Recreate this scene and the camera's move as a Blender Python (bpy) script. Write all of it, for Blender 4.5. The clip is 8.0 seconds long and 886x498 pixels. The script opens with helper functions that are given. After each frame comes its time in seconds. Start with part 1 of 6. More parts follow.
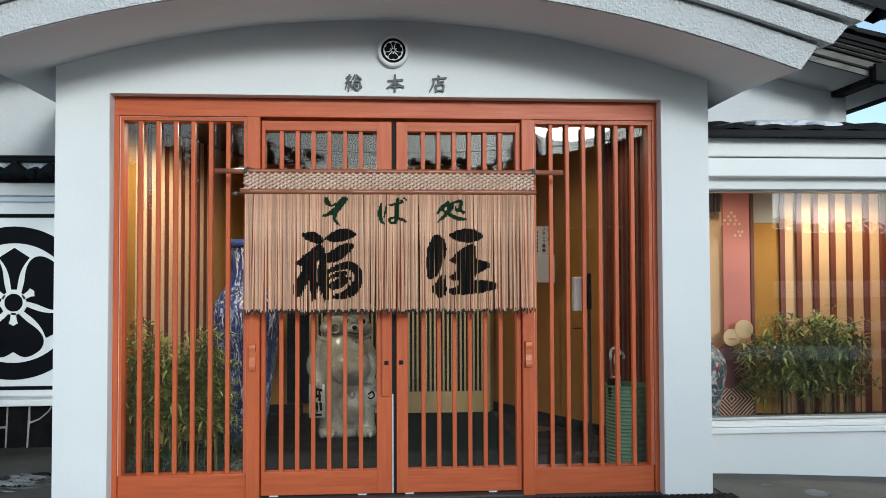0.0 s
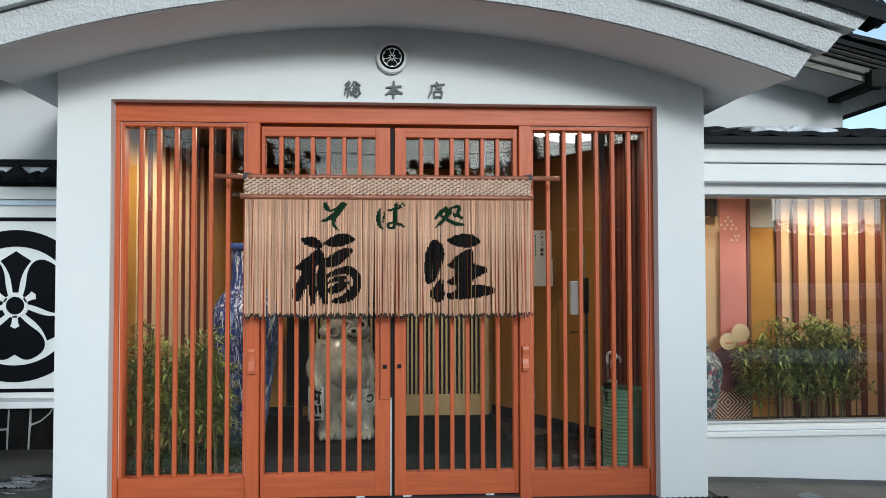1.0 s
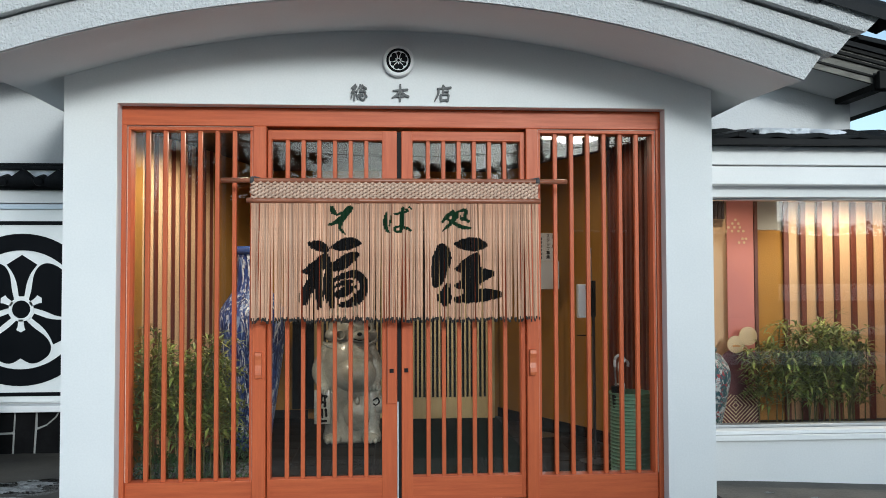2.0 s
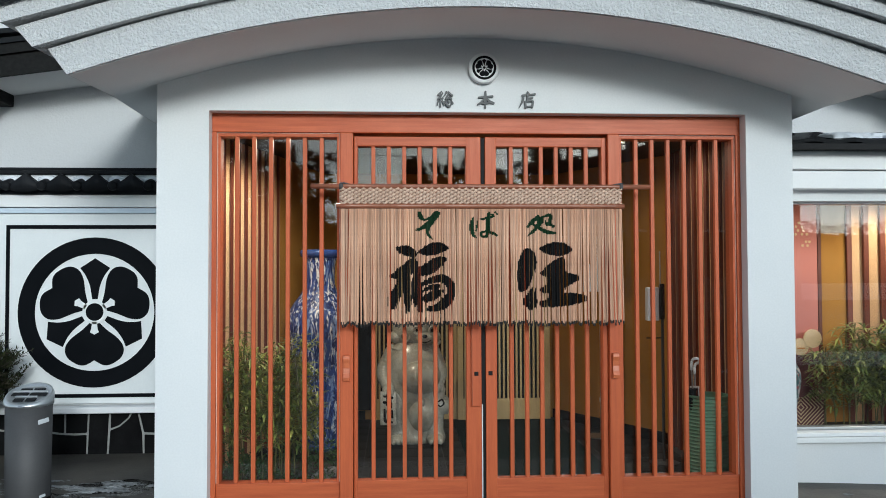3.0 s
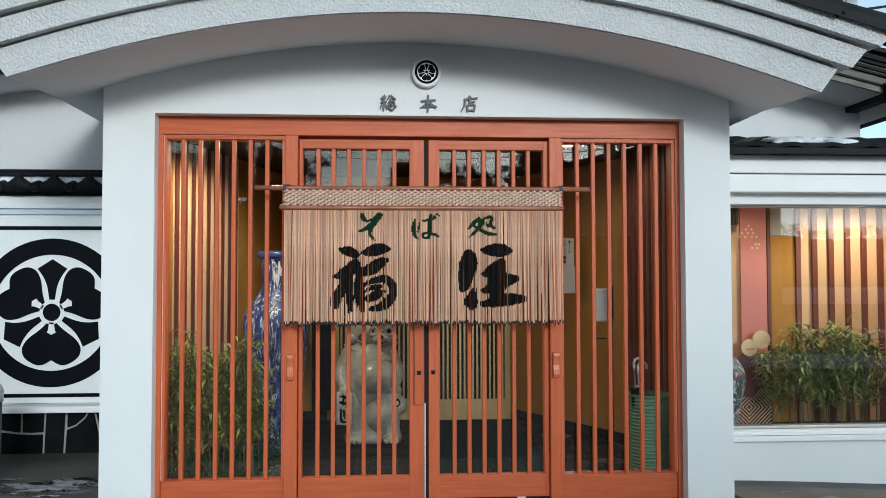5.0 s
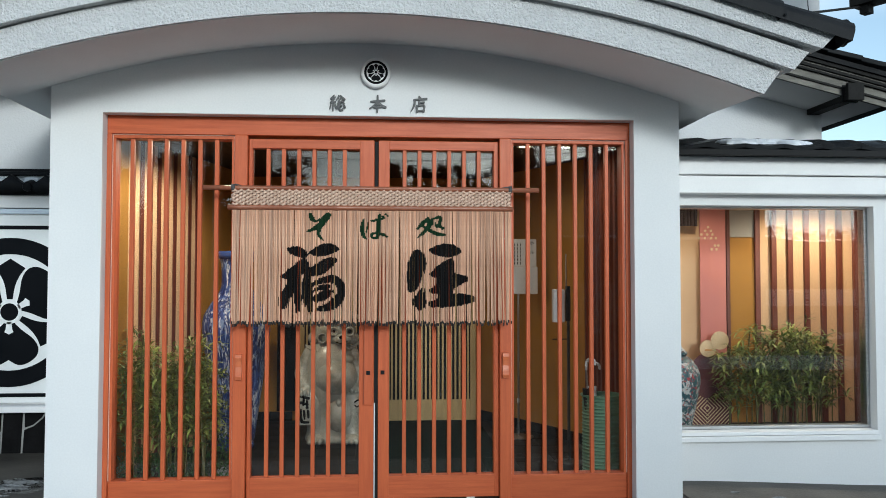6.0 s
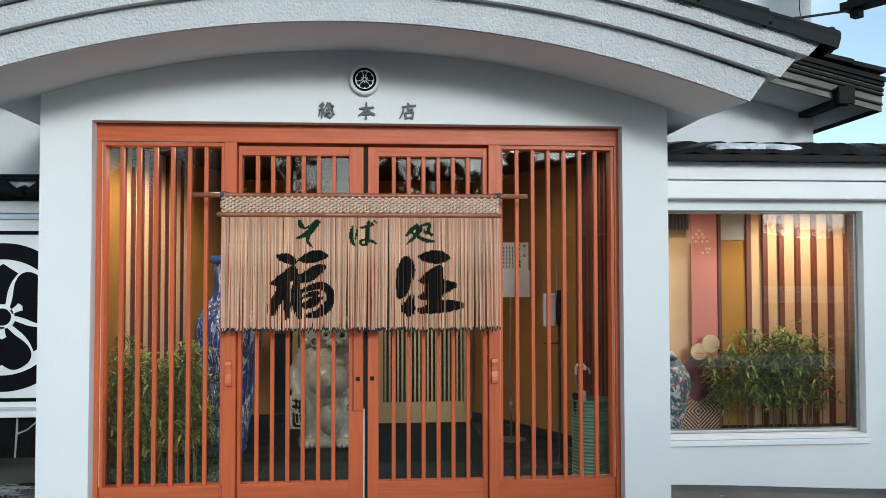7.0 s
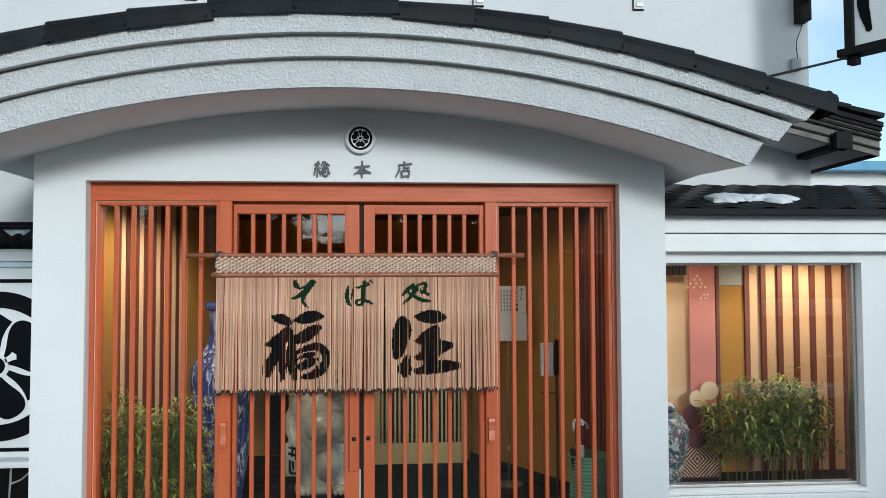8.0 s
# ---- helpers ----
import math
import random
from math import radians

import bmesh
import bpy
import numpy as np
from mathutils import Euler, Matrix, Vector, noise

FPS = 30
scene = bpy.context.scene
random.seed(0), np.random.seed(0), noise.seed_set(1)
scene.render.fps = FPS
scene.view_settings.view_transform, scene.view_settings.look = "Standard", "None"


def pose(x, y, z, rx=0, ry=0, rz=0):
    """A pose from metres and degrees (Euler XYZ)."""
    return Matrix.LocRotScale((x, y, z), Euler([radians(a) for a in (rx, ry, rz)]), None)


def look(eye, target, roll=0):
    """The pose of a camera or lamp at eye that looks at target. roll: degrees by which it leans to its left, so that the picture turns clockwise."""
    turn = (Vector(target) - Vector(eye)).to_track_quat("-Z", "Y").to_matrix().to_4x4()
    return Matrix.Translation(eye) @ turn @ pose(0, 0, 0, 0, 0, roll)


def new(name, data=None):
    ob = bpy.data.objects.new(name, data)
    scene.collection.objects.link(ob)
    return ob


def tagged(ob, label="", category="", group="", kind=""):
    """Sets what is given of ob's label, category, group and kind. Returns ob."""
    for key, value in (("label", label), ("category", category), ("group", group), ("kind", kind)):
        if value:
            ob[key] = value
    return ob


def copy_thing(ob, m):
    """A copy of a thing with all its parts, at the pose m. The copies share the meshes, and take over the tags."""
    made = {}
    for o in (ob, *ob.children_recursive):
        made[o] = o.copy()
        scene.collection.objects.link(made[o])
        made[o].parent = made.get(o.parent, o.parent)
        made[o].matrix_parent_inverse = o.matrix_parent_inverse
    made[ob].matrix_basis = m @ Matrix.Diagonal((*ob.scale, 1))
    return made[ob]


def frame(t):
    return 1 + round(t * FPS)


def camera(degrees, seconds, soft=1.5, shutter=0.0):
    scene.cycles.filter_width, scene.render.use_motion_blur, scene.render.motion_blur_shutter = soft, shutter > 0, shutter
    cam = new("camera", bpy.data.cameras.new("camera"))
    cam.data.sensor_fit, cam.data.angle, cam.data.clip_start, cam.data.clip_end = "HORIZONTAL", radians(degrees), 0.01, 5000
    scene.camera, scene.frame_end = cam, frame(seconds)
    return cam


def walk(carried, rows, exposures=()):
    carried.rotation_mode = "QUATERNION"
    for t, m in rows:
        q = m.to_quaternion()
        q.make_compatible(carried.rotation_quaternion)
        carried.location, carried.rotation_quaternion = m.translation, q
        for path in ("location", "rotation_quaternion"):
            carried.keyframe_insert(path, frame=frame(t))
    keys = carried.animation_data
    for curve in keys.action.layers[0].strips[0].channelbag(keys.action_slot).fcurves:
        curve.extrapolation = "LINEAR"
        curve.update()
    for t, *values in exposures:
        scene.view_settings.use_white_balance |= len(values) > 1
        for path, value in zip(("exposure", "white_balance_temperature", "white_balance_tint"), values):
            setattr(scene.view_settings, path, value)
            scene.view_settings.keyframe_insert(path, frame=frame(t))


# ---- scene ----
cam = camera(55.9, 8.0, soft=0.9)
PATH = [
    (0, (-0.064, -4.84, 1.303), (0.084, -2.846, 1.365), -0.2),
    (0.5, (-0.062, -4.862, 1.317), (0.084, -2.868, 1.38), -0.2),
    (1, (-0.053, -4.887, 1.323), (0.094, -2.894, 1.388), -0.1),
    (2.3, (-0.092, -4.866, 1.35), (0.045, -2.872, 1.418), -0.2),
    (2.5, (-0.194, -4.871, 1.36), (-0.053, -2.877, 1.425), -0.2),
    (3, (-0.527, -4.909, 1.372), (-0.409, -2.913, 1.437), -0.2),
    (3.5, (-0.701, -4.954, 1.355), (-0.596, -2.958, 1.428), -0.1),
    (4, (-0.715, -5.001, 1.359), (-0.608, -3.005, 1.431), -0.1),
    (4.5, (-0.556, -5.017, 1.36), (-0.443, -3.021, 1.432), -0.1),
    (5, (-0.234, -5.012, 1.352), (-0.098, -3.018, 1.426), -0.1),
    (5.2, (-0.147, -5.021, 1.343), (-0.003, -3.027, 1.421), -0.0),
    (6.3, (0.069, -5.037, 1.348), (0.222, -3.044, 1.424), -0.0),
    (6.5, (0.089, -5.036, 1.365), (0.24, -3.043, 1.436), -0.1),
    (7, (0.1, -5.061, 1.404), (0.251, -3.068, 1.473), -0.1),
    (7.5, (0.116, -5.063, 1.455), (0.268, -3.07, 1.533), -0.2),
    (8, (0.114, -5.041, 1.717), (0.269, -3.049, 1.804), -0.2),
]
walk(cam, [(t, look(eye, target, roll)) for t, eye, target, roll in PATH], [(0.0, 0.27, 5930, 0), (8.0, 0.27, 5930, 0)])

# ---- world, sun, exposure ----
SUN_EL, SUN_AZ = radians(14), radians(167)
world = bpy.data.worlds.new("world")
scene.world = world
world.use_nodes = True
wn = world.node_tree.nodes
sky = wn.new("ShaderNodeTexSky")
sky.sky_type = "NISHITA"
sky.sun_disc = False
sky.sun_elevation, sky.sun_rotation = SUN_EL, SUN_AZ
sky.air_density, sky.dust_density, sky.ozone_density = 1.0, 0.6, 1.8
# thin broken cloud: paler and a little brighter than the blue between
cloud_co, cloud_map, cloud = wn.new("ShaderNodeTexCoord"), wn.new("ShaderNodeMapping"), wn.new("ShaderNodeTexNoise")
cloud_map.inputs["Scale"].default_value = (1.0, 1.0, 2.6)
cloud_map.inputs["Location"].default_value = (2.1, 3.3, 0.9)
cloud.inputs["Scale"].default_value, cloud.inputs["Detail"].default_value = 1.6, 5
pale, veil = wn.new("ShaderNodeMapRange"), wn.new("ShaderNodeMapRange")
pale.inputs[1].default_value, pale.inputs[2].default_value, pale.inputs[3].default_value, pale.inputs[4].default_value = 0.38, 0.62, 0.75, 0.2
veil.inputs[1].default_value, veil.inputs[2].default_value, veil.inputs[3].default_value, veil.inputs[4].default_value = 0.38, 0.62, 1.15, 1.5
hsv = wn.new("ShaderNodeHueSaturation")
for a_, b_ in ((cloud_co.outputs["Generated"], cloud_map.inputs[0]), (cloud_map.outputs[0], cloud.inputs["Vector"]), (cloud.outputs[0], pale.inputs[0]), (cloud.outputs[0], veil.inputs[0]),
               (pale.outputs[0], hsv.inputs["Saturation"]), (veil.outputs[0], hsv.inputs["Value"]), (sky.outputs[0], hsv.inputs["Color"]), (hsv.outputs[0], wn["Background"].inputs[0])):
    world.node_tree.links.new(a_, b_)
wn["Background"].inputs[1].default_value = 0.15
sun = new("sun", bpy.data.lights.new("sun", "SUN"))
sun.data.energy, sun.data.angle, sun.data.color = 1.45, radians(10), (1.0, 0.97, 0.95)
sun.matrix_world = look((0, 0, 0), (-math.sin(SUN_AZ), -math.cos(SUN_AZ), -math.tan(SUN_EL)))

# ---- materials ----
def mat(name, base, other=None, scale=3.0, mix=0.5, rough=0.6, metal=0.0, bump=0.0, bump_scale=80.0, stretch=(1, 1, 1), detail=6.0,
        rand=0.0, island=0.0, spec=0.5, coat=0.0, bump_kind="noise", fine=0.12, fine_scale=90.0):
    """Two tones mixed by a broad noise, a fine grain, optional relief and a random tone per object or island."""
    m = bpy.data.materials.new(name)
    m.use_nodes = True
    nt, n = m.node_tree, m.node_tree.nodes
    L = nt.links.new
    p = n["Principled BSDF"]
    p.inputs["Roughness"].default_value, p.inputs["Metallic"].default_value = rough, metal
    p.inputs["Specular IOR Level"].default_value, p.inputs["Coat Weight"].default_value = spec, coat
    co = n.new("ShaderNodeTexCoord")
    mp = n.new("ShaderNodeMapping")
    mp.inputs["Scale"].default_value = stretch
    L(co.outputs["Object"], mp.inputs[0])
    a = n.new("ShaderNodeTexNoise")
    a.inputs["Scale"].default_value, a.inputs["Detail"].default_value = scale, detail
    L(mp.outputs[0], a.inputs["Vector"])
    ramp = n.new("ShaderNodeValToRGB")
    ramp.color_ramp.elements[0].position, ramp.color_ramp.elements[1].position = 0.5 - 0.35 * mix, 0.5 + 0.35 * (1 - mix) + 0.05
    ramp.color_ramp.elements[0].color = (*base, 1)
    ramp.color_ramp.elements[1].color = (*(other or [c * 0.8 for c in base]), 1)
    L(a.outputs[0], ramp.inputs[0])
    b = n.new("ShaderNodeTexNoise")
    b.inputs["Scale"].default_value, b.inputs["Detail"].default_value = fine_scale, 3
    L(mp.outputs[0], b.inputs["Vector"])
    mr = n.new("ShaderNodeMapRange")
    mr.inputs[1].default_value, mr.inputs[2].default_value = 0.25, 0.75
    mr.inputs[3].default_value, mr.inputs[4].default_value = 1 - fine, 1 + fine
    L(b.outputs[0], mr.inputs[0])
    value = mr.outputs[0]
    for amount, node, socket in ((rand, "ShaderNodeObjectInfo", "Random"), (island, "ShaderNodeNewGeometry", "Random Per Island")):
        if amount:
            o = n.new(node)
            r = n.new("ShaderNodeMapRange")
            r.inputs[3].default_value, r.inputs[4].default_value = 1 - amount, 1 + amount
            L(o.outputs[socket], r.inputs[0])
            k = n.new("ShaderNodeMath")
            k.operation = "MULTIPLY"
            L(value, k.inputs[0])
            L(r.outputs[0], k.inputs[1])
            value = k.outputs[0]
    mul = n.new("ShaderNodeVectorMath")
    mul.operation = "SCALE"
    L(ramp.outputs[0], mul.inputs[0])
    L(value, mul.inputs["Scale"])
    L(mul.outputs[0], p.inputs["Base Color"])
    rr = n.new("ShaderNodeMapRange")
    rr.inputs[3].default_value, rr.inputs[4].default_value = max(0.02, rough - 0.1), min(1, rough + 0.1)
    L(a.outputs[0], rr.inputs[0])
    L(rr.outputs[0], p.inputs["Roughness"])
    if bump:
        if bump_kind == "voronoi":
            h = n.new("ShaderNodeTexVoronoi")
            h.feature = "SMOOTH_F1"
            h.inputs["Scale"].default_value = bump_scale
        else:
            h = n.new("ShaderNodeTexNoise")
            h.inputs["Scale"].default_value, h.inputs["Detail"].default_value = bump_scale, 4
        L(mp.outputs[0], h.inputs["Vector"])
        bp = n.new("ShaderNodeBump")
        bp.inputs["Strength"].default_value, bp.inputs["Distance"].default_value = 1.0, bump
        L(h.outputs[0], bp.inputs["Height"])
        L(bp.outputs[0], p.inputs["Normal"])
    return m


def glass_mat(name, ior, tint):
    m = bpy.data.materials.new(name)
    m.use_nodes = True
    n, L = m.node_tree.nodes, m.node_tree.links.new
    n.remove(n["Principled BSDF"])
    tr, gl, fr, mx = n.new("ShaderNodeBsdfTransparent"), n.new("ShaderNodeBsdfGlossy"), n.new("ShaderNodeFresnel"), n.new("ShaderNodeMixShader")
    tr.inputs[0].default_value = (*tint, 1)
    gl.inputs["Roughness"].default_value = 0.0
    fr.inputs[0].default_value = ior
    L(fr.outputs[0], mx.inputs[0])
    L(tr.outputs[0], mx.inputs[1])
    L(gl.outputs[0], mx.inputs[2])
    L(mx.outputs[0], n["Material Output"].inputs[0])
    return m


def glow_mat(name, color, strength):
    m = bpy.data.materials.new(name)
    m.use_nodes = True
    p = m.node_tree.nodes["Principled BSDF"]
    p.inputs["Base Color"].default_value = (*color, 1)
    p.inputs["Emission Color"].default_value, p.inputs["Emission Strength"].default_value = (*color, 1), strength
    return m


def glaze_mat(name, ground, inks, scale, cover, stretch=(1, 1, 1)):
    """Glazed pottery: brushed ink patches, lines and washes over a pale ground."""
    m = bpy.data.materials.new(name)
    m.use_nodes = True
    n, L = m.node_tree.nodes, m.node_tree.links.new
    p = n["Principled BSDF"]
    p.inputs["Roughness"].default_value, p.inputs["Coat Weight"].default_value = 0.42, 0.0
    co, mp = n.new("ShaderNodeTexCoord"), n.new("ShaderNodeMapping")
    mp.inputs["Scale"].default_value = stretch
    L(co.outputs["Object"], mp.inputs[0])
    last = None
    for k, (ink, amount) in enumerate(zip(inks, cover)):
        t = n.new("ShaderNodeTexNoise")
        t.inputs["Scale"].default_value, t.inputs["Detail"].default_value, t.inputs["Distortion"].default_value = scale * (1 + 0.45 * k), 4, 1.8
        t.inputs["Roughness"].default_value = 0.62
        off = n.new("ShaderNodeVectorMath")
        off.inputs[1].default_value = (3.7 * k, 1.3 * k, 5.1 * k)
        L(mp.outputs[0], off.inputs[0])
        L(off.outputs[0], t.inputs["Vector"])
        r = n.new("ShaderNodeValToRGB")
        r.color_ramp.elements[0].position, r.color_ramp.elements[1].position = 1 - amount - 0.03, 1 - amount + 0.03
        L(t.outputs[0], r.inputs[0])
        x = n.new("ShaderNodeMix")
        x.data_type = "RGBA"
        x.inputs["A"].default_value = (*ground, 1)
        x.inputs["B"].default_value = (*ink, 1)
        L(r.outputs[0], x.inputs["Factor"])
        if last:
            L(last, x.inputs["A"])
        last = x.outputs["Result"]
    L(last, p.inputs["Base Color"])
    return m


STUCCO = mat("white_stucco", (0.80, 0.80, 0.80), (0.74, 0.75, 0.76), 1.3, 0.4, 0.9, bump=0.0006, bump_scale=30, fine=0.03, spec=0.2)
STUCCO_COARSE = mat("rough_white_stucco", (0.64, 0.64, 0.645), (0.58, 0.58, 0.585), 2.0, 0.4, 0.9, bump=0.017, bump_scale=72, fine=0.05, spec=0.2, detail=3)
HOUSE_PLASTER = mat("grey_white_plaster", (0.64, 0.64, 0.65), (0.58, 0.585, 0.595), 0.8, 0.5, 0.9, bump=0.003, bump_scale=60, fine=0.03, spec=0.2)
SOFFIT = mat("smooth_white_paint", (0.82, 0.82, 0.82), (0.75, 0.75, 0.75), 1.2, 0.4, 0.85, fine=0.02, spec=0.2)
WHITE_TRIM = mat("white_trim_paint", (0.84, 0.84, 0.84), (0.79, 0.79, 0.80), 2, 0.4, 0.5, bump=0.001, bump_scale=40, fine=0.02)
WHITE_PANEL = mat("white_sign_board", (0.79, 0.80, 0.80), (0.72, 0.74, 0.74), 2.5, 0.4, 0.45, fine=0.02)
ORANGE_V = mat("orange_wood_upright", (0.57, 0.128, 0.044), (0.47, 0.094, 0.033), 9, 0.5, 0.42, bump=0.0006, bump_scale=60, stretch=(6, 6, 0.35), fine=0.07, rand=0.06, spec=0.3)
ORANGE_H = mat("orange_wood_level", (0.57, 0.128, 0.044), (0.45, 0.089, 0.031), 9, 0.5, 0.42, bump=0.0006, bump_scale=60, stretch=(0.35, 6, 6), fine=0.07, rand=0.06, spec=0.3)
BLACK_PAINT = mat("black_sign_paint", (0.0035, 0.0045, 0.006), (0.006, 0.007, 0.009), 3, 0.5, 0.5, fine=0.1, spec=0.05)
TILE_DARK = mat("dark_roof_tile", (0.011, 0.012, 0.014), (0.020, 0.021, 0.023), 5, 0.5, 0.5, bump=0.002, bump_scale=50, rand=0.25, fine=0.15, spec=0.08)
TIMBER_DARK = mat("dark_stained_timber", (0.007, 0.0068, 0.0068), (0.015, 0.0145, 0.014), 7, 0.5, 0.55, bump=0.001, stretch=(4, 1, 4), fine=0.2, spec=0.1)
TIMBER_GREY = mat("weathered_grey_board", (0.16, 0.15, 0.125), (0.07, 0.065, 0.055), 6, 0.5, 0.6, stretch=(1, 4, 4), fine=0.2)
BAMBOO = mat("brown_bamboo", (0.33, 0.120, 0.062), (0.21, 0.066, 0.035), 9, 0.5, 0.35, stretch=(0.6, 5, 5), fine=0.12, bump=0.0005)
REED = mat("split_reed", (0.63, 0.375, 0.245), (0.49, 0.265, 0.165), 6, 0.5, 0.55, stretch=(9, 9, 0.8), rand=0.32, fine=0.12)
# near-black tone for the lowest 17 mm of each reed
REED_TIP = mat("dark_reed_end", (0.012, 0.010, 0.009), (0.022, 0.016, 0.013), 20, 0.5, 0.7, rand=0.3)
ROPE = mat("natural_rope", (0.68, 0.48, 0.37), (0.58, 0.39, 0.29), 14, 0.5, 0.8, bump=0.002, bump_scale=160, fine=0.15)
INK_BLACK = mat("black_ink", (0.003, 0.003, 0.0035), (0.007, 0.006, 0.006), 30, 0.5, 0.6, stretch=(6, 1, 0.5), fine=0.2, spec=0.1)
INK_GREEN = mat("green_ink", (0.009, 0.034, 0.013), (0.006, 0.022, 0.009), 30, 0.5, 0.6, stretch=(6, 1, 0.5), fine=0.2, spec=0.1)
LETTER_GREY = mat("dark_grey_letter", (0.075, 0.078, 0.082), (0.05, 0.052, 0.056), 8, 0.5, 0.5, fine=0.1)
STEEL = mat("brushed_steel", (0.55, 0.56, 0.57), (0.42, 0.43, 0.44), 8, 0.5, 0.32, 1.0, stretch=(1, 1, 8), fine=0.08)
SILVER = mat("satin_silver", (0.78, 0.79, 0.80), (0.66, 0.67, 0.68), 8, 0.5, 0.42, 0.9, fine=0.05)
BLUE_TRIM = mat("pale_blue_aluminium", (0.60, 0.68, 0.77), (0.54, 0.62, 0.71), 3, 0.5, 0.45, fine=0.03)
BEAD = mat("pale_orange_bead", (0.80, 0.58, 0.48), (0.72, 0.46, 0.36), 6, 0.5, 0.5, fine=0.1)
BEAD_GRIP = mat("orange_grip", (0.62, 0.17, 0.065), (0.54, 0.13, 0.05), 9, 0.5, 0.4, stretch=(6, 6, 0.5), fine=0.07)
BIN_BODY = mat("dark_grey_metal", (0.085, 0.082, 0.084), (0.068, 0.066, 0.068), 4, 0.5, 0.62, 0.35, fine=0.06)
BLACK = mat("matt_black", (0.010, 0.010, 0.011), (0.016, 0.016, 0.017), 8, 0.5, 0.6, spec=0.15)
ASPHALT = mat("grey_asphalt", (0.060, 0.060, 0.059), (0.040, 0.040, 0.039), 0.7, 0.5, 0.75, bump=0.004, bump_scale=60, fine=0.25, fine_scale=120)
# pale tone of the added strips that throw light up at the soffit
BOUNCE_APRON = mat("pale_bounce_ground", (0.47, 0.47, 0.465), (0.39, 0.39, 0.385), 1.6, 0.5, 0.85, bump=0.003, bump_scale=50, fine=0.1)
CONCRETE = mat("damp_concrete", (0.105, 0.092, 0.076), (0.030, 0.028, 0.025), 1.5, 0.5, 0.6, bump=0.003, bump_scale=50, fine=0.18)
SNOW = mat("old_snow", (0.85, 0.87, 0.9), (0.72, 0.74, 0.78), 6, 0.5, 0.7, bump=0.01, bump_scale=25, fine=0.03)
STONE_BLACK = mat("black_stone", (0.0035, 0.0035, 0.004), (0.009, 0.009, 0.0095), 6, 0.5, 0.6, bump=0.004, bump_scale=30, rand=0.3, fine=0.2, spec=0.06)
MORTAR = mat("pale_mortar", (0.42, 0.42, 0.42), (0.32, 0.32, 0.33), 8, 0.5, 0.9, bump=0.002)
OCHRE = mat("ochre_plaster", (0.44, 0.225, 0.055), (0.36, 0.18, 0.04), 1.6, 0.5, 0.85, bump=0.002, bump_scale=120, fine=0.06, spec=0.2)
CREAM = mat("cream_wall_paper", (0.74, 0.50, 0.30), (0.66, 0.43, 0.25), 2, 0.5, 0.8, fine=0.04, spec=0.2)
SLAT = mat("red_brown_slat", (0.16, 0.042, 0.026), (0.11, 0.028, 0.018), 8, 0.5, 0.5, stretch=(5, 5, 0.4), rand=0.15, fine=0.1)
FLOOR_TILE = mat("dark_floor_tile", (0.011, 0.0108, 0.0105), (0.006, 0.006, 0.0058), 3, 0.5, 0.55, rand=0.2, fine=0.15, spec=0.15)
MAT_GREEN = mat("dark_green_mat", (0.005, 0.017, 0.013), (0.003, 0.010, 0.008), 20, 0.5, 0.95, bump=0.003, bump_scale=300, fine=0.2, spec=0.1)
CREAM_WOOD = mat("pale_yellow_wood", (0.60, 0.44, 0.20), (0.50, 0.36, 0.15), 6, 0.5, 0.5, stretch=(4, 4, 0.4), fine=0.06, rand=0.06)
CERAMIC = mat("grey_white_ceramic", (0.52, 0.52, 0.46), (0.27, 0.27, 0.22), 9, 0.5, 0.28, fine=0.16, fine_scale=40, coat=0.3, bump=0.002, bump_scale=22)
GREEN_PLASTIC = mat("pale_green_plastic", (0.17, 0.33, 0.225), (0.13, 0.27, 0.18), 5, 0.5, 0.4, fine=0.05)
WHITE_PLASTIC = mat("white_plastic", (0.72, 0.74, 0.76), (0.64, 0.66, 0.69), 4, 0.5, 0.4, fine=0.03)
SLUSH = mat("grey_slush", (0.42, 0.425, 0.43), (0.030, 0.029, 0.028), 11, 0.5, 0.28, bump=0.006, bump_scale=40, fine=0.25, stretch=(1, 2.6, 1))
JOINT = mat("grey_joint", (0.34, 0.34, 0.33), (0.25, 0.25, 0.24), 8, 0.5, 0.9, bump=0.002)
PAPER = mat("white_paper", (0.74, 0.75, 0.76), (0.68, 0.69, 0.71), 4, 0.5, 0.8, fine=0.03)
LEAF = mat("bamboo_leaf", (0.34, 0.36, 0.09), (0.07, 0.135, 0.032), 12, 0.5, 0.45, island=0.55, fine=0.1)
LEAF_DARK = mat("dark_shrub_leaf", (0.028, 0.085, 0.020), (0.050, 0.12, 0.030), 14, 0.5, 0.55, island=0.5, fine=0.1)
STALK = mat("bamboo_stalk", (0.16, 0.16, 0.05), (0.10, 0.085, 0.03), 14, 0.5, 0.5, island=0.3)
NEEDLE = mat("conifer_needle", (0.018, 0.030, 0.012), (0.046, 0.050, 0.020), 6, 0.5, 0.75, island=0.5, spec=0.15)
NEEDLE_FAR = mat("far_conifer_needle", (0.020, 0.030, 0.016), (0.030, 0.040, 0.020), 3, 0.5, 0.7, island=0.5)
BARK = mat("bark", (0.07, 0.05, 0.038), (0.04, 0.03, 0.022), 10, 0.5, 0.9, bump=0.01, bump_scale=20, stretch=(2, 2, 0.4))
CEILING_WOOD = mat("brown_ceiling_board", (0.07, 0.042, 0.028), (0.045, 0.027, 0.018), 5, 0.5, 0.6, stretch=(6, 0.5, 6), fine=0.1, spec=0.2)
GLASS = glass_mat("window_glass", 1.51, (0.93, 0.93, 0.93))
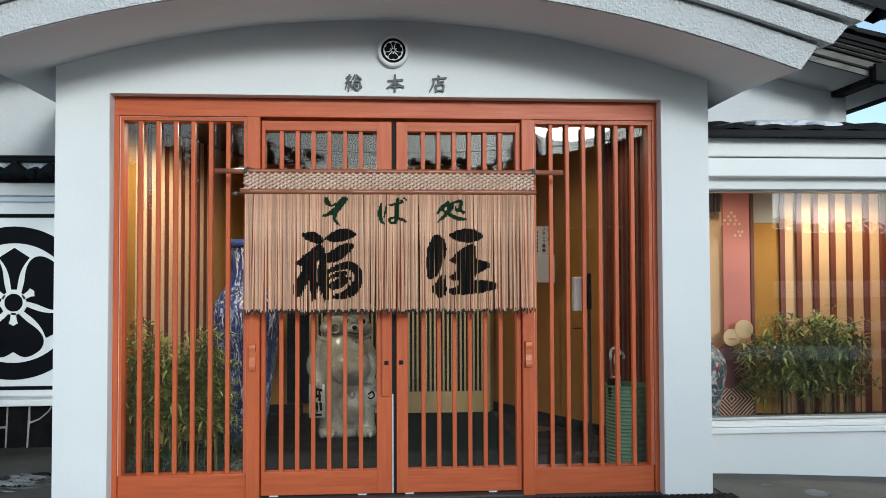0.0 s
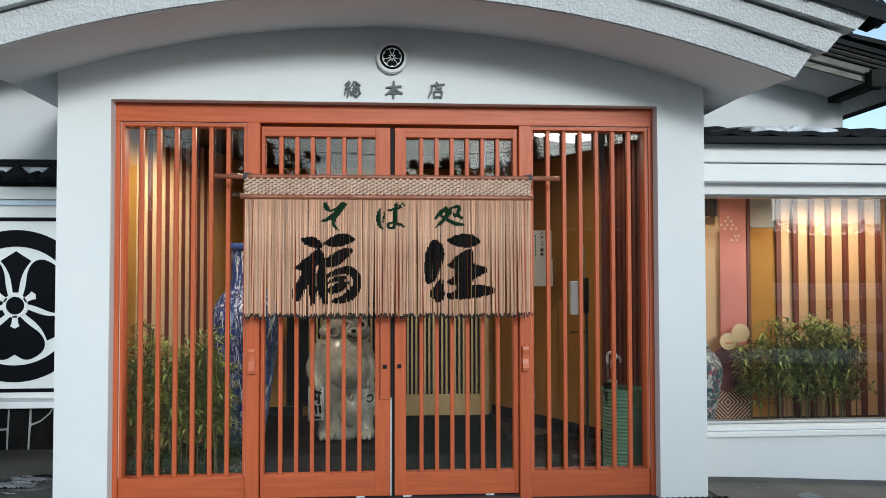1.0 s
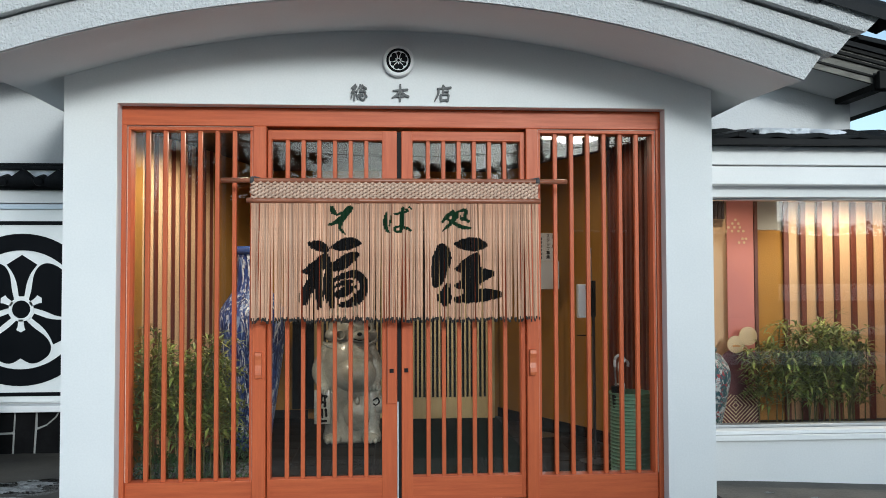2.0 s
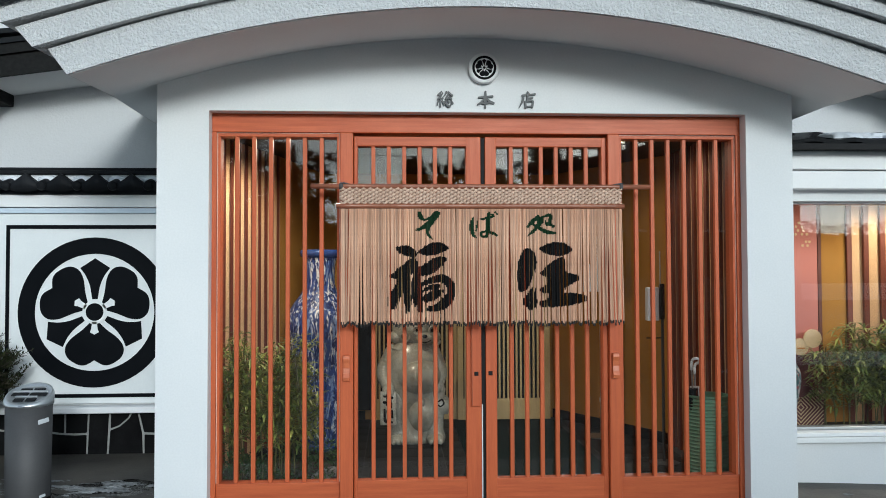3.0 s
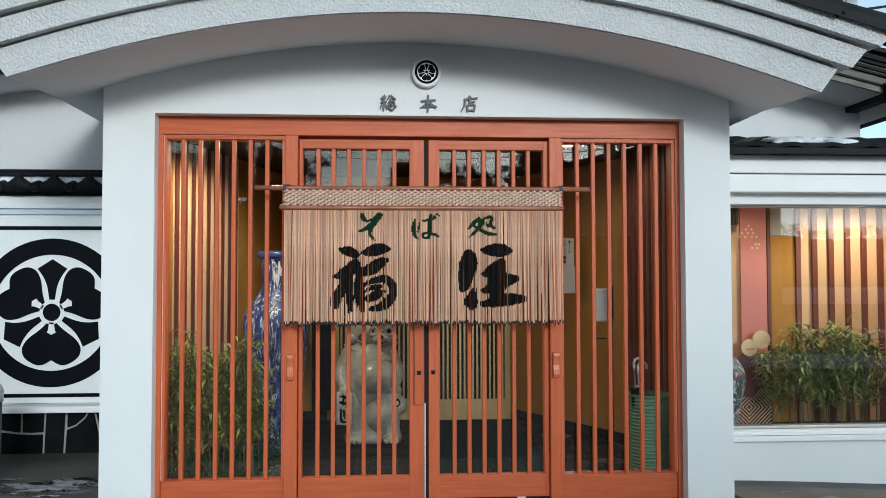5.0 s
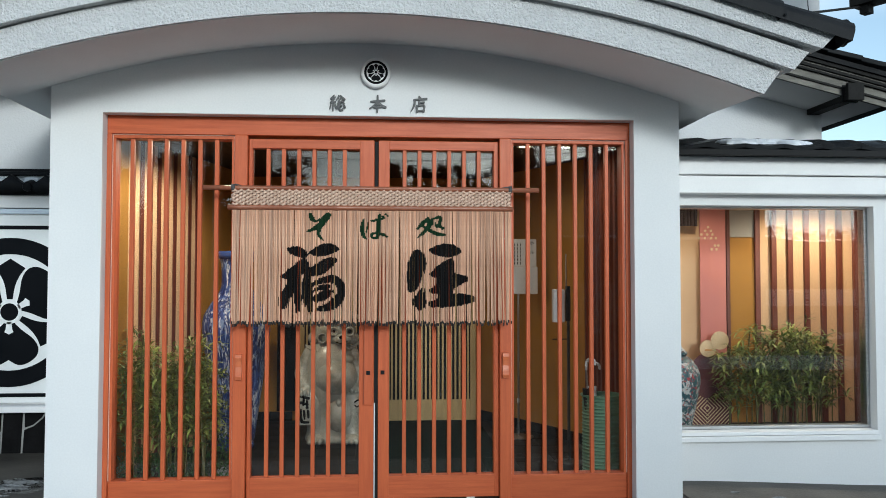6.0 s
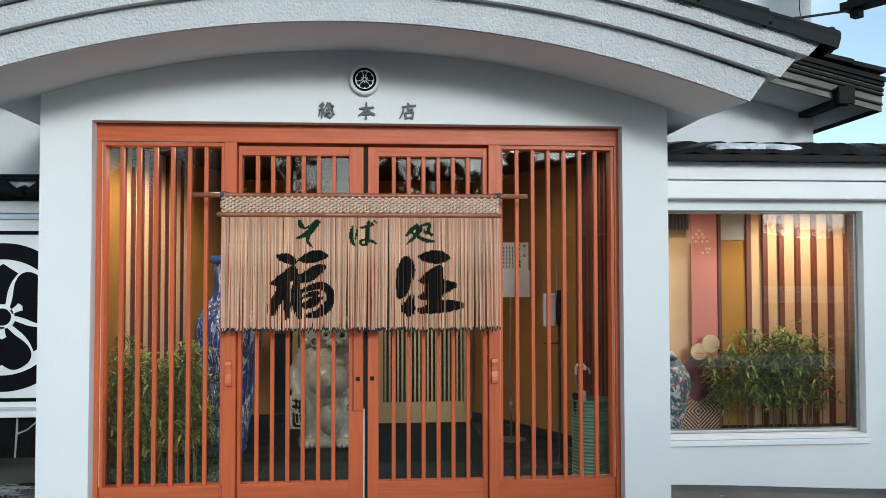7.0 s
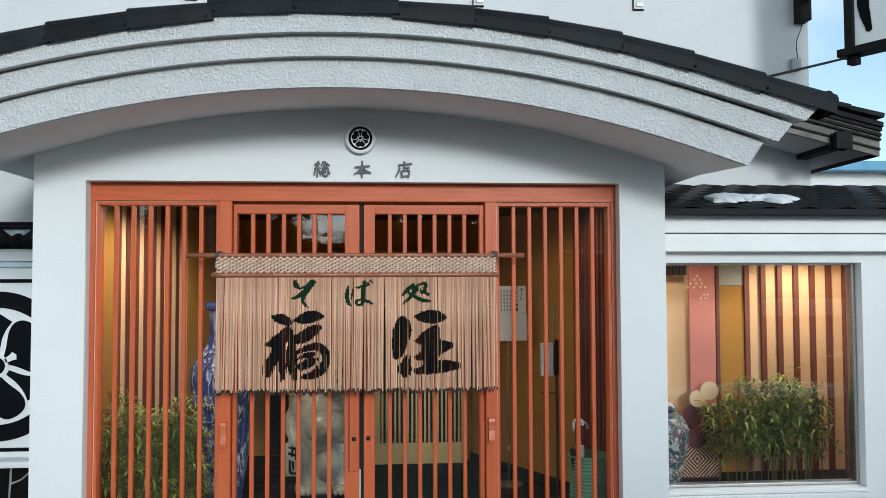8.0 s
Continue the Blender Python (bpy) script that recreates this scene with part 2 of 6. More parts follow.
DARK_GLASS = mat("dark_window_glass", (0.008, 0.008, 0.009), (0.013, 0.013, 0.014), 2, 0.5, 0.12, spec=0.22)
LAMP_GLOW = glow_mat("warm_lamp_glow", (1.0, 0.72, 0.42), 6)
VASE_GLAZE = glaze_mat("blue_and_white_glaze", (0.76, 0.80, 0.85), [(0.22, 0.32, 0.58), (0.035, 0.075, 0.28), (0.012, 0.025, 0.12)], 7.0, (0.50, 0.52, 0.46), (1.7, 1.7, 0.42))
VASE_BLUE = mat("cobalt_glaze", (0.03, 0.06, 0.22), (0.05, 0.10, 0.30), 14, 0.5, 0.25, coat=0.5)
JAR_GLAZE = glaze_mat("coloured_porcelain", (0.58, 0.60, 0.60), [(0.03, 0.10, 0.13), (0.40, 0.06, 0.07), (0.04, 0.12, 0.09)], 16, (0.52, 0.41, 0.40))
PINK = mat("pink_paper_panel", (0.58, 0.21, 0.165), (0.50, 0.19, 0.18), 2, 0.5, 0.7, fine=0.03)
PLUM = mat("plum_card", (0.17, 0.055, 0.06), (0.13, 0.04, 0.045), 3, 0.5, 0.7, fine=0.05)
BOARD_GREY = mat("pale_grey_board", (0.40, 0.39, 0.37), (0.34, 0.33, 0.31), 3, 0.5, 0.6, fine=0.04)
PLUM_DARK = mat("deep_plum", (0.035, 0.018, 0.016), (0.022, 0.012, 0.011), 12, 0.5, 0.85, stretch=(6, 6, 0.5))
CREAM_CARD = mat("cream_card", (0.72, 0.56, 0.36), (0.66, 0.50, 0.30), 4, 0.5, 0.7, fine=0.04)
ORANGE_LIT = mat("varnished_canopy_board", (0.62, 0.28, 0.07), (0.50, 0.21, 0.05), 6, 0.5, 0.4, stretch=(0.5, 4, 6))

# ---- builders ----
def box(bm, x0, x1, y0, y1, z0, z1, bevel=0.0):
    """A box between those limits, its edges rounded by bevel."""
    made = bmesh.ops.create_cube(bm, size=1.0, matrix=Matrix.LocRotScale(((x0 + x1) / 2, (y0 + y1) / 2, (z0 + z1) / 2), None, (x1 - x0, y1 - y0, z1 - z0)))
    if bevel:
        edges = list({e for v in made["verts"] for e in v.link_edges})
        bmesh.ops.bevel(bm, geom=edges, offset=bevel, segments=2, affect="EDGES", profile=0.5)
    return bm


def boxed(*limits, bevel=0.0):
    return box(bmesh.new(), *limits, bevel=bevel)


def link(name, bm, material, smooth=False):
    me = bpy.data.meshes.new(name)
    bmesh.ops.recalc_face_normals(bm, faces=bm.faces)
    bm.to_mesh(me)
    bm.free()
    for m in (material if isinstance(material, (list, tuple)) else [material]):
        me.materials.append(m)
    if smooth:
        for f in me.polygons:
            f.use_smooth = True
    return new(name, me)


def under(ob, parent):
    ob.parent = parent
    ob.matrix_parent_inverse = parent.matrix_world.inverted()
    return ob


def part(name, bm, material, parent, label="", smooth=False):
    ob = under(link(name, bm, material, smooth), parent)
    return tagged(ob, label) if label else ob


def piece(name, me, place, parent, turn=0.0):
    """One more object on a shared mesh, under parent."""
    ob = new(name, me)
    ob.parent = parent
    ob.matrix_parent_inverse = parent.matrix_world.inverted()
    ob.matrix_basis = Matrix.Translation(place) @ Matrix.Rotation(turn, 4, "Z")
    return ob


def thing(name, base, label, category, group="", kind=""):
    ob = new(name)
    ob.location = base
    ob.empty_display_size = 0.1
    bpy.context.view_layer.update()
    return tagged(ob, label, category, group, kind)


def setting(name, bm, material, label, category, smooth=False):
    return tagged(link(name, bm, material, smooth), label, category, kind="structure")


def lathe(bm, profile, cx, cy, z0=0.0, n=32, cap=True):
    """A turned solid from (radius, height) pairs."""
    rings = [[bm.verts.new((cx + r * math.cos(2 * math.pi * k / n), cy + r * math.sin(2 * math.pi * k / n), z0 + z)) for k in range(n)] for r, z in profile]
    for a, b in zip(rings, rings[1:]):
        for k in range(n):
            bm.faces.new((a[k], a[(k + 1) % n], b[(k + 1) % n], b[k]))
    if cap:
        bm.faces.new(rings[0][::-1])
        bm.faces.new(rings[-1])
    return bm


def tube(bm, a, b, r0, r1=None, n=10):
    """A straight round bar from a to b."""
    a, b = Vector(a), Vector(b)
    r1 = r0 if r1 is None else r1
    q = (b - a).to_track_quat("Z", "Y")
    rings = []
    for p, r in ((a, r0), (b, r1)):
        rings.append([bm.verts.new(p + q @ Vector((r * math.cos(2 * math.pi * k / n), r * math.sin(2 * math.pi * k / n), 0))) for k in range(n)])
    for k in range(n):
        bm.faces.new((rings[0][k], rings[0][(k + 1) % n], rings[1][(k + 1) % n], rings[1][k]))
    bm.faces.new(rings[0][::-1])
    bm.faces.new(rings[1])
    return bm


def blob(bm, centre, radii, u=16, v=10, turn=None):
    m = Matrix.LocRotScale(centre, turn, radii)
    bmesh.ops.create_uvsphere(bm, u_segments=u, v_segments=v, radius=1.0, matrix=m)
    return bm


def slab(bm, outline, y0, y1):
    """A flat plate with that outline of (x, z), from y0 to y1."""
    front = [bm.verts.new((x, y0, z)) for x, z in outline]
    back = [bm.verts.new((x, y1, z)) for x, z in outline]
    bm.faces.new(front)
    bm.faces.new(back[::-1])
    k = len(outline)
    for i in range(k):
        bm.faces.new((front[i], front[(i + 1) % k], back[(i + 1) % k], back[i]))
    return bm


def ring_plate(bm, cx, cz, r0, r1, y0, y1, n=64):
    """A flat ring standing upright."""
    loops = [[bm.verts.new((cx + r * math.cos(2 * math.pi * k / n), y, cz + r * math.sin(2 * math.pi * k / n))) for k in range(n)]
             for r, y in ((r0, y0), (r1, y0), (r1, y1), (r0, y1))]
    for a, b in zip(loops, loops[1:] + loops[:1]):
        for k in range(n):
            bm.faces.new((a[k], a[(k + 1) % n], b[(k + 1) % n], b[k]))
    return bm


def disc(bm, cx, cz, r, y0, y1, n=48):
    return slab(bm, [(cx + r * math.cos(2 * math.pi * k / n), cz + r * math.sin(2 * math.pi * k / n)) for k in range(n)], y0, y1)


def smooth_line(nodes, steps=6):
    """Points along a soft curve through nodes of any number of values."""
    pts = [np.array(p, float) for p in nodes]
    pts = [2 * pts[0] - pts[1], *pts, 2 * pts[-1] - pts[-2]]
    out = []
    for a, b, c, d in zip(pts, pts[1:], pts[2:], pts[3:]):
        for k in range(steps):
            s = k / steps
            out.append(0.5 * (2 * b + (c - a) * s + (2 * a - 5 * b + 4 * c - d) * s * s + (3 * b - a - 3 * c + d) * s ** 3))
    return out + [pts[-2]]


def brush(bm, nodes, y, thick=0.0015, rough=0.05, seed=0):
    """One brush stroke: nodes of (x, z, width), round ends, slightly ragged sides."""
    rng = random.Random(seed)
    line = smooth_line(nodes, 7)
    left, right = [], []
    for i, p in enumerate(line):
        q, r = line[max(0, i - 1)], line[min(len(line) - 1, i + 1)]
        t = np.array((r[0] - q[0], r[1] - q[1]))
        t /= max(1e-9, np.linalg.norm(t))
        w = max(0.002, p[2]) / 2 * (1 + rng.uniform(-rough, rough))
        left.append((p[0] - t[1] * w, p[1] + t[0] * w))
        right.append((p[0] + t[1] * w, p[1] - t[0] * w))
    for i in range(len(line) - 1):
        slab(bm, [left[i], left[i + 1], right[i + 1], right[i]], y, y + thick)
    for p in (line[0], line[-1]):
        disc(bm, p[0], p[1], max(0.002, p[2]) / 2, y - 0.0002, y + thick, 14)
    return bm


def letters(name, body, size, place, material, parent, depth=0.002, bold=0.0, label=""):
    """Words in the built-in font, turned into a mesh that faces the street."""
    cu = bpy.data.curves.new(name, "FONT")
    cu.body, cu.size, cu.extrude = body, size, depth
    cu.align_x, cu.align_y = "CENTER", "CENTER"
    tmp = bpy.data.objects.new(name, cu)
    me = bpy.data.meshes.new_from_object(tmp)
    bpy.data.objects.remove(tmp)
    bpy.data.curves.remove(cu)
    me.name = name
    if bold:
        bm = bmesh.new()
        for dx, dz in ((-bold, 0), (bold, 0), (0, -bold), (0, bold), (0, 0)):
            copy = me.copy()
            copy.transform(Matrix.Translation((dx, dz, 0.00005 * (dx + 2 * dz) / bold)))
            bm.from_mesh(copy)
            bpy.data.meshes.remove(copy)
        bm.to_mesh(me)
        bm.free()
    me.transform(Matrix.Translation(place) @ Matrix.Rotation(radians(90), 4, "X"))
    me.materials.clear()
    me.materials.append(material)
    ob = new(name, me)
    if parent:
        under(ob, parent)
    return tagged(ob, label) if label else ob

# ---- ground ----
def ease01(a, b, v):
    t = min(1.0, max(0.0, (v - a) / (b - a)))
    return t * t * (3 - 2 * t)


def fall(x, y):
    """The forecourt dips a little in front of the show window."""
    return -0.066 * ease01(1.8, 3.9, x) * (1 - ease01(5.5, 8.5, x)) * ease01(-4.5, -1.5, y)


def sheet(xs, ys, lift=0.0, depth=0.0):
    """A ground sheet over those lines that follows the fall; depth gives it turned-down sides."""
    bm = bmesh.new()
    v = [[bm.verts.new((x, y, fall(x, y) + lift)) for x in xs] for y in ys]
    for a, b in zip(v, v[1:]):
        for k in range(len(xs) - 1):
            bm.faces.new((a[k], a[k + 1], b[k + 1], b[k]))
    if depth:
        rim = v[0] + [r[-1] for r in v[1:]] + v[-1][-2::-1] + [r[0] for r in v[-2:0:-1]]
        low = [bm.verts.new(p.co - Vector((0, 0, depth))) for p in rim]
        for k in range(len(rim)):
            bm.faces.new((rim[k], rim[k - 1], low[k - 1], low[k]))
    return bm


setting("ground", sheet([-400, -120, -40, -10] + [-4 + 0.5 * k for k in range(27)] + [20, 60, 400], [-400, -120, -40, -12] + [-6 + 0.5 * k for k in range(17)] + [10, 60, 400]), ASPHALT,
        "dark grey asphalt forecourt reaching to the horizon", "ground")
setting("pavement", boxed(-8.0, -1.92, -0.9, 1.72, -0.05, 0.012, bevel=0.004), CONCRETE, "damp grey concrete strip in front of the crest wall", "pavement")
# out-of-view pale strips, added as reflectors for the hood's underside and front
setting("pavement_bounce_entrance", boxed(-1.90, 1.93, -1.00, -0.12, -0.05, 0.006, bevel=0.003), BOUNCE_APRON, "unseen pale ground strip added before the entrance to bounce light upward", "pavement")
setting("pavement_bounce_front", sheet([1.94 + 0.29 * k for k in range(15)], [-1.0, -0.8, -0.6, -0.36], 0.006, 0.05), BOUNCE_APRON, "unseen pale ground strip added before the show window to bounce light upward", "pavement")
setting("pavement_bounce_side", boxed(-8.0, -1.91, -1.00, -0.91, -0.05, 0.006, bevel=0.003), BOUNCE_APRON, "unseen pale ground strip added beside the entrance to bounce light upward", "pavement")
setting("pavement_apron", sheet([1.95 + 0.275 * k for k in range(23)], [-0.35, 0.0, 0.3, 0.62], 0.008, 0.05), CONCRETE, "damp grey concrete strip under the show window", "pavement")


# ---- entrance porch: walls and curved hood ----
def bow(x):
    """Fall of the hood's curve at x from its crown."""
    a = abs(x + 0.05)
    return 0.086 * a * a if a < 1.9 else 0.31 + 0.327 * (a - 1.9)


def bowed(bm, half_low, half_high, low, high, stations, n=48, ease=(1.0, 1.0)):
    """A curved band: its underside lies low above the curve and its top high; stations are (y, rise)."""
    rows = []
    for y, rise in stations:
        rows.append([[bm.verts.new((s * h - 0.02, y, z - e * bow(s * h - 0.02) + rise)) for s in np.linspace(-1, 1, n + 1)] for h, z, e in ((half_low, low, ease[0]), (half_high, high, ease[1]))])
    for a, b in zip(rows, rows[1:]):
        for k in range(n):
            bm.faces.new((a[0][k], a[0][k + 1], b[0][k + 1], b[0][k]))
            bm.faces.new((a[1][k], b[1][k], b[1][k + 1], a[1][k + 1]))
        for k in (0, n):
            bm.faces.new((a[0][k], b[0][k], b[1][k], a[1][k]))
    for r in (rows[0], rows[-1]):
        for k in range(n):
            bm.faces.new((r[0][k], r[0][k + 1], r[1][k + 1], r[1][k]))
    return bm


wb = bmesh.new()
box(wb, -1.897, -1.6, 0, 0.26, 0, 2.343)
box(wb, 1.6, 1.888, 0, 0.26, 0, 2.343)
n = 40
xs = [-1.897] + list(np.linspace(-1.6, 1.6, n + 1)) + [1.888]
low = [2.343] * (n + 3)
loops = []
for y in (0.0, 0.26):
    loops.append(([wb.verts.new((x, y, z)) for x, z in zip(xs, low)], [wb.verts.new((x, y, 2.80 - bow(x))) for x in xs]))
for bottom, top in loops:
    for k in range(len(xs) - 1):
        wb.faces.new((bottom[k], bottom[k + 1], top[k + 1], top[k]))
for k in range(len(xs) - 1):
    wb.faces.new((loops[0][0][k], loops[0][0][k + 1], loops[1][0][k + 1], loops[1][0][k]))
setting("wall_porch_front", wb, STUCCO, "white stucco porch front with a wide doorway and curved top", "wall")
setting("wall_porch_west", boxed(-1.897, -1.75, 0.26, 3.2, 0, 2.56), STUCCO, "white stucco side wall of the porch", "wall")
setting("wall_porch_east", boxed(1.745, 1.888, 0.26, 3.2, 0, 2.56), STUCCO, "white stucco side wall of the porch", "wall")

hood = thing("entrance_hood", (0, 0.5, 2.79), "curved white stucco hood roof with dark cap tiles over the entrance", "porch roof")
part("soffit", bowed(bmesh.new(), 2.117, 2.121, 2.786, 2.796, [(-0.685, -0.037), (0, 0), (1.98, 0)]), SOFFIT, hood, "smooth white underside")
part("lower_band", bowed(bmesh.new(), 2.124, 2.216, 2.79, 2.945, [(-0.700, -0.038), (0, 0), (1.98, 0)]), STUCCO_COARSE, hood)
part("middle_band", bowed(bmesh.new(), 2.27, 2.353, 2.94, 3.055, [(-0.752, -0.038), (0, 0), (1.98, 0)], ease=(0.955, 0.94)), STUCCO_COARSE, hood)
part("upper_band", bowed(bmesh.new(), 2.40, 2.485, 3.05, 3.155, [(-0.804, -0.038), (0, 0), (1.98, 0)], ease=(0.885, 0.875)), STUCCO_COARSE, hood)
part("drip_edge", bowed(bmesh.new(), 2.487, 2.491, 3.153, 3.162, [(-0.806, -0.038), (0, 0), (1.98, 0)], ease=(0.875, 0.875)), WHITE_TRIM, hood)
part("roof_deck", bowed(bmesh.new(), 2.50, 2.52, 3.158, 3.185, [(-0.755, -0.038), (0, 0), (1.98, 0)], ease=(0.875, 0.875)), TILE_DARK, hood, "dark tiled deck")


def cap_tile_mesh(length):
    """A half-round verge tile along x with a thicker overlapping lip at its uphill end."""
    bm = bmesh.new()
    prof = [(-0.088, -0.045), (-0.088, 0.0)] + [(-0.088 * math.cos(a), 0.075 * math.sin(a)) for a in np.linspace(0.15, math.pi - 0.15, 9)] + [(0.088, 0.0), (0.088, -0.045)]
    cuts = [(-0.5, 0.90), (0.5, 1.06)]
    rings = [[bm.verts.new((s * length, y * g, z * g)) for y, z in prof] for s, g in cuts]
    for a, b in zip(rings, rings[1:]):
        for k in range(len(prof) - 1):
            bm.faces.new((a[k], a[k + 1], b[k + 1], b[k]))
    for r in (rings[0], rings[-1]):
        bm.faces.new(r)
    for y in (-0.089, 0.089):
        blob(bm, (-0.42 * length, y, -0.02), (0.008, 0.006, 0.008), 8, 5)
    bmesh.ops.recalc_face_normals(bm, faces=bm.faces)
    me = bpy.data.meshes.new("cap_tile")
    bm.to_mesh(me)
    bm.free()
    me.materials.append(TILE_DARK)
    return me


EDGES = [-2.53, -2.29, -1.90, -1.51, -1.12, -0.73, -0.335, 0.205, 0.591, 0.980, 1.365, 1.750, 2.140, 2.53]
caps = {}
for x0, x1 in zip(EDGES, EDGES[1:]):
    length = round(x1 - x0, 2) + 0.03
    if length not in caps:
        caps[length] = cap_tile_mesh(length)
    xm = (x0 + x1) / 2
    slope = 0.875 * (bow(x1) - bow(x0)) / (x1 - x0)
    lift = 0.022 if x0 > -0.8 and x1 < 0.3 else 0.0
    ob = under(new("cap_tile", caps[length]), hood)
    ob.matrix_basis = Matrix.Translation((xm, -0.752, 3.130 + lift - 0.4375 * (bow(x0) + bow(x1)))) @ Matrix.Rotation(math.atan(slope), 4, "Y") @ Matrix.Rotation(0 if xm > 0 or lift else math.pi, 4, "Z")
for sx in (-1, 1):
    eb = bmesh.new()
    lathe(eb, [(0.0001, 0), (0.07, 0), (0.074, 0.015), (0.0001, 0.016)], 0, 0, 0, 20, cap=False)
    bmesh.ops.transform(eb, matrix=Matrix.Translation((sx * 2.528 - 0.012, -0.752, 2.685)) @ Matrix.Rotation(radians(90), 4, "Y"), verts=eb.verts)
    part("end_tile", eb, TILE_DARK, hood)

# ---- main house behind the porch ----
house = thing("main_house", (0, 2.1, 0), "white plastered two-storey house wall with a dark tiled gable verge", "house")
part("wall", boxed(-3.745, -1.76, 2.03, 2.2, 0, 2.45), HOUSE_PLASTER, house)
part("wall", boxed(1.755, 3.93, 2.03, 2.2, 0, 2.45), HOUSE_PLASTER, house)
part("wall", boxed(-3.745, 3.93, 2.03, 2.2, 2.45, 7.0), HOUSE_PLASTER, house)
part("upper_wall", boxed(-6.2, -3.745, 2.03, 2.2, 3.14, 7.0), HOUSE_PLASTER, house)
part("rear_wall", boxed(-3.6, 3.8, 8.8, 9.0, 0, 7.0), HOUSE_PLASTER, house)
part("flat_roof", boxed(-6.3, 4.1, 1.95, 9.1, 7.0, 7.15), TILE_DARK, house)
part("side_wall", boxed(3.80, 3.93, 2.2, 9.0, 0, 7.0), HOUSE_PLASTER, house)
part("side_wall", boxed(-3.745, -3.6, 2.2, 9.0, 0, 7.0), HOUSE_PLASTER, house)


def verge_z(x):
    """Height of the gable's rake, flat on one side and steeper on the other."""
    return 3.62 - 0.14 * abs(x) if x < 0 else 3.175 - 0.245 * (x - 3.6)


def raked(bm, x0, x1, y0, y1, top, low):
    """A board that follows the gable's rake between x0 and x1."""
    v = [bm.verts.new((x, y, verge_z(x) + d)) for x in (x0, x1) for y in (y0, y1) for d in (low, top)]
    for f in ((0, 1, 3, 2), (4, 6, 7, 5), (0, 4, 5, 1), (2, 3, 7, 6), (1, 5, 7, 3), (0, 2, 6, 4)):
        bm.faces.new([v[i] for i in f])
    return bm


for side, reach in ((-1, 4.3), (1, 4.2)):
    a, b = sorted((side * (1.6 if side < 0 else 3.15), side * reach))
    part("verge_soffit", raked(bmesh.new(), a, b, 1.46, 2.03, -0.245, -0.265), SOFFIT, house, "white boarded soffit")
    if side < 0:
        layers = ((1.40, -0.04, -0.115, TIMBER_DARK), (1.43, -0.115, -0.19, TIMBER_DARK), (1.42, -0.19, -0.27, TIMBER_DARK))
    else:
        layers = ((1.40, -0.04, -0.07, TIMBER_DARK), (1.425, -0.07, -0.088, TIMBER_GREY), (1.41, -0.088, -0.112, TIMBER_DARK), (1.43, -0.112, -0.128, TIMBER_GREY),
                  (1.415, -0.128, -0.145, TIMBER_DARK), (1.44, -0.145, -0.205, TIMBER_GREY), (1.43, -0.205, -0.222, TIMBER_DARK), (1.445, -0.222, -0.27, TIMBER_GREY))
    for y_, top_, low_, m_ in layers:
        part("barge_board", raked(bmesh.new(), a, b, y_, 1.47, top_, low_), m_, house)
    part("roof_deck", raked(bmesh.new(), a, b, 1.38, 2.03, 0.0, -0.04), TILE_DARK, house)
    outer = sorted((side * 3.7, side * (reach - 0.06)))
    part("gutter", raked(bmesh.new(), *sorted((side * (reach - 0.06), side * reach)), 1.46, 8.0, -0.20, -0.27), TIMBER_DARK, house)
    part("side_soffit", raked(bmesh.new(), *outer, 2.03, 8.0, -0.245, -0.265), SOFFIT, house, "white boarded soffit")
    part("side_roof", raked(bmesh.new(), *outer, 2.03, 8.0, 0.0, -0.04), TILE_DARK, house)
    x = 3.85 if side > 0 else -3.66
    low = 2.815 if side > 0 else verge_z(x) - 0.35
    y0 = 1.36 if side > 0 else 1.18
    pur = part("purlin", boxed(x - 0.055, x + 0.055, y0, 2.03, low, low + 0.115, bevel=0.006), TIMBER_DARK, house, "dark stained beam end")
    for d in (-0.012, 0.075):
        part("end_cap", boxed(x - 0.068, x + 0.068, y0 + d, y0 + d + 0.04, low - 0.012, low + 0.128, bevel=0.004), TIMBER_DARK, pur)
    tb = bmesh.new()
    box(tb, -0.15, 0.15, -0.06, 0.30, -0.012, 0.028, bevel=0.006)
    tile_me = bpy.data.meshes.new("verge_tile")
    tb.to_mesh(tile_me)
    tb.free()
    tile_me.materials.append(TILE_DARK)
    k = 0
    first = 1.7 if side < 0 else 3.2
    while first + 0.28 * k < reach:
        xm = side * (first + 0.28 * k)
        ob = under(new("verge_tile", tile_me), house)
        ob.matrix_basis = Matrix.Translation((xm, 1.40, verge_z(xm) + 0.03)) @ Matrix.Rotation(side * (math.atan(0.14 if side < 0 else 0.26) - 0.05), 4, "Y")
        k += 1

# ---- crest wall beside the porch ----
setting("wall_crest", boxed(-3.64, -1.897, 1.76, 2.03, 0.0, 2.06), STUCCO, "white plastered garden wall carrying a large crest", "wall")
setting("crest_wall_head", boxed(-3.715, -1.897, 1.68, 2.03, 1.914, 2.012, bevel=0.006), WHITE_TRIM, "white plaster band under the tile coping", "trim")
setting("crest_wall_ledge", boxed(-3.63, -1.897, 1.62, 1.80, 0.335, 0.385, bevel=0.008), WHITE_TRIM, "grey-white ledge under the crest board", "trim")

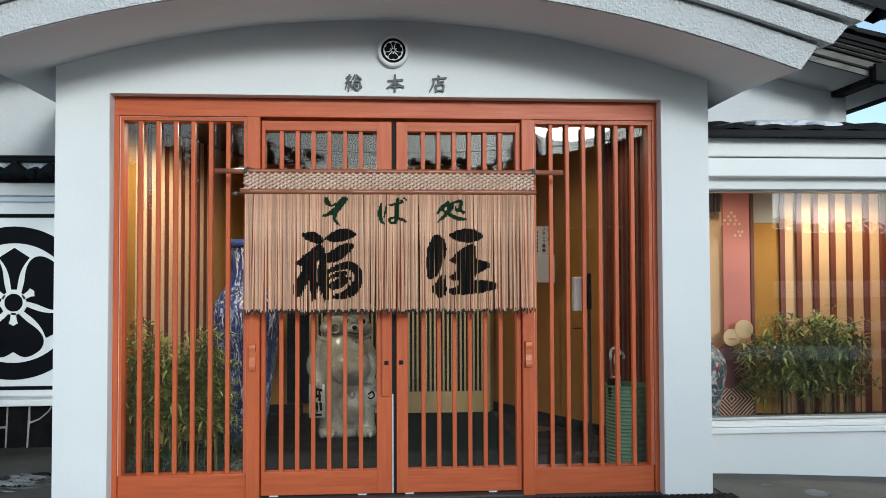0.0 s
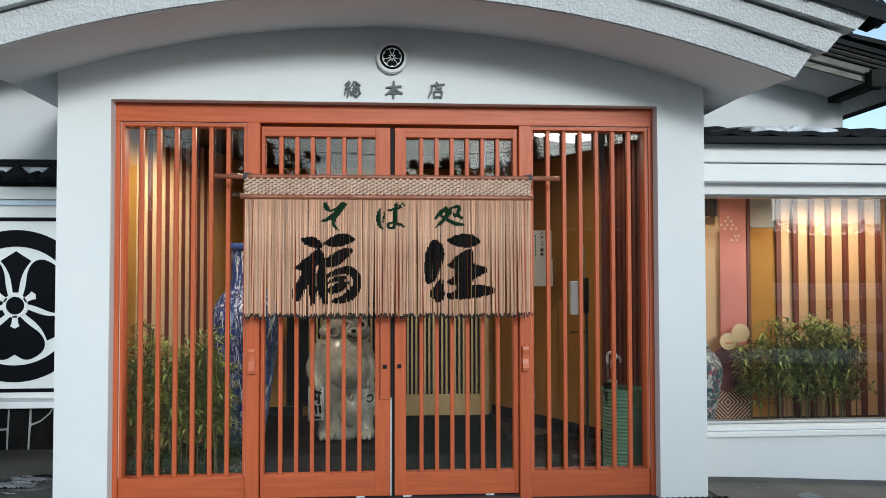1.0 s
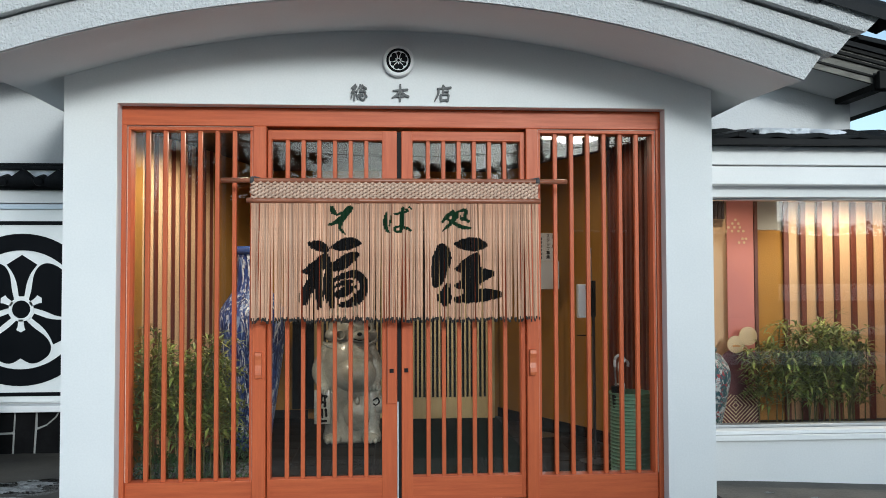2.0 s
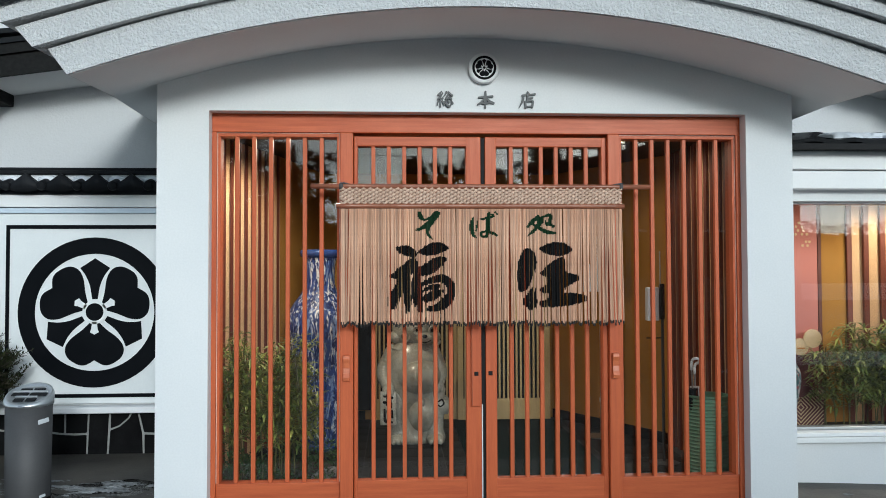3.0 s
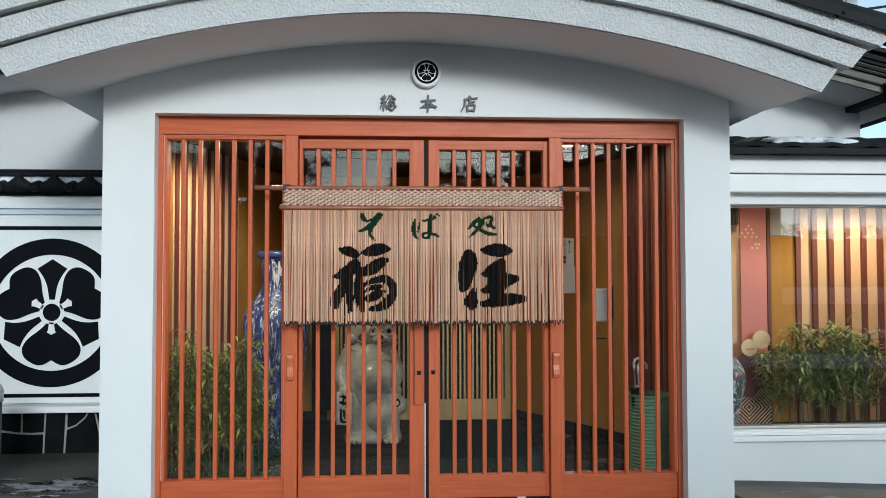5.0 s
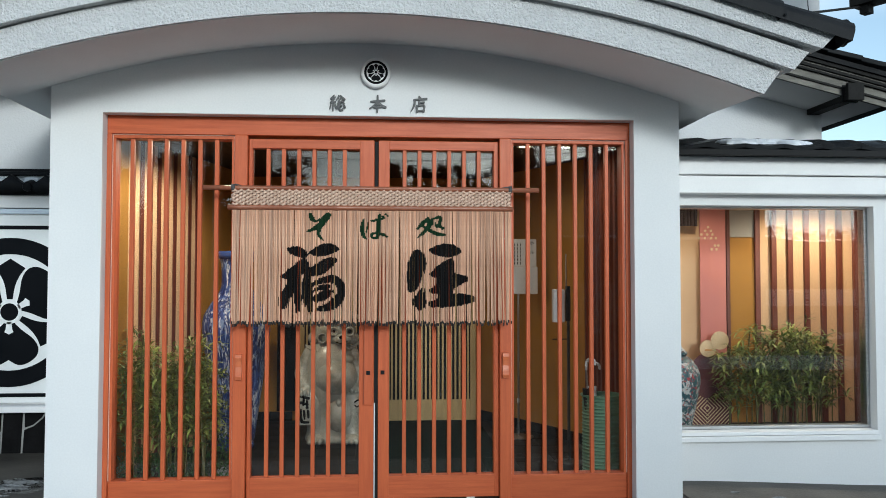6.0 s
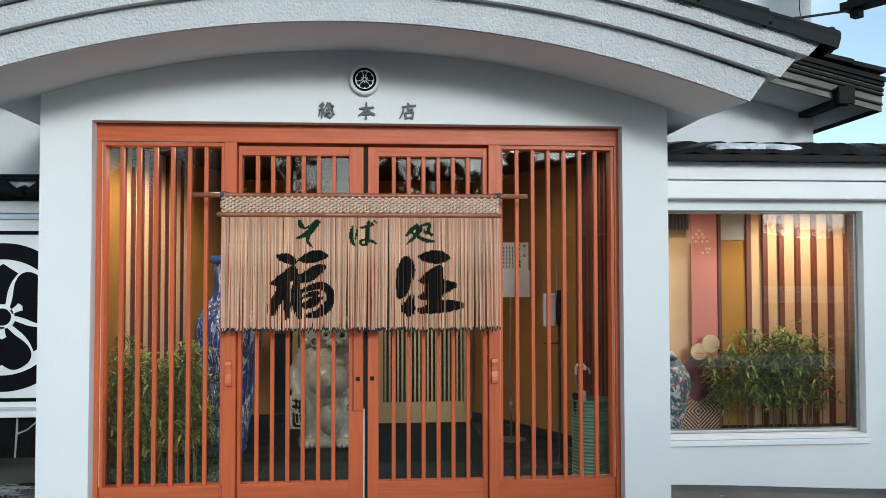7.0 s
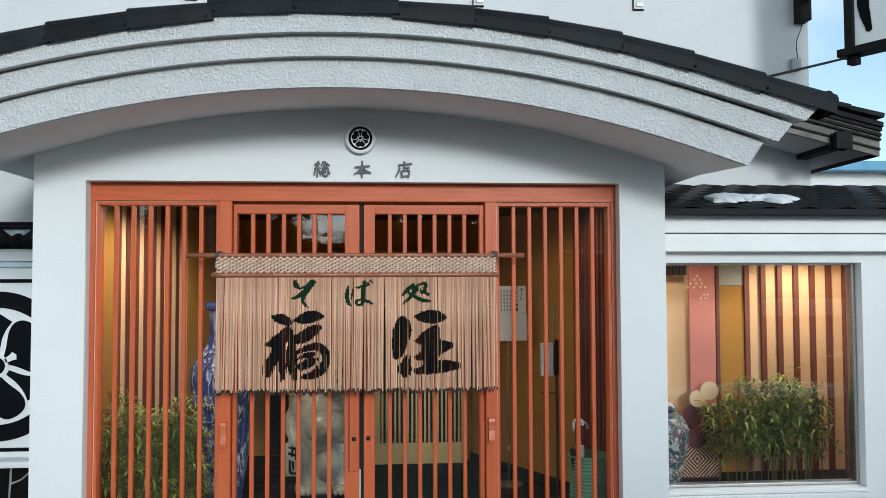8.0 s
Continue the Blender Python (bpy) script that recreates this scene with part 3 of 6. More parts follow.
# ---- show-window bay beside the porch ----
BAY_Y = 0.50
setting("wall_bay_low", boxed(1.888, 7.0, BAY_Y, BAY_Y + 0.18, -0.12, 0.262), STUCCO, "white stucco wall under the show window", "wall")
setting("wall_bay_side", boxed(3.45, 7.0, BAY_Y, BAY_Y + 0.18, 0.262, 1.937), STUCCO, "white stucco wall beside the show window", "wall")
setting("wall_bay_head", boxed(1.888, 3.45, BAY_Y, BAY_Y + 0.18, 1.865, 1.937), STUCCO, "white stucco wall above the show window", "wall")
setting("trim_bay_lower", boxed(1.888, 7.0, 0.40, BAY_Y + 0.14, 1.937, 2.057, bevel=0.006), WHITE_TRIM, "white moulded band above the show window", "trim")
setting("trim_bay_upper", boxed(1.888, 7.0, 0.37, BAY_Y + 0.14, 2.061, 2.182, bevel=0.006), WHITE_TRIM, "white moulded band under the roof edge", "trim")
setting("wall_bay_top", boxed(1.888, 7.0, 0.56, 0.64, 2.065, 2.224), STUCCO, "white stucco wall under the roof edge", "wall")
win = thing("window_1", (2.65, BAY_Y, 0.24), "fixed show window with white sill and slim grey frame", "window", kind="structure")
part("window_sill", boxed(1.888, 3.455, 0.462, 0.70, 0.264, 0.300, bevel=0.005), WHITE_TRIM, win)
part("sill_step", boxed(1.888, 3.445, 0.482, 0.70, 0.303, 0.328, bevel=0.004), WHITE_TRIM, win)
part("frame_bottom", boxed(1.888, 3.45, 0.58, 0.66, 0.330, 0.350, bevel=0.004), STEEL, win, "slim grey metal frame")
part("frame_top", boxed(1.888, 3.45, 0.58, 0.66, 1.850, 1.868, bevel=0.004), STEEL, win)
part("frame_side", boxed(3.425, 3.45, 0.58, 0.66, 0.350, 1.850, bevel=0.004), STEEL, win)
pane = part("pane", boxed(1.89, 3.425, 0.615, 0.621, 0.350, 1.850), GLASS, win, "clear reflecting glass")
pane.visible_shadow = False
setting("wall_bay_back", boxed(1.888, 4.2, 1.60, 1.70, 0, 2.0), CREAM, "cream and ochre back wall of the show window", "wall")
setting("wall_bay_end", boxed(4.05, 4.15, 0.68, 1.60, 0, 2.0), OCHRE, "ochre plaster end wall of the show window", "wall")
setting("floor_bay", boxed(1.888, 4.05, 0.70, 1.60, 0.16, 0.20), FLOOR_TILE, "dark floor of the show window", "floor")
setting("ceiling_bay", boxed(1.888, 4.15, 0.64, 1.70, 2.0, 2.04), SOFFIT, "white ceiling of the show window", "ceiling")

# pent roof over the bay
pent = thing("pent_roof", (4.4, 1.1, 2.17), "black tiled pent roof above the show window", "roof")
rb = bmesh.new()
v = [rb.verts.new(p) for p in ((1.888, 0.28, 2.17), (7, 0.28, 2.17), (7, 2.03, 2.52), (1.888, 2.03, 2.52), (1.888, 0.28, 2.20), (7, 0.28, 2.20), (7, 2.03, 2.55), (1.888, 2.03, 2.55))]
for f in ((0, 1, 2, 3), (4, 5, 6, 7), (0, 1, 5, 4), (1, 2, 6, 5), (2, 3, 7, 6), (3, 0, 4, 7)):
    rb.faces.new([v[i] for i in f])
part("roof_deck", rb, TILE_DARK, pent)
part("gutter_board", boxed(1.888, 7.0, 0.25, 0.28, 2.172, 2.215, bevel=0.004), BLACK, pent, "black eaves board")


def wave_tile(w, l, amp, thick):
    """A pantile: one wave across, thick, with a rounded front edge."""
    bm = bmesh.new()
    n = 10
    rows = []
    for y, dz in ((0, 0), (l, 0.0)):
        rows.append(([bm.verts.new((w * (k / n - 0.5), y, amp * math.cos(2 * math.pi * k / n) + dz)) for k in range(n + 1)],
                     [bm.verts.new((w * (k / n - 0.5), y, amp * math.cos(2 * math.pi * k / n) + dz + thick)) for k in range(n + 1)]))
    a, b = rows
    for k in range(n):
        bm.faces.new((a[0][k], a[0][k + 1], a[1][k + 1], a[1][k]))
        bm.faces.new((a[1][k], a[1][k + 1], b[1][k + 1], b[1][k]))
        bm.faces.new((b[1][k], b[1][k + 1], b[0][k + 1], b[0][k]))
    bmesh.ops.recalc_face_normals(bm, faces=bm.faces)
    me = bpy.data.meshes.new("roof_tile")
    bm.to_mesh(me)
    bm.free()
    me.materials.append(TILE_DARK)
    return me


pan = wave_tile(0.27, 0.32, 0.009, 0.026)
pitch = math.atan(0.35 / 1.75)
for r in range(7):
    for c in range(14 if r < 7 else 0):
        ob = under(new("roof_tile", pan), pent)
        y = 0.255 + 0.25 * r
        ob.matrix_basis = Matrix.Translation((2.03 + 0.265 * c + 0.1325 * (r % 2), y, 2.212 + (y - 0.28) * 0.2 + 0.01)) @ Matrix.Rotation(pitch - 0.05, 4, "X")

# ---- far left wing ----
wing = thing("side_wing", (-5.5, 4.5, 0), "dark timber wing with a lit wooden canopy and tiled lower wall", "house")
part("wall", boxed(-9.0, -3.75, 4.5, 4.7, 0, 3.7), TIMBER_DARK, wing)
part("window_glass", boxed(-6.6, -3.9, 4.46, 4.48, 2.42, 3.15), DARK_GLASS, wing, "dark reflecting glass")
for x in (-6.6, -5.7, -4.8, -3.95):
    part("window_post", boxed(x, x + 0.05, 4.42, 4.46, 2.1, 3.15), TIMBER_DARK, wing)
for x, w in ((-6.3, 0.02), (-5.2, 0.02), (-4.35, 0.02)):
    part("glazing_bar", boxed(x, x + w, 4.43, 4.462, 2.1, 3.15), TIMBER_DARK, wing)
part("sill_ledge", boxed(-9.0, -3.88, 4.1, 4.5, 2.30, 2.41, bevel=0.004), CREAM_WOOD, wing, "pale wooden ledge")
part("canopy", boxed(-9.0, -3.9, 3.9, 4.5, 1.81, 2.09, bevel=0.06), ORANGE_LIT, wing, "warm varnished boards")
for k in range(8):
    part("canopy_batten", boxed(-9.0, -3.9, 3.885, 3.90, 1.865 + 0.024 * k, 1.871 + 0.024 * k), ORANGE_LIT, wing)
for k in range(14):
    part("tile_joint", boxed(-6.5 + 0.2 * k, -6.494 + 0.2 * k, 4.494, 4.50, 0.0, 1.78), TIMBER_GREY, wing)
for k in range(8):
    part("tile_joint", boxed(-6.5, -3.76, 4.493, 4.4995, 0.1 + 0.22 * k, 0.106 + 0.22 * k), TIMBER_GREY, wing)

# ---- entrance screen: frame, fixed lattices, sliding doors ----
def lattice(parent, x0, x1, z0, z1, y, bars, width=0.024, depth=0.030):
    """Upright square bars between two rails."""
    bm = bmesh.new()
    box(bm, -width / 2, width / 2, 0, depth, 0, z1 - z0, bevel=0.003)
    me = bpy.data.meshes.new("lattice_bar")
    bmesh.ops.recalc_face_normals(bm, faces=bm.faces)
    bm.to_mesh(me)
    bm.free()
    me.materials.append(ORANGE_V)
    for k in range(1, bars + 1):
        piece("lattice_bar", me, (x0 + (x1 - x0) * k / (bars + 1), y, z0), parent)


screen = thing("door_frame", (0, 0.15, 0), "orange wooden entrance frame with head beam and posts", "door frame", kind="structure")
part("head_beam", boxed(-1.6, 1.6, 0.085, 0.26, 2.232, 2.343, bevel=0.004), ORANGE_H, screen)
part("jamb", boxed(-1.6, -1.572, 0.085, 0.26, 0.0, 2.232, bevel=0.003), ORANGE_V, screen)
part("jamb", boxed(1.572, 1.6, 0.085, 0.26, 0.0, 2.232, bevel=0.003), ORANGE_V, screen)
part("post", boxed(-0.846, -0.768, 0.080, 0.26, 0.0, 2.232, bevel=0.004), ORANGE_V, screen)
part("post", boxed(0.774, 0.846, 0.080, 0.26, 0.0, 2.232, bevel=0.004), ORANGE_V, screen)
part("sill_track", boxed(-0.768, 0.774, 0.05, 0.26, 0.0, 0.014, bevel=0.003), BIN_BODY, screen, "dark grey metal door track")

for name, x0, x1 in (("west", -1.572, -0.846), ("east", 0.846, 1.572)):
    side = thing("side_light", ((x0 + x1) / 2, 0.15, 0), "fixed orange lattice window with clear glass beside the doors", "window", group="fixed lattice windows")
    part("top_rail", boxed(x0, x1, 0.105, 0.20, 2.208, 2.232, bevel=0.003), ORANGE_H, side)
    part("bottom_rail", boxed(x0, x1, 0.105, 0.20, 0.0, 0.155, bevel=0.004), ORANGE_H, side)
    part("stile", boxed(x0, x0 + 0.019, 0.105, 0.20, 0.155, 2.208, bevel=0.003), ORANGE_V, side)
    part("stile", boxed(x1 - 0.019, x1, 0.105, 0.20, 0.155, 2.208, bevel=0.003), ORANGE_V, side)
    bead = part("bead", boxed(x0 + 0.0005, x1 - 0.0005, 0.1005, 0.1045, 2.2275, 2.2315), BEAD, side, "thin pale bead")
    part("bead_side", boxed(x0 + 0.0005, x0 + 0.0040, 0.1005, 0.1045, 0.16, 2.2270), BEAD, bead)
    part("bead_side", boxed(x1 - 0.0040, x1 - 0.0005, 0.1005, 0.1045, 0.16, 2.2270), BEAD, bead)
    lattice(side, x0 + 0.012, x1 - 0.012, 0.155, 2.208, 0.118, 6)
    g = part("pane", boxed(x0 + 0.019, x1 - 0.019, 0.160, 0.165, 0.155, 2.208), GLASS, side, "clear reflecting glass")
    g.visible_shadow = False


def sliding_door(x0, x1, meet):
    d = thing("sliding_door", ((x0 + x1) / 2, 0.16, 0.014), "closed orange lattice sliding door with clear glass", "door", group="entrance sliding doors")
    left, right = (0.022, 0.090) if meet > 0 else (0.068, 0.030)
    part("top_rail", boxed(x0, x1, 0.118, 0.185, 2.158, 2.216, bevel=0.004), ORANGE_H, d)
    part("bottom_rail", boxed(x0, x1, 0.118, 0.185, 0.022, 0.158, bevel=0.004), ORANGE_H, d)
    part("stile", boxed(x0, x0 + left, 0.116, 0.187, 0.022, 2.216, bevel=0.004), ORANGE_V, d)
    part("stile", boxed(x1 - right, x1, 0.116, 0.187, 0.022, 2.216, bevel=0.004), ORANGE_V, d)
    lattice(d, x0 + left, x1 - right, 0.158, 2.158, 0.125, 6)
    g = part("pane", boxed(x0 + left, x1 - right, 0.162, 0.167, 0.158, 2.158), GLASS, d, "clear reflecting glass")
    g.visible_shadow = False
    lx = x1 - 0.045 if meet > 0 else x0 + 0.016
    ly = 0.090 if meet > 0 else 0.108
    part("lock", boxed(lx, lx + 0.024, ly, ly + 0.010, 0.775, 0.799, bevel=0.002), BLACK, d, "small black lock")
    for rx in (x0 + 0.05, x1 - 0.2):
        part("roller_shoe", boxed(rx, rx + 0.05, 0.12, 0.18, 0.0145, 0.0225), WHITE_PLASTIC, d)
    return d


left_door = sliding_door(-0.764, 0.0, 1)
sliding_door(0.026, 0.772, -1)
part("rubber_seal", boxed(0.001, 0.025, 0.13, 0.17, 0.02, 2.21), BLACK, left_door, "black rubber seal")
for sx in (-0.806, 0.806):
    h = thing("pull_handle", (sx, 0.08, 0.74), "small curved orange wooden pull handle on a door post", "handle", group="pull handles")
    gb_ = bmesh.new()
    slab_ = [(0.080, 0.752), (0.052, 0.756), (0.046, 0.775), (0.056, 0.800), (0.060, 0.830), (0.056, 0.860), (0.046, 0.885), (0.052, 0.904), (0.080, 0.908), (0.080, 0.875), (0.070, 0.858), (0.072, 0.830), (0.070, 0.802), (0.080, 0.785)]
    faces = [[gb_.verts.new((sx + d, y, z)) for y, z in slab_] for d in (-0.018, 0.018)]
    gb_.faces.new(faces[0])
    gb_.faces.new(faces[1][::-1])
    for k in range(len(slab_)):
        gb_.faces.new((faces[0][k], faces[0][k - 1], faces[1][k - 1], faces[1][k]))
    part("grip", gb_, BEAD_GRIP, h, "scalloped orange grip")
part("pull_strip", boxed(-0.064, -0.006, 0.098, 0.1155, 0.592, 1.30, bevel=0.003), ORANGE_V, left_door, "upright orange pull strip")
part("strip_groove", boxed(-0.0605, -0.0575, 0.0965, 0.0985, 0.60, 1.295), SLAT, left_door)
part("seal_edge", boxed(0.0012, 0.0075, 0.118, 0.1295, 0.022, 0.60), WHITE_PLASTIC, left_door, "pale seal edge")

# ---- reed shop curtain ----
NY = -0.03
noren = thing("reed_curtain", (0, NY, 1.9), "split-reed shop curtain with green and black brush writing hung on bamboo", "shop curtain")


def bamboo_pole(bm, x0, x1, y, z, r, knots):
    """A level bamboo cane with swollen joints."""
    prof = []
    xs = [x0] + [k + d for k in knots for d in (-0.012, -0.003, 0.003, 0.012)] + [x1]
    rs = [r] + [v for _ in knots for v in (r, r * 1.12, r * 1.12, r)] + [r]
    rings = [[bm.verts.new((x, y + g * math.cos(2 * math.pi * k / 14), z + g * math.sin(2 * math.pi * k / 14))) for k in range(14)] for x, g in zip(xs, rs)]
    for a, b in zip(rings, rings[1:]):
        for k in range(14):
            bm.faces.new((a[k], a[(k + 1) % 14], b[(k + 1) % 14], b[k]))
    bm.faces.new(rings[0])
    bm.faces.new(rings[-1])
    return bm


part("bamboo_pole", bamboo_pole(bmesh.new(), -1.008, 0.998, NY, 1.898, 0.0145, [-0.80, -0.47, -0.14, 0.21, 0.55, 0.82]), BAMBOO, noren, "brown bamboo cane", True)
part("bamboo_rail", bamboo_pole(bmesh.new(), -0.862, 0.838, NY - 0.004, 1.782, 0.0155, [-0.80, -0.50, -0.22, 0.12, 0.42, 0.78]), BAMBOO, noren, "brown bamboo cane", True)
# woven rope band: crossing cords
net = bmesh.new()
for lay, y in ((1, NY - 0.011), (-1, NY - 0.003)):
    for k in range(48):
        x = -0.94 + 0.040 * k
        a, b = Vector((x - lay * 0.085, y, 1.794)), Vector((x + lay * 0.085, y, 1.887))
        lo, hi = (0.0, 1.0)
        for s_ in range(8):
            p, q = a.lerp(b, s_ / 8), a.lerp(b, (s_ + 1) / 8)
            if min(p.x, q.x) > -0.842 and max(p.x, q.x) < 0.830:
                tube(net, p + Vector((0, 0.004 * (s_ % 2), 0)), q + Vector((0, 0.004 * ((s_ + 1) % 2), 0)), 0.0078, n=6)
part("rope_net", net, ROPE, noren, "plaited pale rope band", True)
# brown sheet added behind the cords to put shade into the gaps
part("net_gap_shade", boxed(-0.838, 0.826, NY + 0.004, NY + 0.010, 1.794, 1.888), BAMBOO, noren)
for sx in (-0.832, 0.822):
    cord = bmesh.new()
    lathe(cord, [(0.014, -0.012), (0.022, -0.008), (0.022, 0.008), (0.014, 0.012)], 0, 0, 0, 14)
    bmesh.ops.transform(cord, matrix=Matrix.Translation((sx, NY, 1.898)) @ Matrix.Rotation(radians(90), 4, "Y"), verts=cord.verts)
    br = part("bracket_collar", cord, BIN_BODY, noren, "dark grey metal collar", True)
    arm = bmesh.new()
    tube(arm, (sx, NY, 1.915), (sx, 0.10, 1.925), 0.007)
    tube(arm, (sx + 0.01, NY - 0.01, 1.918), (sx + (0.05 if sx < 0 else -0.05), NY, 1.908), 0.005)
    part("bracket_arm", arm, BIN_BODY, br)

# the reeds, each an object of its own
rng = random.Random(7)
reed_meshes, reed_forms = [], []
for v in range(6):
    bm = bmesh.new()
    w = 0.0042 + 0.0004 * rng.uniform(-1, 1)
    L0 = 0.690 + 0.010 * rng.uniform(-1, 1)
    lean, belly = rng.uniform(-0.0028, 0.0028), rng.uniform(-0.0012, 0.0012)
    zs = [0, -0.25, -0.5, -L0 + 0.017, -L0]
    rings = []
    for z in zs:
        s = -z / L0
        dx, dy = lean * s + belly * math.sin(3.1 * s), -0.022 * s
        rings.append([bm.verts.new((dx + ox * w, dy + oy * 0.0035, z)) for ox, oy in ((-1, 0.6), (-0.5, -1), (0.5, -1), (1, 0.6))])
    for i, (a, b) in enumerate(zip(rings, rings[1:])):
        for k in range(4):
            f = bm.faces.new((a[k], a[(k + 1) % 4], b[(k + 1) % 4], b[k]))
            f.material_index = 1 if i == 3 else 0
    f = bm.faces.new(rings[-1])
    f.material_index = 1
    bmesh.ops.recalc_face_normals(bm, faces=bm.faces)
    me = bpy.data.meshes.new("reed")
    bm.to_mesh(me)
    bm.free()
    me.materials.append(REED)
    me.materials.append(REED_TIP)
    reed_meshes.append(me)
    reed_forms.append((w, L0, lean, belly))
count = 252
reeds = []
splits = (-0.79, -0.475, -0.16, -0.03, 0.155, 0.47, 0.785)
for k in range(count):
    x = -0.834 + 1.658 * (k + 0.5) / count
    s = min((abs(x - c), x - c) for c in splits)
    x += rng.uniform(-0.0008, 0.0008) + (0.003 * math.copysign(1, s[1]) if s[0] < 0.012 else 0)
    v, turn = rng.randrange(6), rng.uniform(-0.5, 0.5)
    place = (x, NY - 0.003 + rng.uniform(-0.0025, 0.0025), 1.776 + rng.uniform(-0.002, 0.002))
    piece("reed", reed_meshes[v], place, noren, turn)
    reeds.append((place, turn, reed_forms[v]))
part("backing_thread", boxed(-0.832, 0.822, NY + 0.003, NY + 0.0045, 1.60, 1.604), ROPE, noren)


def sign_of(strokes, material, name, label, seed):
    """Ink soaked into the single reeds. Strokes in hundredths of the curtain's width: across from its middle, down from its top, breadth."""
    rng = random.Random(seed)
    dabs = []
    for s in strokes:
        line = np.array(smooth_line([(0.0165 * u - 0.004, 1.776 - 0.0165 * d, 0.0165 * w) for u, d, w in s], 14))
        dabs.append(line)
    dabs = np.concatenate(dabs)
    left, right = (dabs[:, 0] - dabs[:, 2] / 2).min() - 0.01, (dabs[:, 0] + dabs[:, 2] / 2).max() + 0.01
    zs = np.arange(1.04, 1.776, 0.0025)
    bm = bmesh.new()
    for (x, y, top), turn, (w, L0, lean, belly) in reeds:
        if not left < x < right:
            continue
        jag = rng.uniform(-0.003, 0.003)
        sway = (top - zs) / L0
        xs = x + lean * sway + belly * np.sin(3.1 * sway)
        wet = ((xs[:, None] - dabs[None, :, 0]) ** 2 + (zs[:, None] + jag - dabs[None, :, 1]) ** 2 < (dabs[None, :, 2] / 2) ** 2).any(1)
        runs = np.flatnonzero(np.diff(np.concatenate(([0], wet.astype(int), [0]))))
        c, sn = math.cos(turn), math.sin(turn)
        for a, b in zip(runs[::2], runs[1::2]):
            if b - a < 3:
                continue
            rings = []
            for z in np.linspace(zs[a], zs[b - 1], 2 + int((b - a) / 40)):
                s = (top - z) / L0
                dx, dy = lean * s + belly * math.sin(3.1 * s), -0.022 * s
                ring = []
                for ox, oy in ((-1.06, 0.45), (-0.53, -1.16), (0.53, -1.16), (1.06, 0.45)):
                    px, py = dx + ox * w, dy + oy * 0.0035
                    ring.append(bm.verts.new((x + c * px - sn * py, y + sn * px + c * py, z)))
                rings.append(ring)
            for p, q in zip(rings, rings[1:]):
                for k in range(3):
                    bm.faces.new((p[k], p[k + 1], q[k + 1], q[k]))
            bm.faces.new(rings[0])
            bm.faces.new(rings[-1])
    part(name, bm, material, noren, label)


LEFT_MARK = [
    [(-30.8, 14.6, 0.9), (-27.9, 15.3, 3.6), (-25.7, 16.0, 3.4), (-23.8, 17.0, 1.1)],
    [(-22.9, 16.2, 0.8), (-19.3, 15.3, 4.0), (-16.2, 14.5, 4.4), (-12.9, 14.5, 1.4)],
    [(-24.9, 18.8, 2.3), (-26.7, 21.8, 4.5), (-30.0, 23.8, 3.6), (-32.7, 24.4, 1.1)],
    [(-27.1, 24.1, 2.6), (-26.9, 29.6, 2.6), (-26.8, 33.5, 2.5), (-27.1, 37.2, 1.2)],
    [(-28.5, 25.3, 2.8), (-30.4, 29.6, 3.9), (-31.8, 33.1, 3.6), (-32.1, 35.0, 2.3)],
    [(-23.2, 19.5, 0.9), (-23.7, 24.1, 2.6), (-23.8, 28.8, 3.4), (-23.3, 32.7, 3.4), (-22.3, 36.9, 1.2)],
    [(-23.0, 23.2, 2.8), (-19.3, 21.8, 4.5), (-16.2, 19.6, 4.0), (-14.0, 18.4, 1.7)],
    [(-21.9, 27.4, 1.6), (-17.7, 25.7, 2.5), (-14.5, 25.3, 3.0), (-12.3, 27.1, 3.3), (-11.7, 29.6, 2.8), (-12.8, 32.7, 3.6), (-15.6, 35.2, 3.1), (-19.3, 36.0, 1.9)],
    [(-21.8, 29.9, 0.9), (-18.5, 28.3, 1.9), (-16.0, 27.9, 1.7)],
    [(-16.5, 28.2, 2.2), (-17.7, 30.4, 2.3), (-21.0, 32.1, 1.7)],
    [(-20.4, 32.8, 2.0), (-17.0, 31.6, 2.3), (-14.9, 29.7, 1.4)],
]
RIGHT_MARK = [
    [(15.9, 16.2, 3.4), (15.9, 19.5, 6.7), (14.9, 23.3, 6.1), (14.3, 26.8, 4.7), (13.7, 29.1, 2.6)],
    [(17.6, 29.1, 1.2), (17.0, 31.9, 4.0), (16.8, 34.1, 4.8), (17.1, 35.6, 2.3)],
    [(20.5, 14.9, 0.8), (23.5, 14.9, 3.9), (27.4, 14.9, 5.1), (30.5, 15.1, 2.6)],
    [(27.9, 18.5, 1.9), (27.1, 20.5, 4.5), (24.4, 22.7, 4.8), (21.3, 23.7, 1.4)],
    [(26.3, 21.8, 5.9), (26.6, 24.9, 7.2), (26.1, 28.8, 5.9), (25.7, 32.7, 4.4), (25.1, 34.4, 3.1)],
    [(21.5, 29.6, 1.9), (25.1, 28.3, 4.7), (29.7, 25.8, 4.8), (32.8, 25.4, 3.1)],
    [(21.6, 34.4, 2.5), (26.6, 33.3, 4.2), (31.3, 32.7, 4.7), (35.3, 32.7, 2.8)],
]
sign_of(LEFT_MARK, INK_BLACK, "brush_mark", "bold black brush mark", 100)
sign_of(RIGHT_MARK, INK_BLACK, "brush_mark", "bold black brush mark", 200)
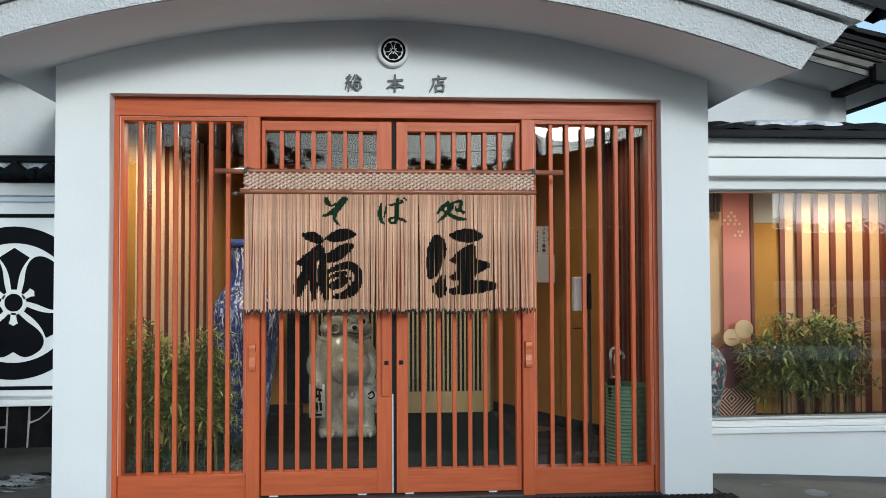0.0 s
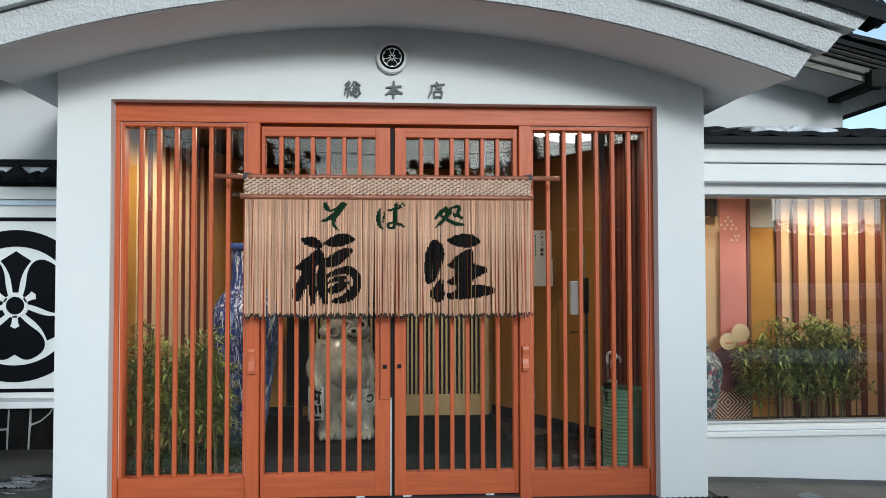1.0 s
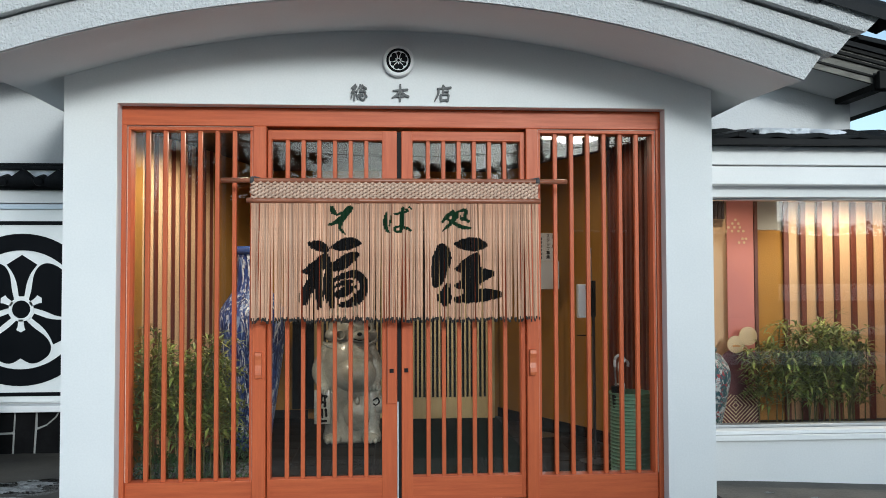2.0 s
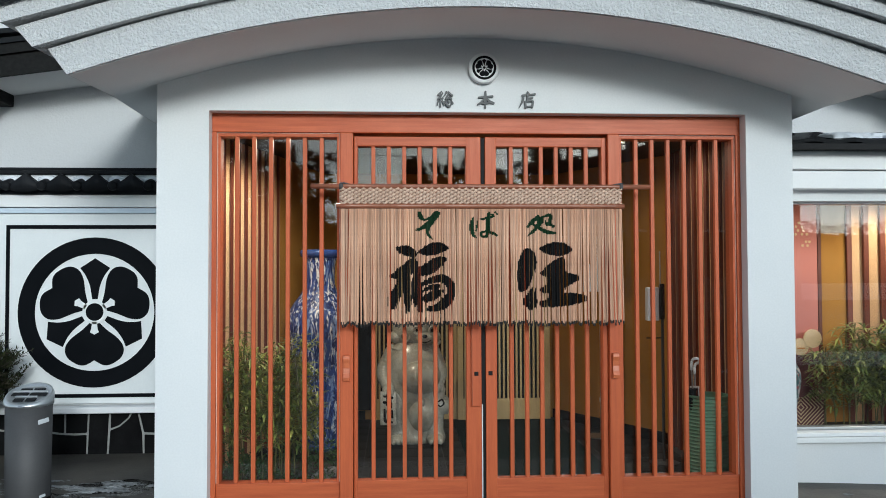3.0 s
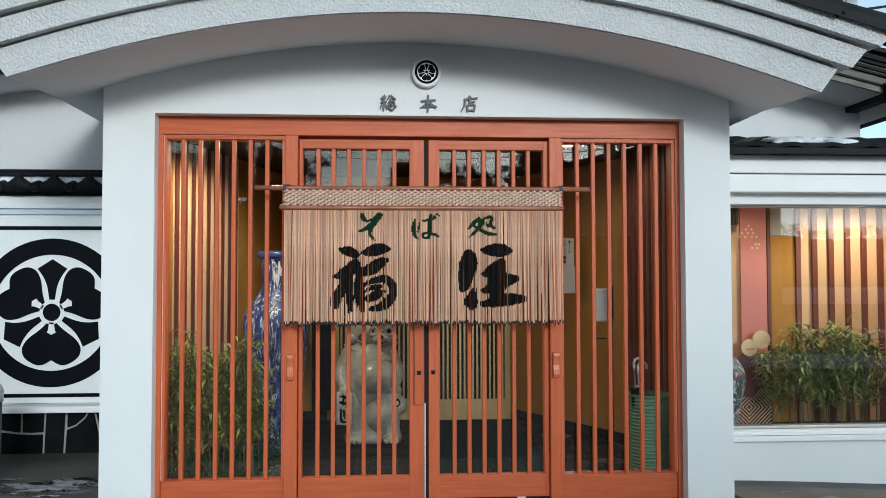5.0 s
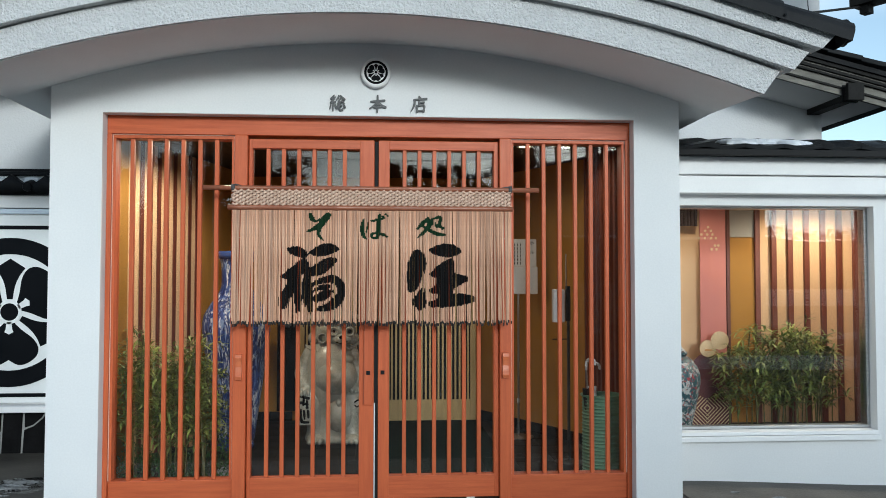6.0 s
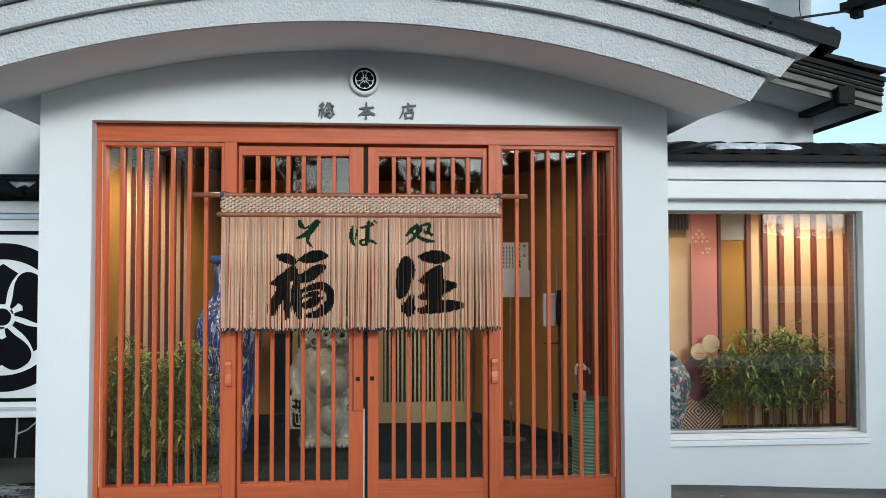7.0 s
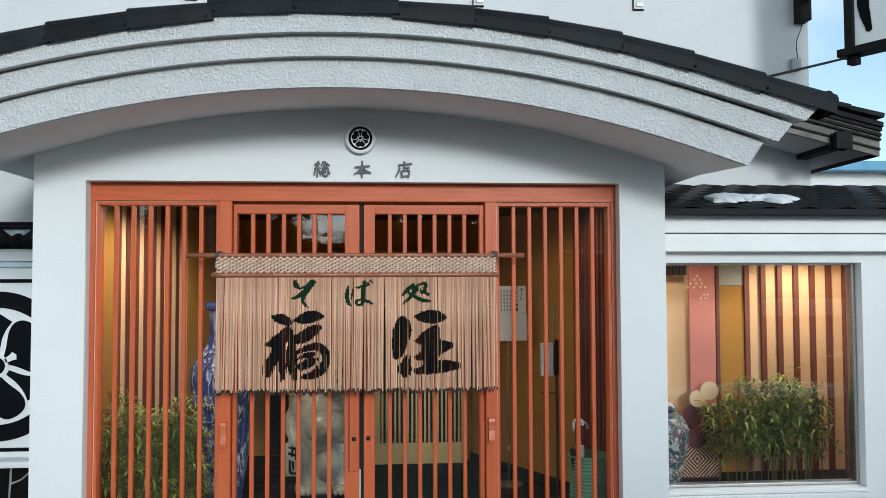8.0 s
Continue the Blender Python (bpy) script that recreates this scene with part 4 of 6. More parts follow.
# the three green characters, brushed
SO = [
    [(-22.6, 2.1, 1.3), (-22.1, 3.5, 1.8), (-20.7, 4.6, 1.0), (-18.4, 3.5, 1.1), (-16.6, 2.2, 1.9), (-15.8, 2.4, 1.4)],
    [(-16.3, 2.8, 1.7), (-18.8, 5.5, 2.0), (-21.2, 7.2, 1.7), (-23.5, 8.2, 0.9)],
    [(-18.0, 5.0, 1.9), (-19.3, 6.8, 1.6), (-19.8, 8.9, 1.4), (-19.0, 10.4, 1.1), (-17.9, 11.3, 0.5)],
]
BA = [
    [(-3.5, 3.8, 0.8), (-4.1, 6.7, 1.5), (-3.5, 9.8, 1.4), (-2.4, 10.8, 0.6)],
    [(-1.5, 3.8, 0.5), (-2.1, 6.2, 0.7), (-2.5, 8.4, 0.5)],
    [(-0.6, 4.3, 0.8), (1.6, 3.8, 1.1), (3.9, 3.2, 0.8)],
    [(2.3, 2.2, 1.3), (2.0, 5.3, 1.6), (2.0, 8.4, 1.5), (1.3, 10.4, 1.0)],
    [(1.3, 10.4, 1.1), (-0.6, 10.2, 0.9), (-0.2, 8.8, 0.9), (2.4, 8.8, 1.2), (4.8, 9.9, 1.0)],
    [(3.2, 2.4, 0.8), (4.1, 3.2, 0.6)],
    [(4.4, 1.8, 0.8), (5.3, 2.5, 0.6)],
]
KORO = [
    [(19.8, 3.1, 0.9), (18.1, 4.8, 1.6), (16.1, 7.0, 1.1)],
    [(18.6, 4.4, 0.9), (20.5, 4.2, 1.5), (19.8, 6.4, 1.5), (18.1, 8.5, 1.3), (16.1, 10.3, 0.6)],
    [(17.5, 5.8, 0.9), (20.1, 7.5, 1.4), (23.2, 8.8, 1.6), (25.8, 9.2, 1.0)],
    [(21.6, 3.1, 0.7), (21.4, 5.1, 0.8), (20.5, 6.8, 0.6)],
    [(21.9, 3.3, 0.7), (23.8, 2.8, 1.5), (24.4, 3.7, 1.3), (23.9, 5.5, 1.4), (25.2, 6.8, 1.3)],
    [(22.3, 4.8, 0.6), (23.0, 6.1, 1.1), (24.1, 6.0, 0.8)],
]
for k, strokes in enumerate((SO, BA, KORO)):
    sign_of(strokes, INK_GREEN, "lettering", "dark green brushed lettering", 300 + k)

# ---- crests ----
def heart(angle, cx, cz, r):
    """Outline of one heart-shaped leaf of the crest, pointing from the centre along angle; r is the inner ring's radius."""
    half = smooth_line([(0.14, 0.035), (0.30, 0.20), (0.46, 0.40), (0.62, 0.49), (0.775, 0.45), (0.89, 0.29), (0.905, 0.15), (0.825, 0.0)], 5)
    pts = [(p[0], p[1]) for p in half] + [(p[0], -p[1]) for p in half[::-1][1:]]
    c, s = math.cos(angle), math.sin(angle)
    return [(cx + r * (a * c - b * s), cz + r * (a * s + b * c)) for a, b in pts]


def blade(angle, cx, cz, r):
    """Outline of one blade between two leaves."""
    half = smooth_line([(0.22, 0.045), (0.45, 0.085), (0.62, 0.155), (0.755, 0.25)], 5) + [np.array((0.92, 0.0))]
    pts = [(p[0], p[1]) for p in half] + [(p[0], -p[1]) for p in half[::-1][1:]]
    c, s = math.cos(angle), math.sin(angle)
    return [(cx + r * (a * c - b * s), cz + r * (a * s + b * c)) for a, b in pts]


def peg(angle, cx, cz, r):
    pts = [(0.17, 0.038), (0.30, 0.055), (0.345, 0.075), (0.385, 0.0), (0.345, -0.075), (0.30, -0.055), (0.17, -0.038)]
    c, s = math.cos(angle), math.sin(angle)
    return [(cx + r * (a * c - b * s), cz + r * (a * s + b * c)) for a, b in pts]


def crest(parent, cx, cz, ring_in, ring_out, y, step, black, white, rise=0.0):
    part("ring", ring_plate(bmesh.new(), cx, cz, ring_in, ring_out, y - step, y), black, parent)
    cz, ring_in = cz + rise, ring_in - 0.4 * rise
    for k in range(3):
        a = radians(30 + 120 * k)
        part("leaf", slab(bmesh.new(), heart(a, cx, cz, ring_in), y - step, y), black, parent)
        part("blade", slab(bmesh.new(), blade(a + radians(60), cx, cz, ring_in), y - step, y), black, parent)
        part("stamen", slab(bmesh.new(), peg(a, cx, cz, ring_in), y - 2 * step, y - step * 0.5), white, parent)
    part("hub_ring", ring_plate(bmesh.new(), cx, cz, 0.15 * ring_in, 0.205 * ring_in, y - 2 * step, y - step * 0.5), white, parent)
    part("hub", disc(bmesh.new(), cx, cz, 0.15 * ring_in, y - step, y), black, parent)


board = thing("crest_board", (-2.84, 1.74, 0.385), "large white sign board with a black ringed leaf crest", "sign")
part("panel", boxed(-3.588, -1.90, 1.715, 1.76, 0.40, 1.87, bevel=0.003), WHITE_PANEL, board)
part("frame_top", boxed(-3.633, -1.90, 1.69, 1.76, 1.868, 1.908, bevel=0.005), BLUE_TRIM, board, "pale blue metal frame")
part("frame_side", boxed(-3.633, -3.588, 1.69, 1.76, 0.386, 1.868, bevel=0.005), BLUE_TRIM, board, "pale blue metal frame")
for lim in ((-3.51, -1.90, 1.748, 1.778), (-3.51, -1.90, 0.445, 0.474), (-3.51, -3.482, 0.474, 1.748)):
    part("border_line", boxed(lim[0], lim[1], 1.711, 1.7152, lim[2], lim[3]), BLACK_PAINT, board, "thin black border")
crest(board, -2.837, 1.102, 0.4525, 0.580, 1.7149, 0.004, BLACK_PAINT, WHITE_PANEL, rise=0.002)

disc_sign = thing("crest_disc", (0.008, 0.0, 2.6), "small round white plaque with a black leaf crest", "sign")
dm = bmesh.new()
lathe(dm, [(0.090, 0.0), (0.092, 0.030), (0.088, 0.042), (0.080, 0.045)], 0, 0, 0, 48)
bmesh.ops.transform(dm, matrix=Matrix.Translation((0.008, 0.0, 2.600)) @ Matrix.Rotation(radians(90), 4, "X"), verts=dm.verts)
part("plaque", dm, WHITE_TRIM, disc_sign)
crest(disc_sign, 0.008, 2.600, 0.057, 0.071, -0.045, 0.002, BLACK_PAINT, WHITE_TRIM)

# three raised characters in a brushed hand; strokes run over a unit square from its upper left corner
SOU = [
    [(0.30, 0.00, 0.07), (0.20, 0.12, 0.11), (0.06, 0.23, 0.08)], [(0.08, 0.24, 0.08), (0.30, 0.22, 0.09)], [(0.36, 0.12, 0.09), (0.22, 0.32, 0.11), (0.05, 0.48, 0.07)],
    [(0.05, 0.50, 0.07), (0.38, 0.43, 0.10)], [(0.24, 0.46, 0.10), (0.23, 0.75, 0.11), (0.21, 0.99, 0.08)], [(0.08, 0.62, 0.09), (0.02, 0.86, 0.07)], [(0.36, 0.58, 0.08), (0.43, 0.78, 0.10)],
    [(0.60, 0.04, 0.11), (0.55, 0.18, 0.10), (0.45, 0.30, 0.06)], [(0.72, 0.03, 0.08), (0.84, 0.16, 0.11), (0.98, 0.26, 0.11)], [(0.72, 0.20, 0.10), (0.56, 0.46, 0.09)],
    [(0.55, 0.47, 0.08), (0.88, 0.41, 0.09)], [(0.80, 0.32, 0.09), (0.93, 0.52, 0.11)], [(0.51, 0.64, 0.10), (0.46, 0.88, 0.07)],
    [(0.60, 0.58, 0.09), (0.63, 0.86, 0.11), (0.80, 0.95, 0.11), (0.92, 0.80, 0.07)], [(0.71, 0.56, 0.08), (0.77, 0.70, 0.10)], [(0.91, 0.58, 0.08), (1.01, 0.76, 0.11)],
]
HON = [
    [(0.06, 0.37, 0.10), (0.45, 0.33, 0.12), (0.95, 0.29, 0.13)], [(0.50, 0.00, 0.12), (0.50, 0.50, 0.15), (0.48, 1.02, 0.11)], [(0.47, 0.34, 0.10), (0.28, 0.62, 0.13), (-0.02, 0.82, 0.07)],
    [(0.53, 0.34, 0.10), (0.74, 0.60, 0.15), (1.02, 0.72, 0.14)], [(0.28, 0.73, 0.10), (0.72, 0.70, 0.12)],
]
TEN = [
    [(0.52, 0.00, 0.10), (0.59, 0.11, 0.13)], [(0.18, 0.21, 0.10), (0.60, 0.17, 0.10), (1.00, 0.13, 0.13)], [(0.24, 0.20, 0.10), (0.20, 0.55, 0.13), (-0.02, 0.97, 0.06)],
    [(0.53, 0.22, 0.11), (0.53, 0.56, 0.11)], [(0.55, 0.39, 0.09), (0.84, 0.36, 0.11)], [(0.36, 0.60, 0.12), (0.40, 0.97, 0.12)],
    [(0.36, 0.60, 0.09), (0.84, 0.56, 0.11), (0.82, 0.95, 0.13)], [(0.40, 0.92, 0.09), (0.81, 0.90, 0.10)],
]
for strokes, x in ((SOU, -0.224), (HON, 0.018), (TEN, 0.268)):
    lb_ = bmesh.new()
    for i, nodes in enumerate(strokes):
        brush(lb_, [(x + 0.092 * (u - 0.5), 2.4175 + 0.095 * (0.5 - v), 0.095 * w) for u, v, w in nodes], -0.014 - 0.0004 * i, 0.015, 0.03, 400 + i)
    tagged(link("sign_letter", lb_, LETTER_GREY), "raised dark grey sign letter on the white wall", "sign letter", group="sign letters above the door")

# ---- tile coping on the crest wall ----
coping = thing("tile_coping", (-2.8, 1.8, 2.05), "dark grey tile coping with round end tiles and white plaster infill", "roof")
part("bed", boxed(-3.72, -1.90, 1.66, 2.03, 2.013, 2.06), TILE_DARK, coping)
part("ridge_course", boxed(-3.70, -1.90, 1.66, 2.03, 2.166, 2.197, bevel=0.008), TILE_DARK, coping)
part("ridge_course", boxed(-3.68, -1.90, 1.70, 2.03, 2.199, 2.224, bevel=0.008), TILE_DARK, coping)
def eave_tile_mesh():
    """One arched coping tile with an almond-shaped drooping front lip."""
    bm = bmesh.new()
    n, half = 12, 0.1325
    rows = []
    for y, z, rise in ((-0.175, 0.010, 0.080), (-0.165, 0.012, 0.083), (0.12, 0.016, 0.083)):
        rows.append([bm.verts.new((half * (2 * k / n - 1), y, z + rise * (1 - abs(2 * k / n - 1)) ** 1.45)) for k in range(n + 1)])
    for a, b in zip(rows, rows[1:]):
        for k in range(n):
            bm.faces.new((a[k], a[k + 1], b[k + 1], b[k]))
    lip = [bm.verts.new((half * (2 * k / n - 1), -0.178, -0.012 - 0.040 * (1 - (2 * k / n - 1) ** 2) ** 0.7)) for k in range(n + 1)]
    under_ = [bm.verts.new((half * (2 * k / n - 1), -0.140, -0.006 - 0.036 * (1 - (2 * k / n - 1) ** 2) ** 0.7)) for k in range(n + 1)]
    for k in range(n):
        bm.faces.new((rows[0][k], rows[0][k + 1], lip[k + 1], lip[k]))
        bm.faces.new((lip[k], lip[k + 1], under_[k + 1], under_[k]))
    bmesh.ops.recalc_face_normals(bm, faces=bm.faces)
    me = bpy.data.meshes.new("eave_tile")
    bm.to_mesh(me)
    bm.free()
    me.materials.append(TILE_DARK)
    for f in me.polygons:
        f.use_smooth = True
    return me


dish_me = eave_tile_mesh()
knob = bmesh.new()
lathe(knob, [(0.004, -0.006), (0.030, 0.0), (0.038, 0.012), (0.038, 0.05), (0.034, 0.34)], 0, 0, 0, 16)
bmesh.ops.transform(knob, matrix=Matrix.Rotation(radians(-73), 4, "X"), verts=knob.verts)
bmesh.ops.recalc_face_normals(knob, faces=knob.faces)
knob_me = bpy.data.meshes.new("round_tile")
knob.to_mesh(knob_me)
knob.free()
knob_me.materials.append(TILE_DARK)
for k in range(7):
    x = -3.5985 + 0.265 * k
    piece("eave_tile", dish_me, (x, 1.77, 2.072), coping)
    if x + 0.1325 > -1.95:
        continue
    piece("round_tile", knob_me, (x + 0.1325, 1.575, 2.066), coping)
part("plaster_fill", boxed(-3.66, -1.90, 1.69, 1.84, 2.06, 2.165), SNOW, coping, "white plaster infill")
for k in range(7):
    x = -3.5985 + 0.265 * k
    part("plaster_lump", blob(bmesh.new(), (x + 0.1325, 1.69, 2.125), (0.07, 0.02, 0.04), 12, 8), SNOW, coping, smooth=True)

# ---- black stone plinth ----
plinth = thing("stone_plinth", (-2.8, 1.75, 0), "plinth of black crazy-paved stones with pale joints", "wall", kind="structure")
part("mortar_bed", boxed(-3.65, -1.9, 1.74, 1.80, 0.0, 0.335), JOINT, plinth)


def stone(outline, parent, y0, y1):
    """One split stone with softened arrises."""
    sb = bmesh.new()
    slab(sb, outline, y0, y1)
    bmesh.ops.bevel(sb, geom=sb.edges[:], offset=0.004, segments=1, affect="EDGES")
    return part("stone", sb, STONE_BLACK, parent)


rng = random.Random(21)
for outline in (
        [(-2.455, 0), (-1.9, 0), (-1.9, 0.140), (-2.17, 0.155), (-2.30, 0.145), (-2.456, 0.152)],
        [(-2.460, 0.172), (-2.31, 0.163), (-2.17, 0.172), (-2.12, 0.335), (-2.50, 0.335)],
        [(-2.155, 0.172), (-1.9, 0.158), (-1.9, 0.335), (-2.105, 0.335)],
        [(-2.727, 0), (-2.471, 0), (-2.478, 0.165), (-2.517, 0.335), (-2.545, 0.335), (-2.570, 0.275), (-2.64, 0.215), (-2.716, 0.188)],
        [(-2.712, 0.206), (-2.65, 0.228), (-2.585, 0.285), (-2.560, 0.335), (-2.712, 0.335)],
        [(-2.886, 0), (-2.745, 0), (-2.730, 0.335), (-2.873, 0.335)],
        [(-3.30, 0), (-2.902, 0), (-2.898, 0.155), (-2.99, 0.152), (-3.10, 0.160), (-3.30, 0.185)],
        [(-3.29, 0.205), (-3.10, 0.177), (-3.068, 0.172), (-3.068, 0.335), (-3.27, 0.335)],
        [(-3.050, 0.172), (-2.99, 0.170), (-2.896, 0.173), (-2.890, 0.335), (-3.050, 0.335)],
        [(-3.60, 0), (-3.316, 0), (-3.316, 0.190), (-3.46, 0.176), (-3.63, 0.205), (-3.64, 0.12)],
        [(-3.64, 0.228), (-3.46, 0.195), (-3.305, 0.205), (-3.285, 0.335), (-3.64, 0.335)]):
    stone(outline, plinth, 1.722 + rng.uniform(0, 0.006), 1.745)

# low stone edging of the shrub bed, standing out from the crest wall
edge = thing("bed_wall", (-3.75, 1.1, 0), "low black stone edging wall with pale joints", "wall", kind="structure")
part("mortar_bed", boxed(-3.88, -3.645, 0.20, 1.738, 0.0, 0.330), JOINT, edge)
for quad in ([(1.725, 0.205), (1.46, 0.150), (1.40, 0.335), (1.725, 0.335)], [(1.725, 0.0), (1.725, 0.180), (1.47, 0.125), (1.42, 0.0)],
             [(1.435, 0.150), (1.10, 0.060), (1.02, 0.0), (0.98, 0.335), (1.375, 0.335)], [(1.44, 0.120), (1.39, 0.0), (1.06, 0.0), (1.115, 0.035)],
             [(0.985, 0.0), (0.70, 0.0), (0.66, 0.16), (0.955, 0.19)], [(0.95, 0.215), (0.655, 0.185), (0.62, 0.335), (0.945, 0.335)],
             [(0.67, 0.0), (0.40, 0.0), (0.44, 0.335), (0.59, 0.335)], [(0.37, 0.0), (0.21, 0.0), (0.21, 0.335), (0.41, 0.335)]):
    sb = bmesh.new()
    slab(sb, quad, -0.012, 0.012)
    bmesh.ops.bevel(sb, geom=sb.edges[:], offset=0.004, segments=1, affect="EDGES")
    bmesh.ops.transform(sb, matrix=Matrix.Translation((-3.640, 0, 0)) @ Matrix.Rotation(radians(90), 4, "Z"), verts=sb.verts)
    part("stone", sb, STONE_BLACK, edge)
part("soil", boxed(-4.9, -3.88, 0.20, 1.738, 0.0, 0.29), BARK, edge)

# ---- inside the porch ----
setting("floor", boxed(-1.75, 1.745, 0.26, 3.3, -0.04, -0.004), BLACK, "dark grout bed under the floor tiles", "floor")
setting("ceiling", boxed(-1.75, 1.745, 0.26, 3.3, 2.36, 2.40), CEILING_WOOD, "dark brown boarded ceiling of the entrance lobby", "ceiling")


def wall_run(name, a, b, z0, z1, material, label, thick=0.06):
    """An upright wall from plan point a to plan point b; its thickness lies to its left."""
    d = (Vector(b) - Vector(a)).normalized()
    nrm = Vector((-d.y, d.x)) * thick
    bm = bmesh.new()
    pts = [Vector(a), Vector(b), Vector(b) + nrm, Vector(a) + nrm]
    lo = [bm.verts.new((p.x, p.y, z0)) for p in pts]
    hi = [bm.verts.new((p.x, p.y, z1)) for p in pts]
    bm.faces.new(lo)
    bm.faces.new(hi)
    for k in range(4):
        bm.faces.new((lo[k], lo[(k + 1) % 4], hi[(k + 1) % 4], hi[k]))
    return setting(name, bm, material, label, "wall")


wall_run("wall_lobby_west_front", (-1.745, 0.27), (-1.745, 1.02), 0, 2.36, OCHRE, "ochre plaster wall beside the planter", -0.004)
wall_run("wall_lobby_west", (-1.745, 1.0), (-1.46, 2.02), 0, 2.36, CREAM, "cream wall behind red-brown slats")
wall_run("wall_lobby_west_back", (-1.46, 2.02), (-1.20, 3.16), 0, 2.36, OCHRE, "ochre plaster wall of the lobby")
wall_run("wall_lobby_back", (-1.25, 3.16), (1.15, 3.16), 0, 2.36, OCHRE, "ochre plaster back wall of the lobby")
wall_run("wall_lobby_east", (1.02, 3.16), (1.735, 1.76), 0, 2.36, OCHRE, "ochre plaster wall of the lobby")
wall_run("wall_lobby_east_front", (1.742, 1.80), (1.742, 0.27), 0, 2.36, CREAM, "cream wall behind red-brown slats", -0.004)
wall_run("baseboard_east", (1.008, 3.15), (1.723, 1.755), 0, 0.09, TIMBER_DARK, "dark skirting board", 0.008)
wall_run("baseboard_back", (-1.2, 3.15), (-0.8, 3.15), 0, 0.09, TIMBER_DARK, "dark skirting board", 0.008)


def slat_screen(label, a, b, count, z0, z1, w, depth, material=None):
    """Upright slats set on a wall line."""
    t = thing("slat_screen", (a[0], a[1], z0), label, "wall slats", group="red-brown slat screens")
    d = Vector(b) - Vector(a)
    ang = math.atan2(d.y, d.x)
    bm = bmesh.new()
    box(bm, -w / 2, w / 2, -depth, 0, 0, z1 - z0, bevel=0.003)
    bmesh.ops.recalc_face_normals(bm, faces=bm.faces)
    me = bpy.data.meshes.new("slat")
    bm.to_mesh(me)
    bm.free()
    me.materials.append(material or SLAT)
    for k in range(count):
        p = Vector(a) + d * ((k + 0.5) / count)
        piece("slat", me, (p.x, p.y, z0), t, ang)
    return t


slat_screen("row of upright red-brown wooden slats on a cream wall", (-1.740, 1.0), (-1.455, 2.02), 9, 0.0, 2.36, 0.050, 0.006)
slat_screen("row of upright red-brown wooden slats on a cream wall", (1.742, 1.78), (1.742, 0.32), 12, 0.0, 2.36, 0.055, 0.025)
slat_screen("row of upright red-brown wooden slats behind the show window", (3.046, 1.598), (4.0225, 1.598), 7, 0.2, 2.0, 0.042, 0.03)
slat_screen("single red-brown wooden slat behind the show window", (2.852, 1.598), (2.882, 1.598), 1, 0.2, 2.0, 0.030, 0.03)

# floor tiles
rng = random.Random(3)
tb = bmesh.new()
box(tb, -0.147, 0.147, -0.147, 0.147, -0.004, 0.004, bevel=0.002)
tile_me2 = bpy.data.meshes.new("floor_tile")
tb.to_mesh(tile_me2)
tb.free()
tile_me2.materials.append(FLOOR_TILE)
floor_ob = bpy.data.objects["floor"]
for i in range(11):
    for j in range(10):
        piece("floor_tile", tile_me2, (-1.5 + 0.3 * i, 0.42 + 0.3 * j, 0.0), floor_ob)
tagged(link("door_mat", boxed(0.02, 0.98, 0.55, 3.0, 0.0042, 0.016, bevel=0.004), MAT_GREEN), "dark green ribbed entrance mat on the lobby floor", "mat")


def inner_door(x0, x1, y):
    d = thing("inner_sliding_door", ((x0 + x1) / 2, y, 0), "pale yellow wooden lattice sliding door inside the lobby", "door", group="inner lattice doors")
    part("stile", boxed(x0, x0 + 0.055, y - 0.02, y + 0.02, 0.0, 2.05, bevel=0.003), CREAM_WOOD, d)
    part("stile", boxed(x1 - 0.055, x1, y - 0.02, y + 0.02, 0.0, 2.05, bevel=0.003), CREAM_WOOD, d)
    part("top_rail", boxed(x0 + 0.055, x1 - 0.055, y - 0.018, y + 0.018, 1.97, 2.05), CREAM_WOOD, d)
    part("kick_board", boxed(x0 + 0.055, x1 - 0.055, y - 0.014, y + 0.014, 0.0, 0.20), CREAM_WOOD, d)
    # opaque black sheet closing the door behind its slats
    part("backing", boxed(x0 + 0.055, x1 - 0.055, y + 0.012, y + 0.02, 0.20, 1.97), BLACK, d, "matt black sheet behind the lattice")
    bm = bmesh.new()
    box(bm, -0.009, 0.009, -0.012, 0.008, 0, 1.77)
    me = bpy.data.meshes.new("lattice_slat")
    bm.to_mesh(me)
    bm.free()
    me.materials.append(CREAM_WOOD)
    cnt = int((x1 - x0 - 0.11) / 0.041)
    for k in range(cnt):
        piece("lattice_slat", me, (x0 + 0.055 + (x1 - x0 - 0.11) * (k + 0.5) / cnt, y, 0.20), d)


inner_door(-0.74, 0.10, 3.13)
inner_door(0.08, 0.97, 3.085)
# solid dark panel on the back wall, left of the inner doors
tagged(link("dark_back_panel", boxed(-0.945, -0.745, 3.12, 3.15, 0.1, 1.95), TIMBER_DARK), "dark upright panel beside the inner doors", "doorway", kind="structure")

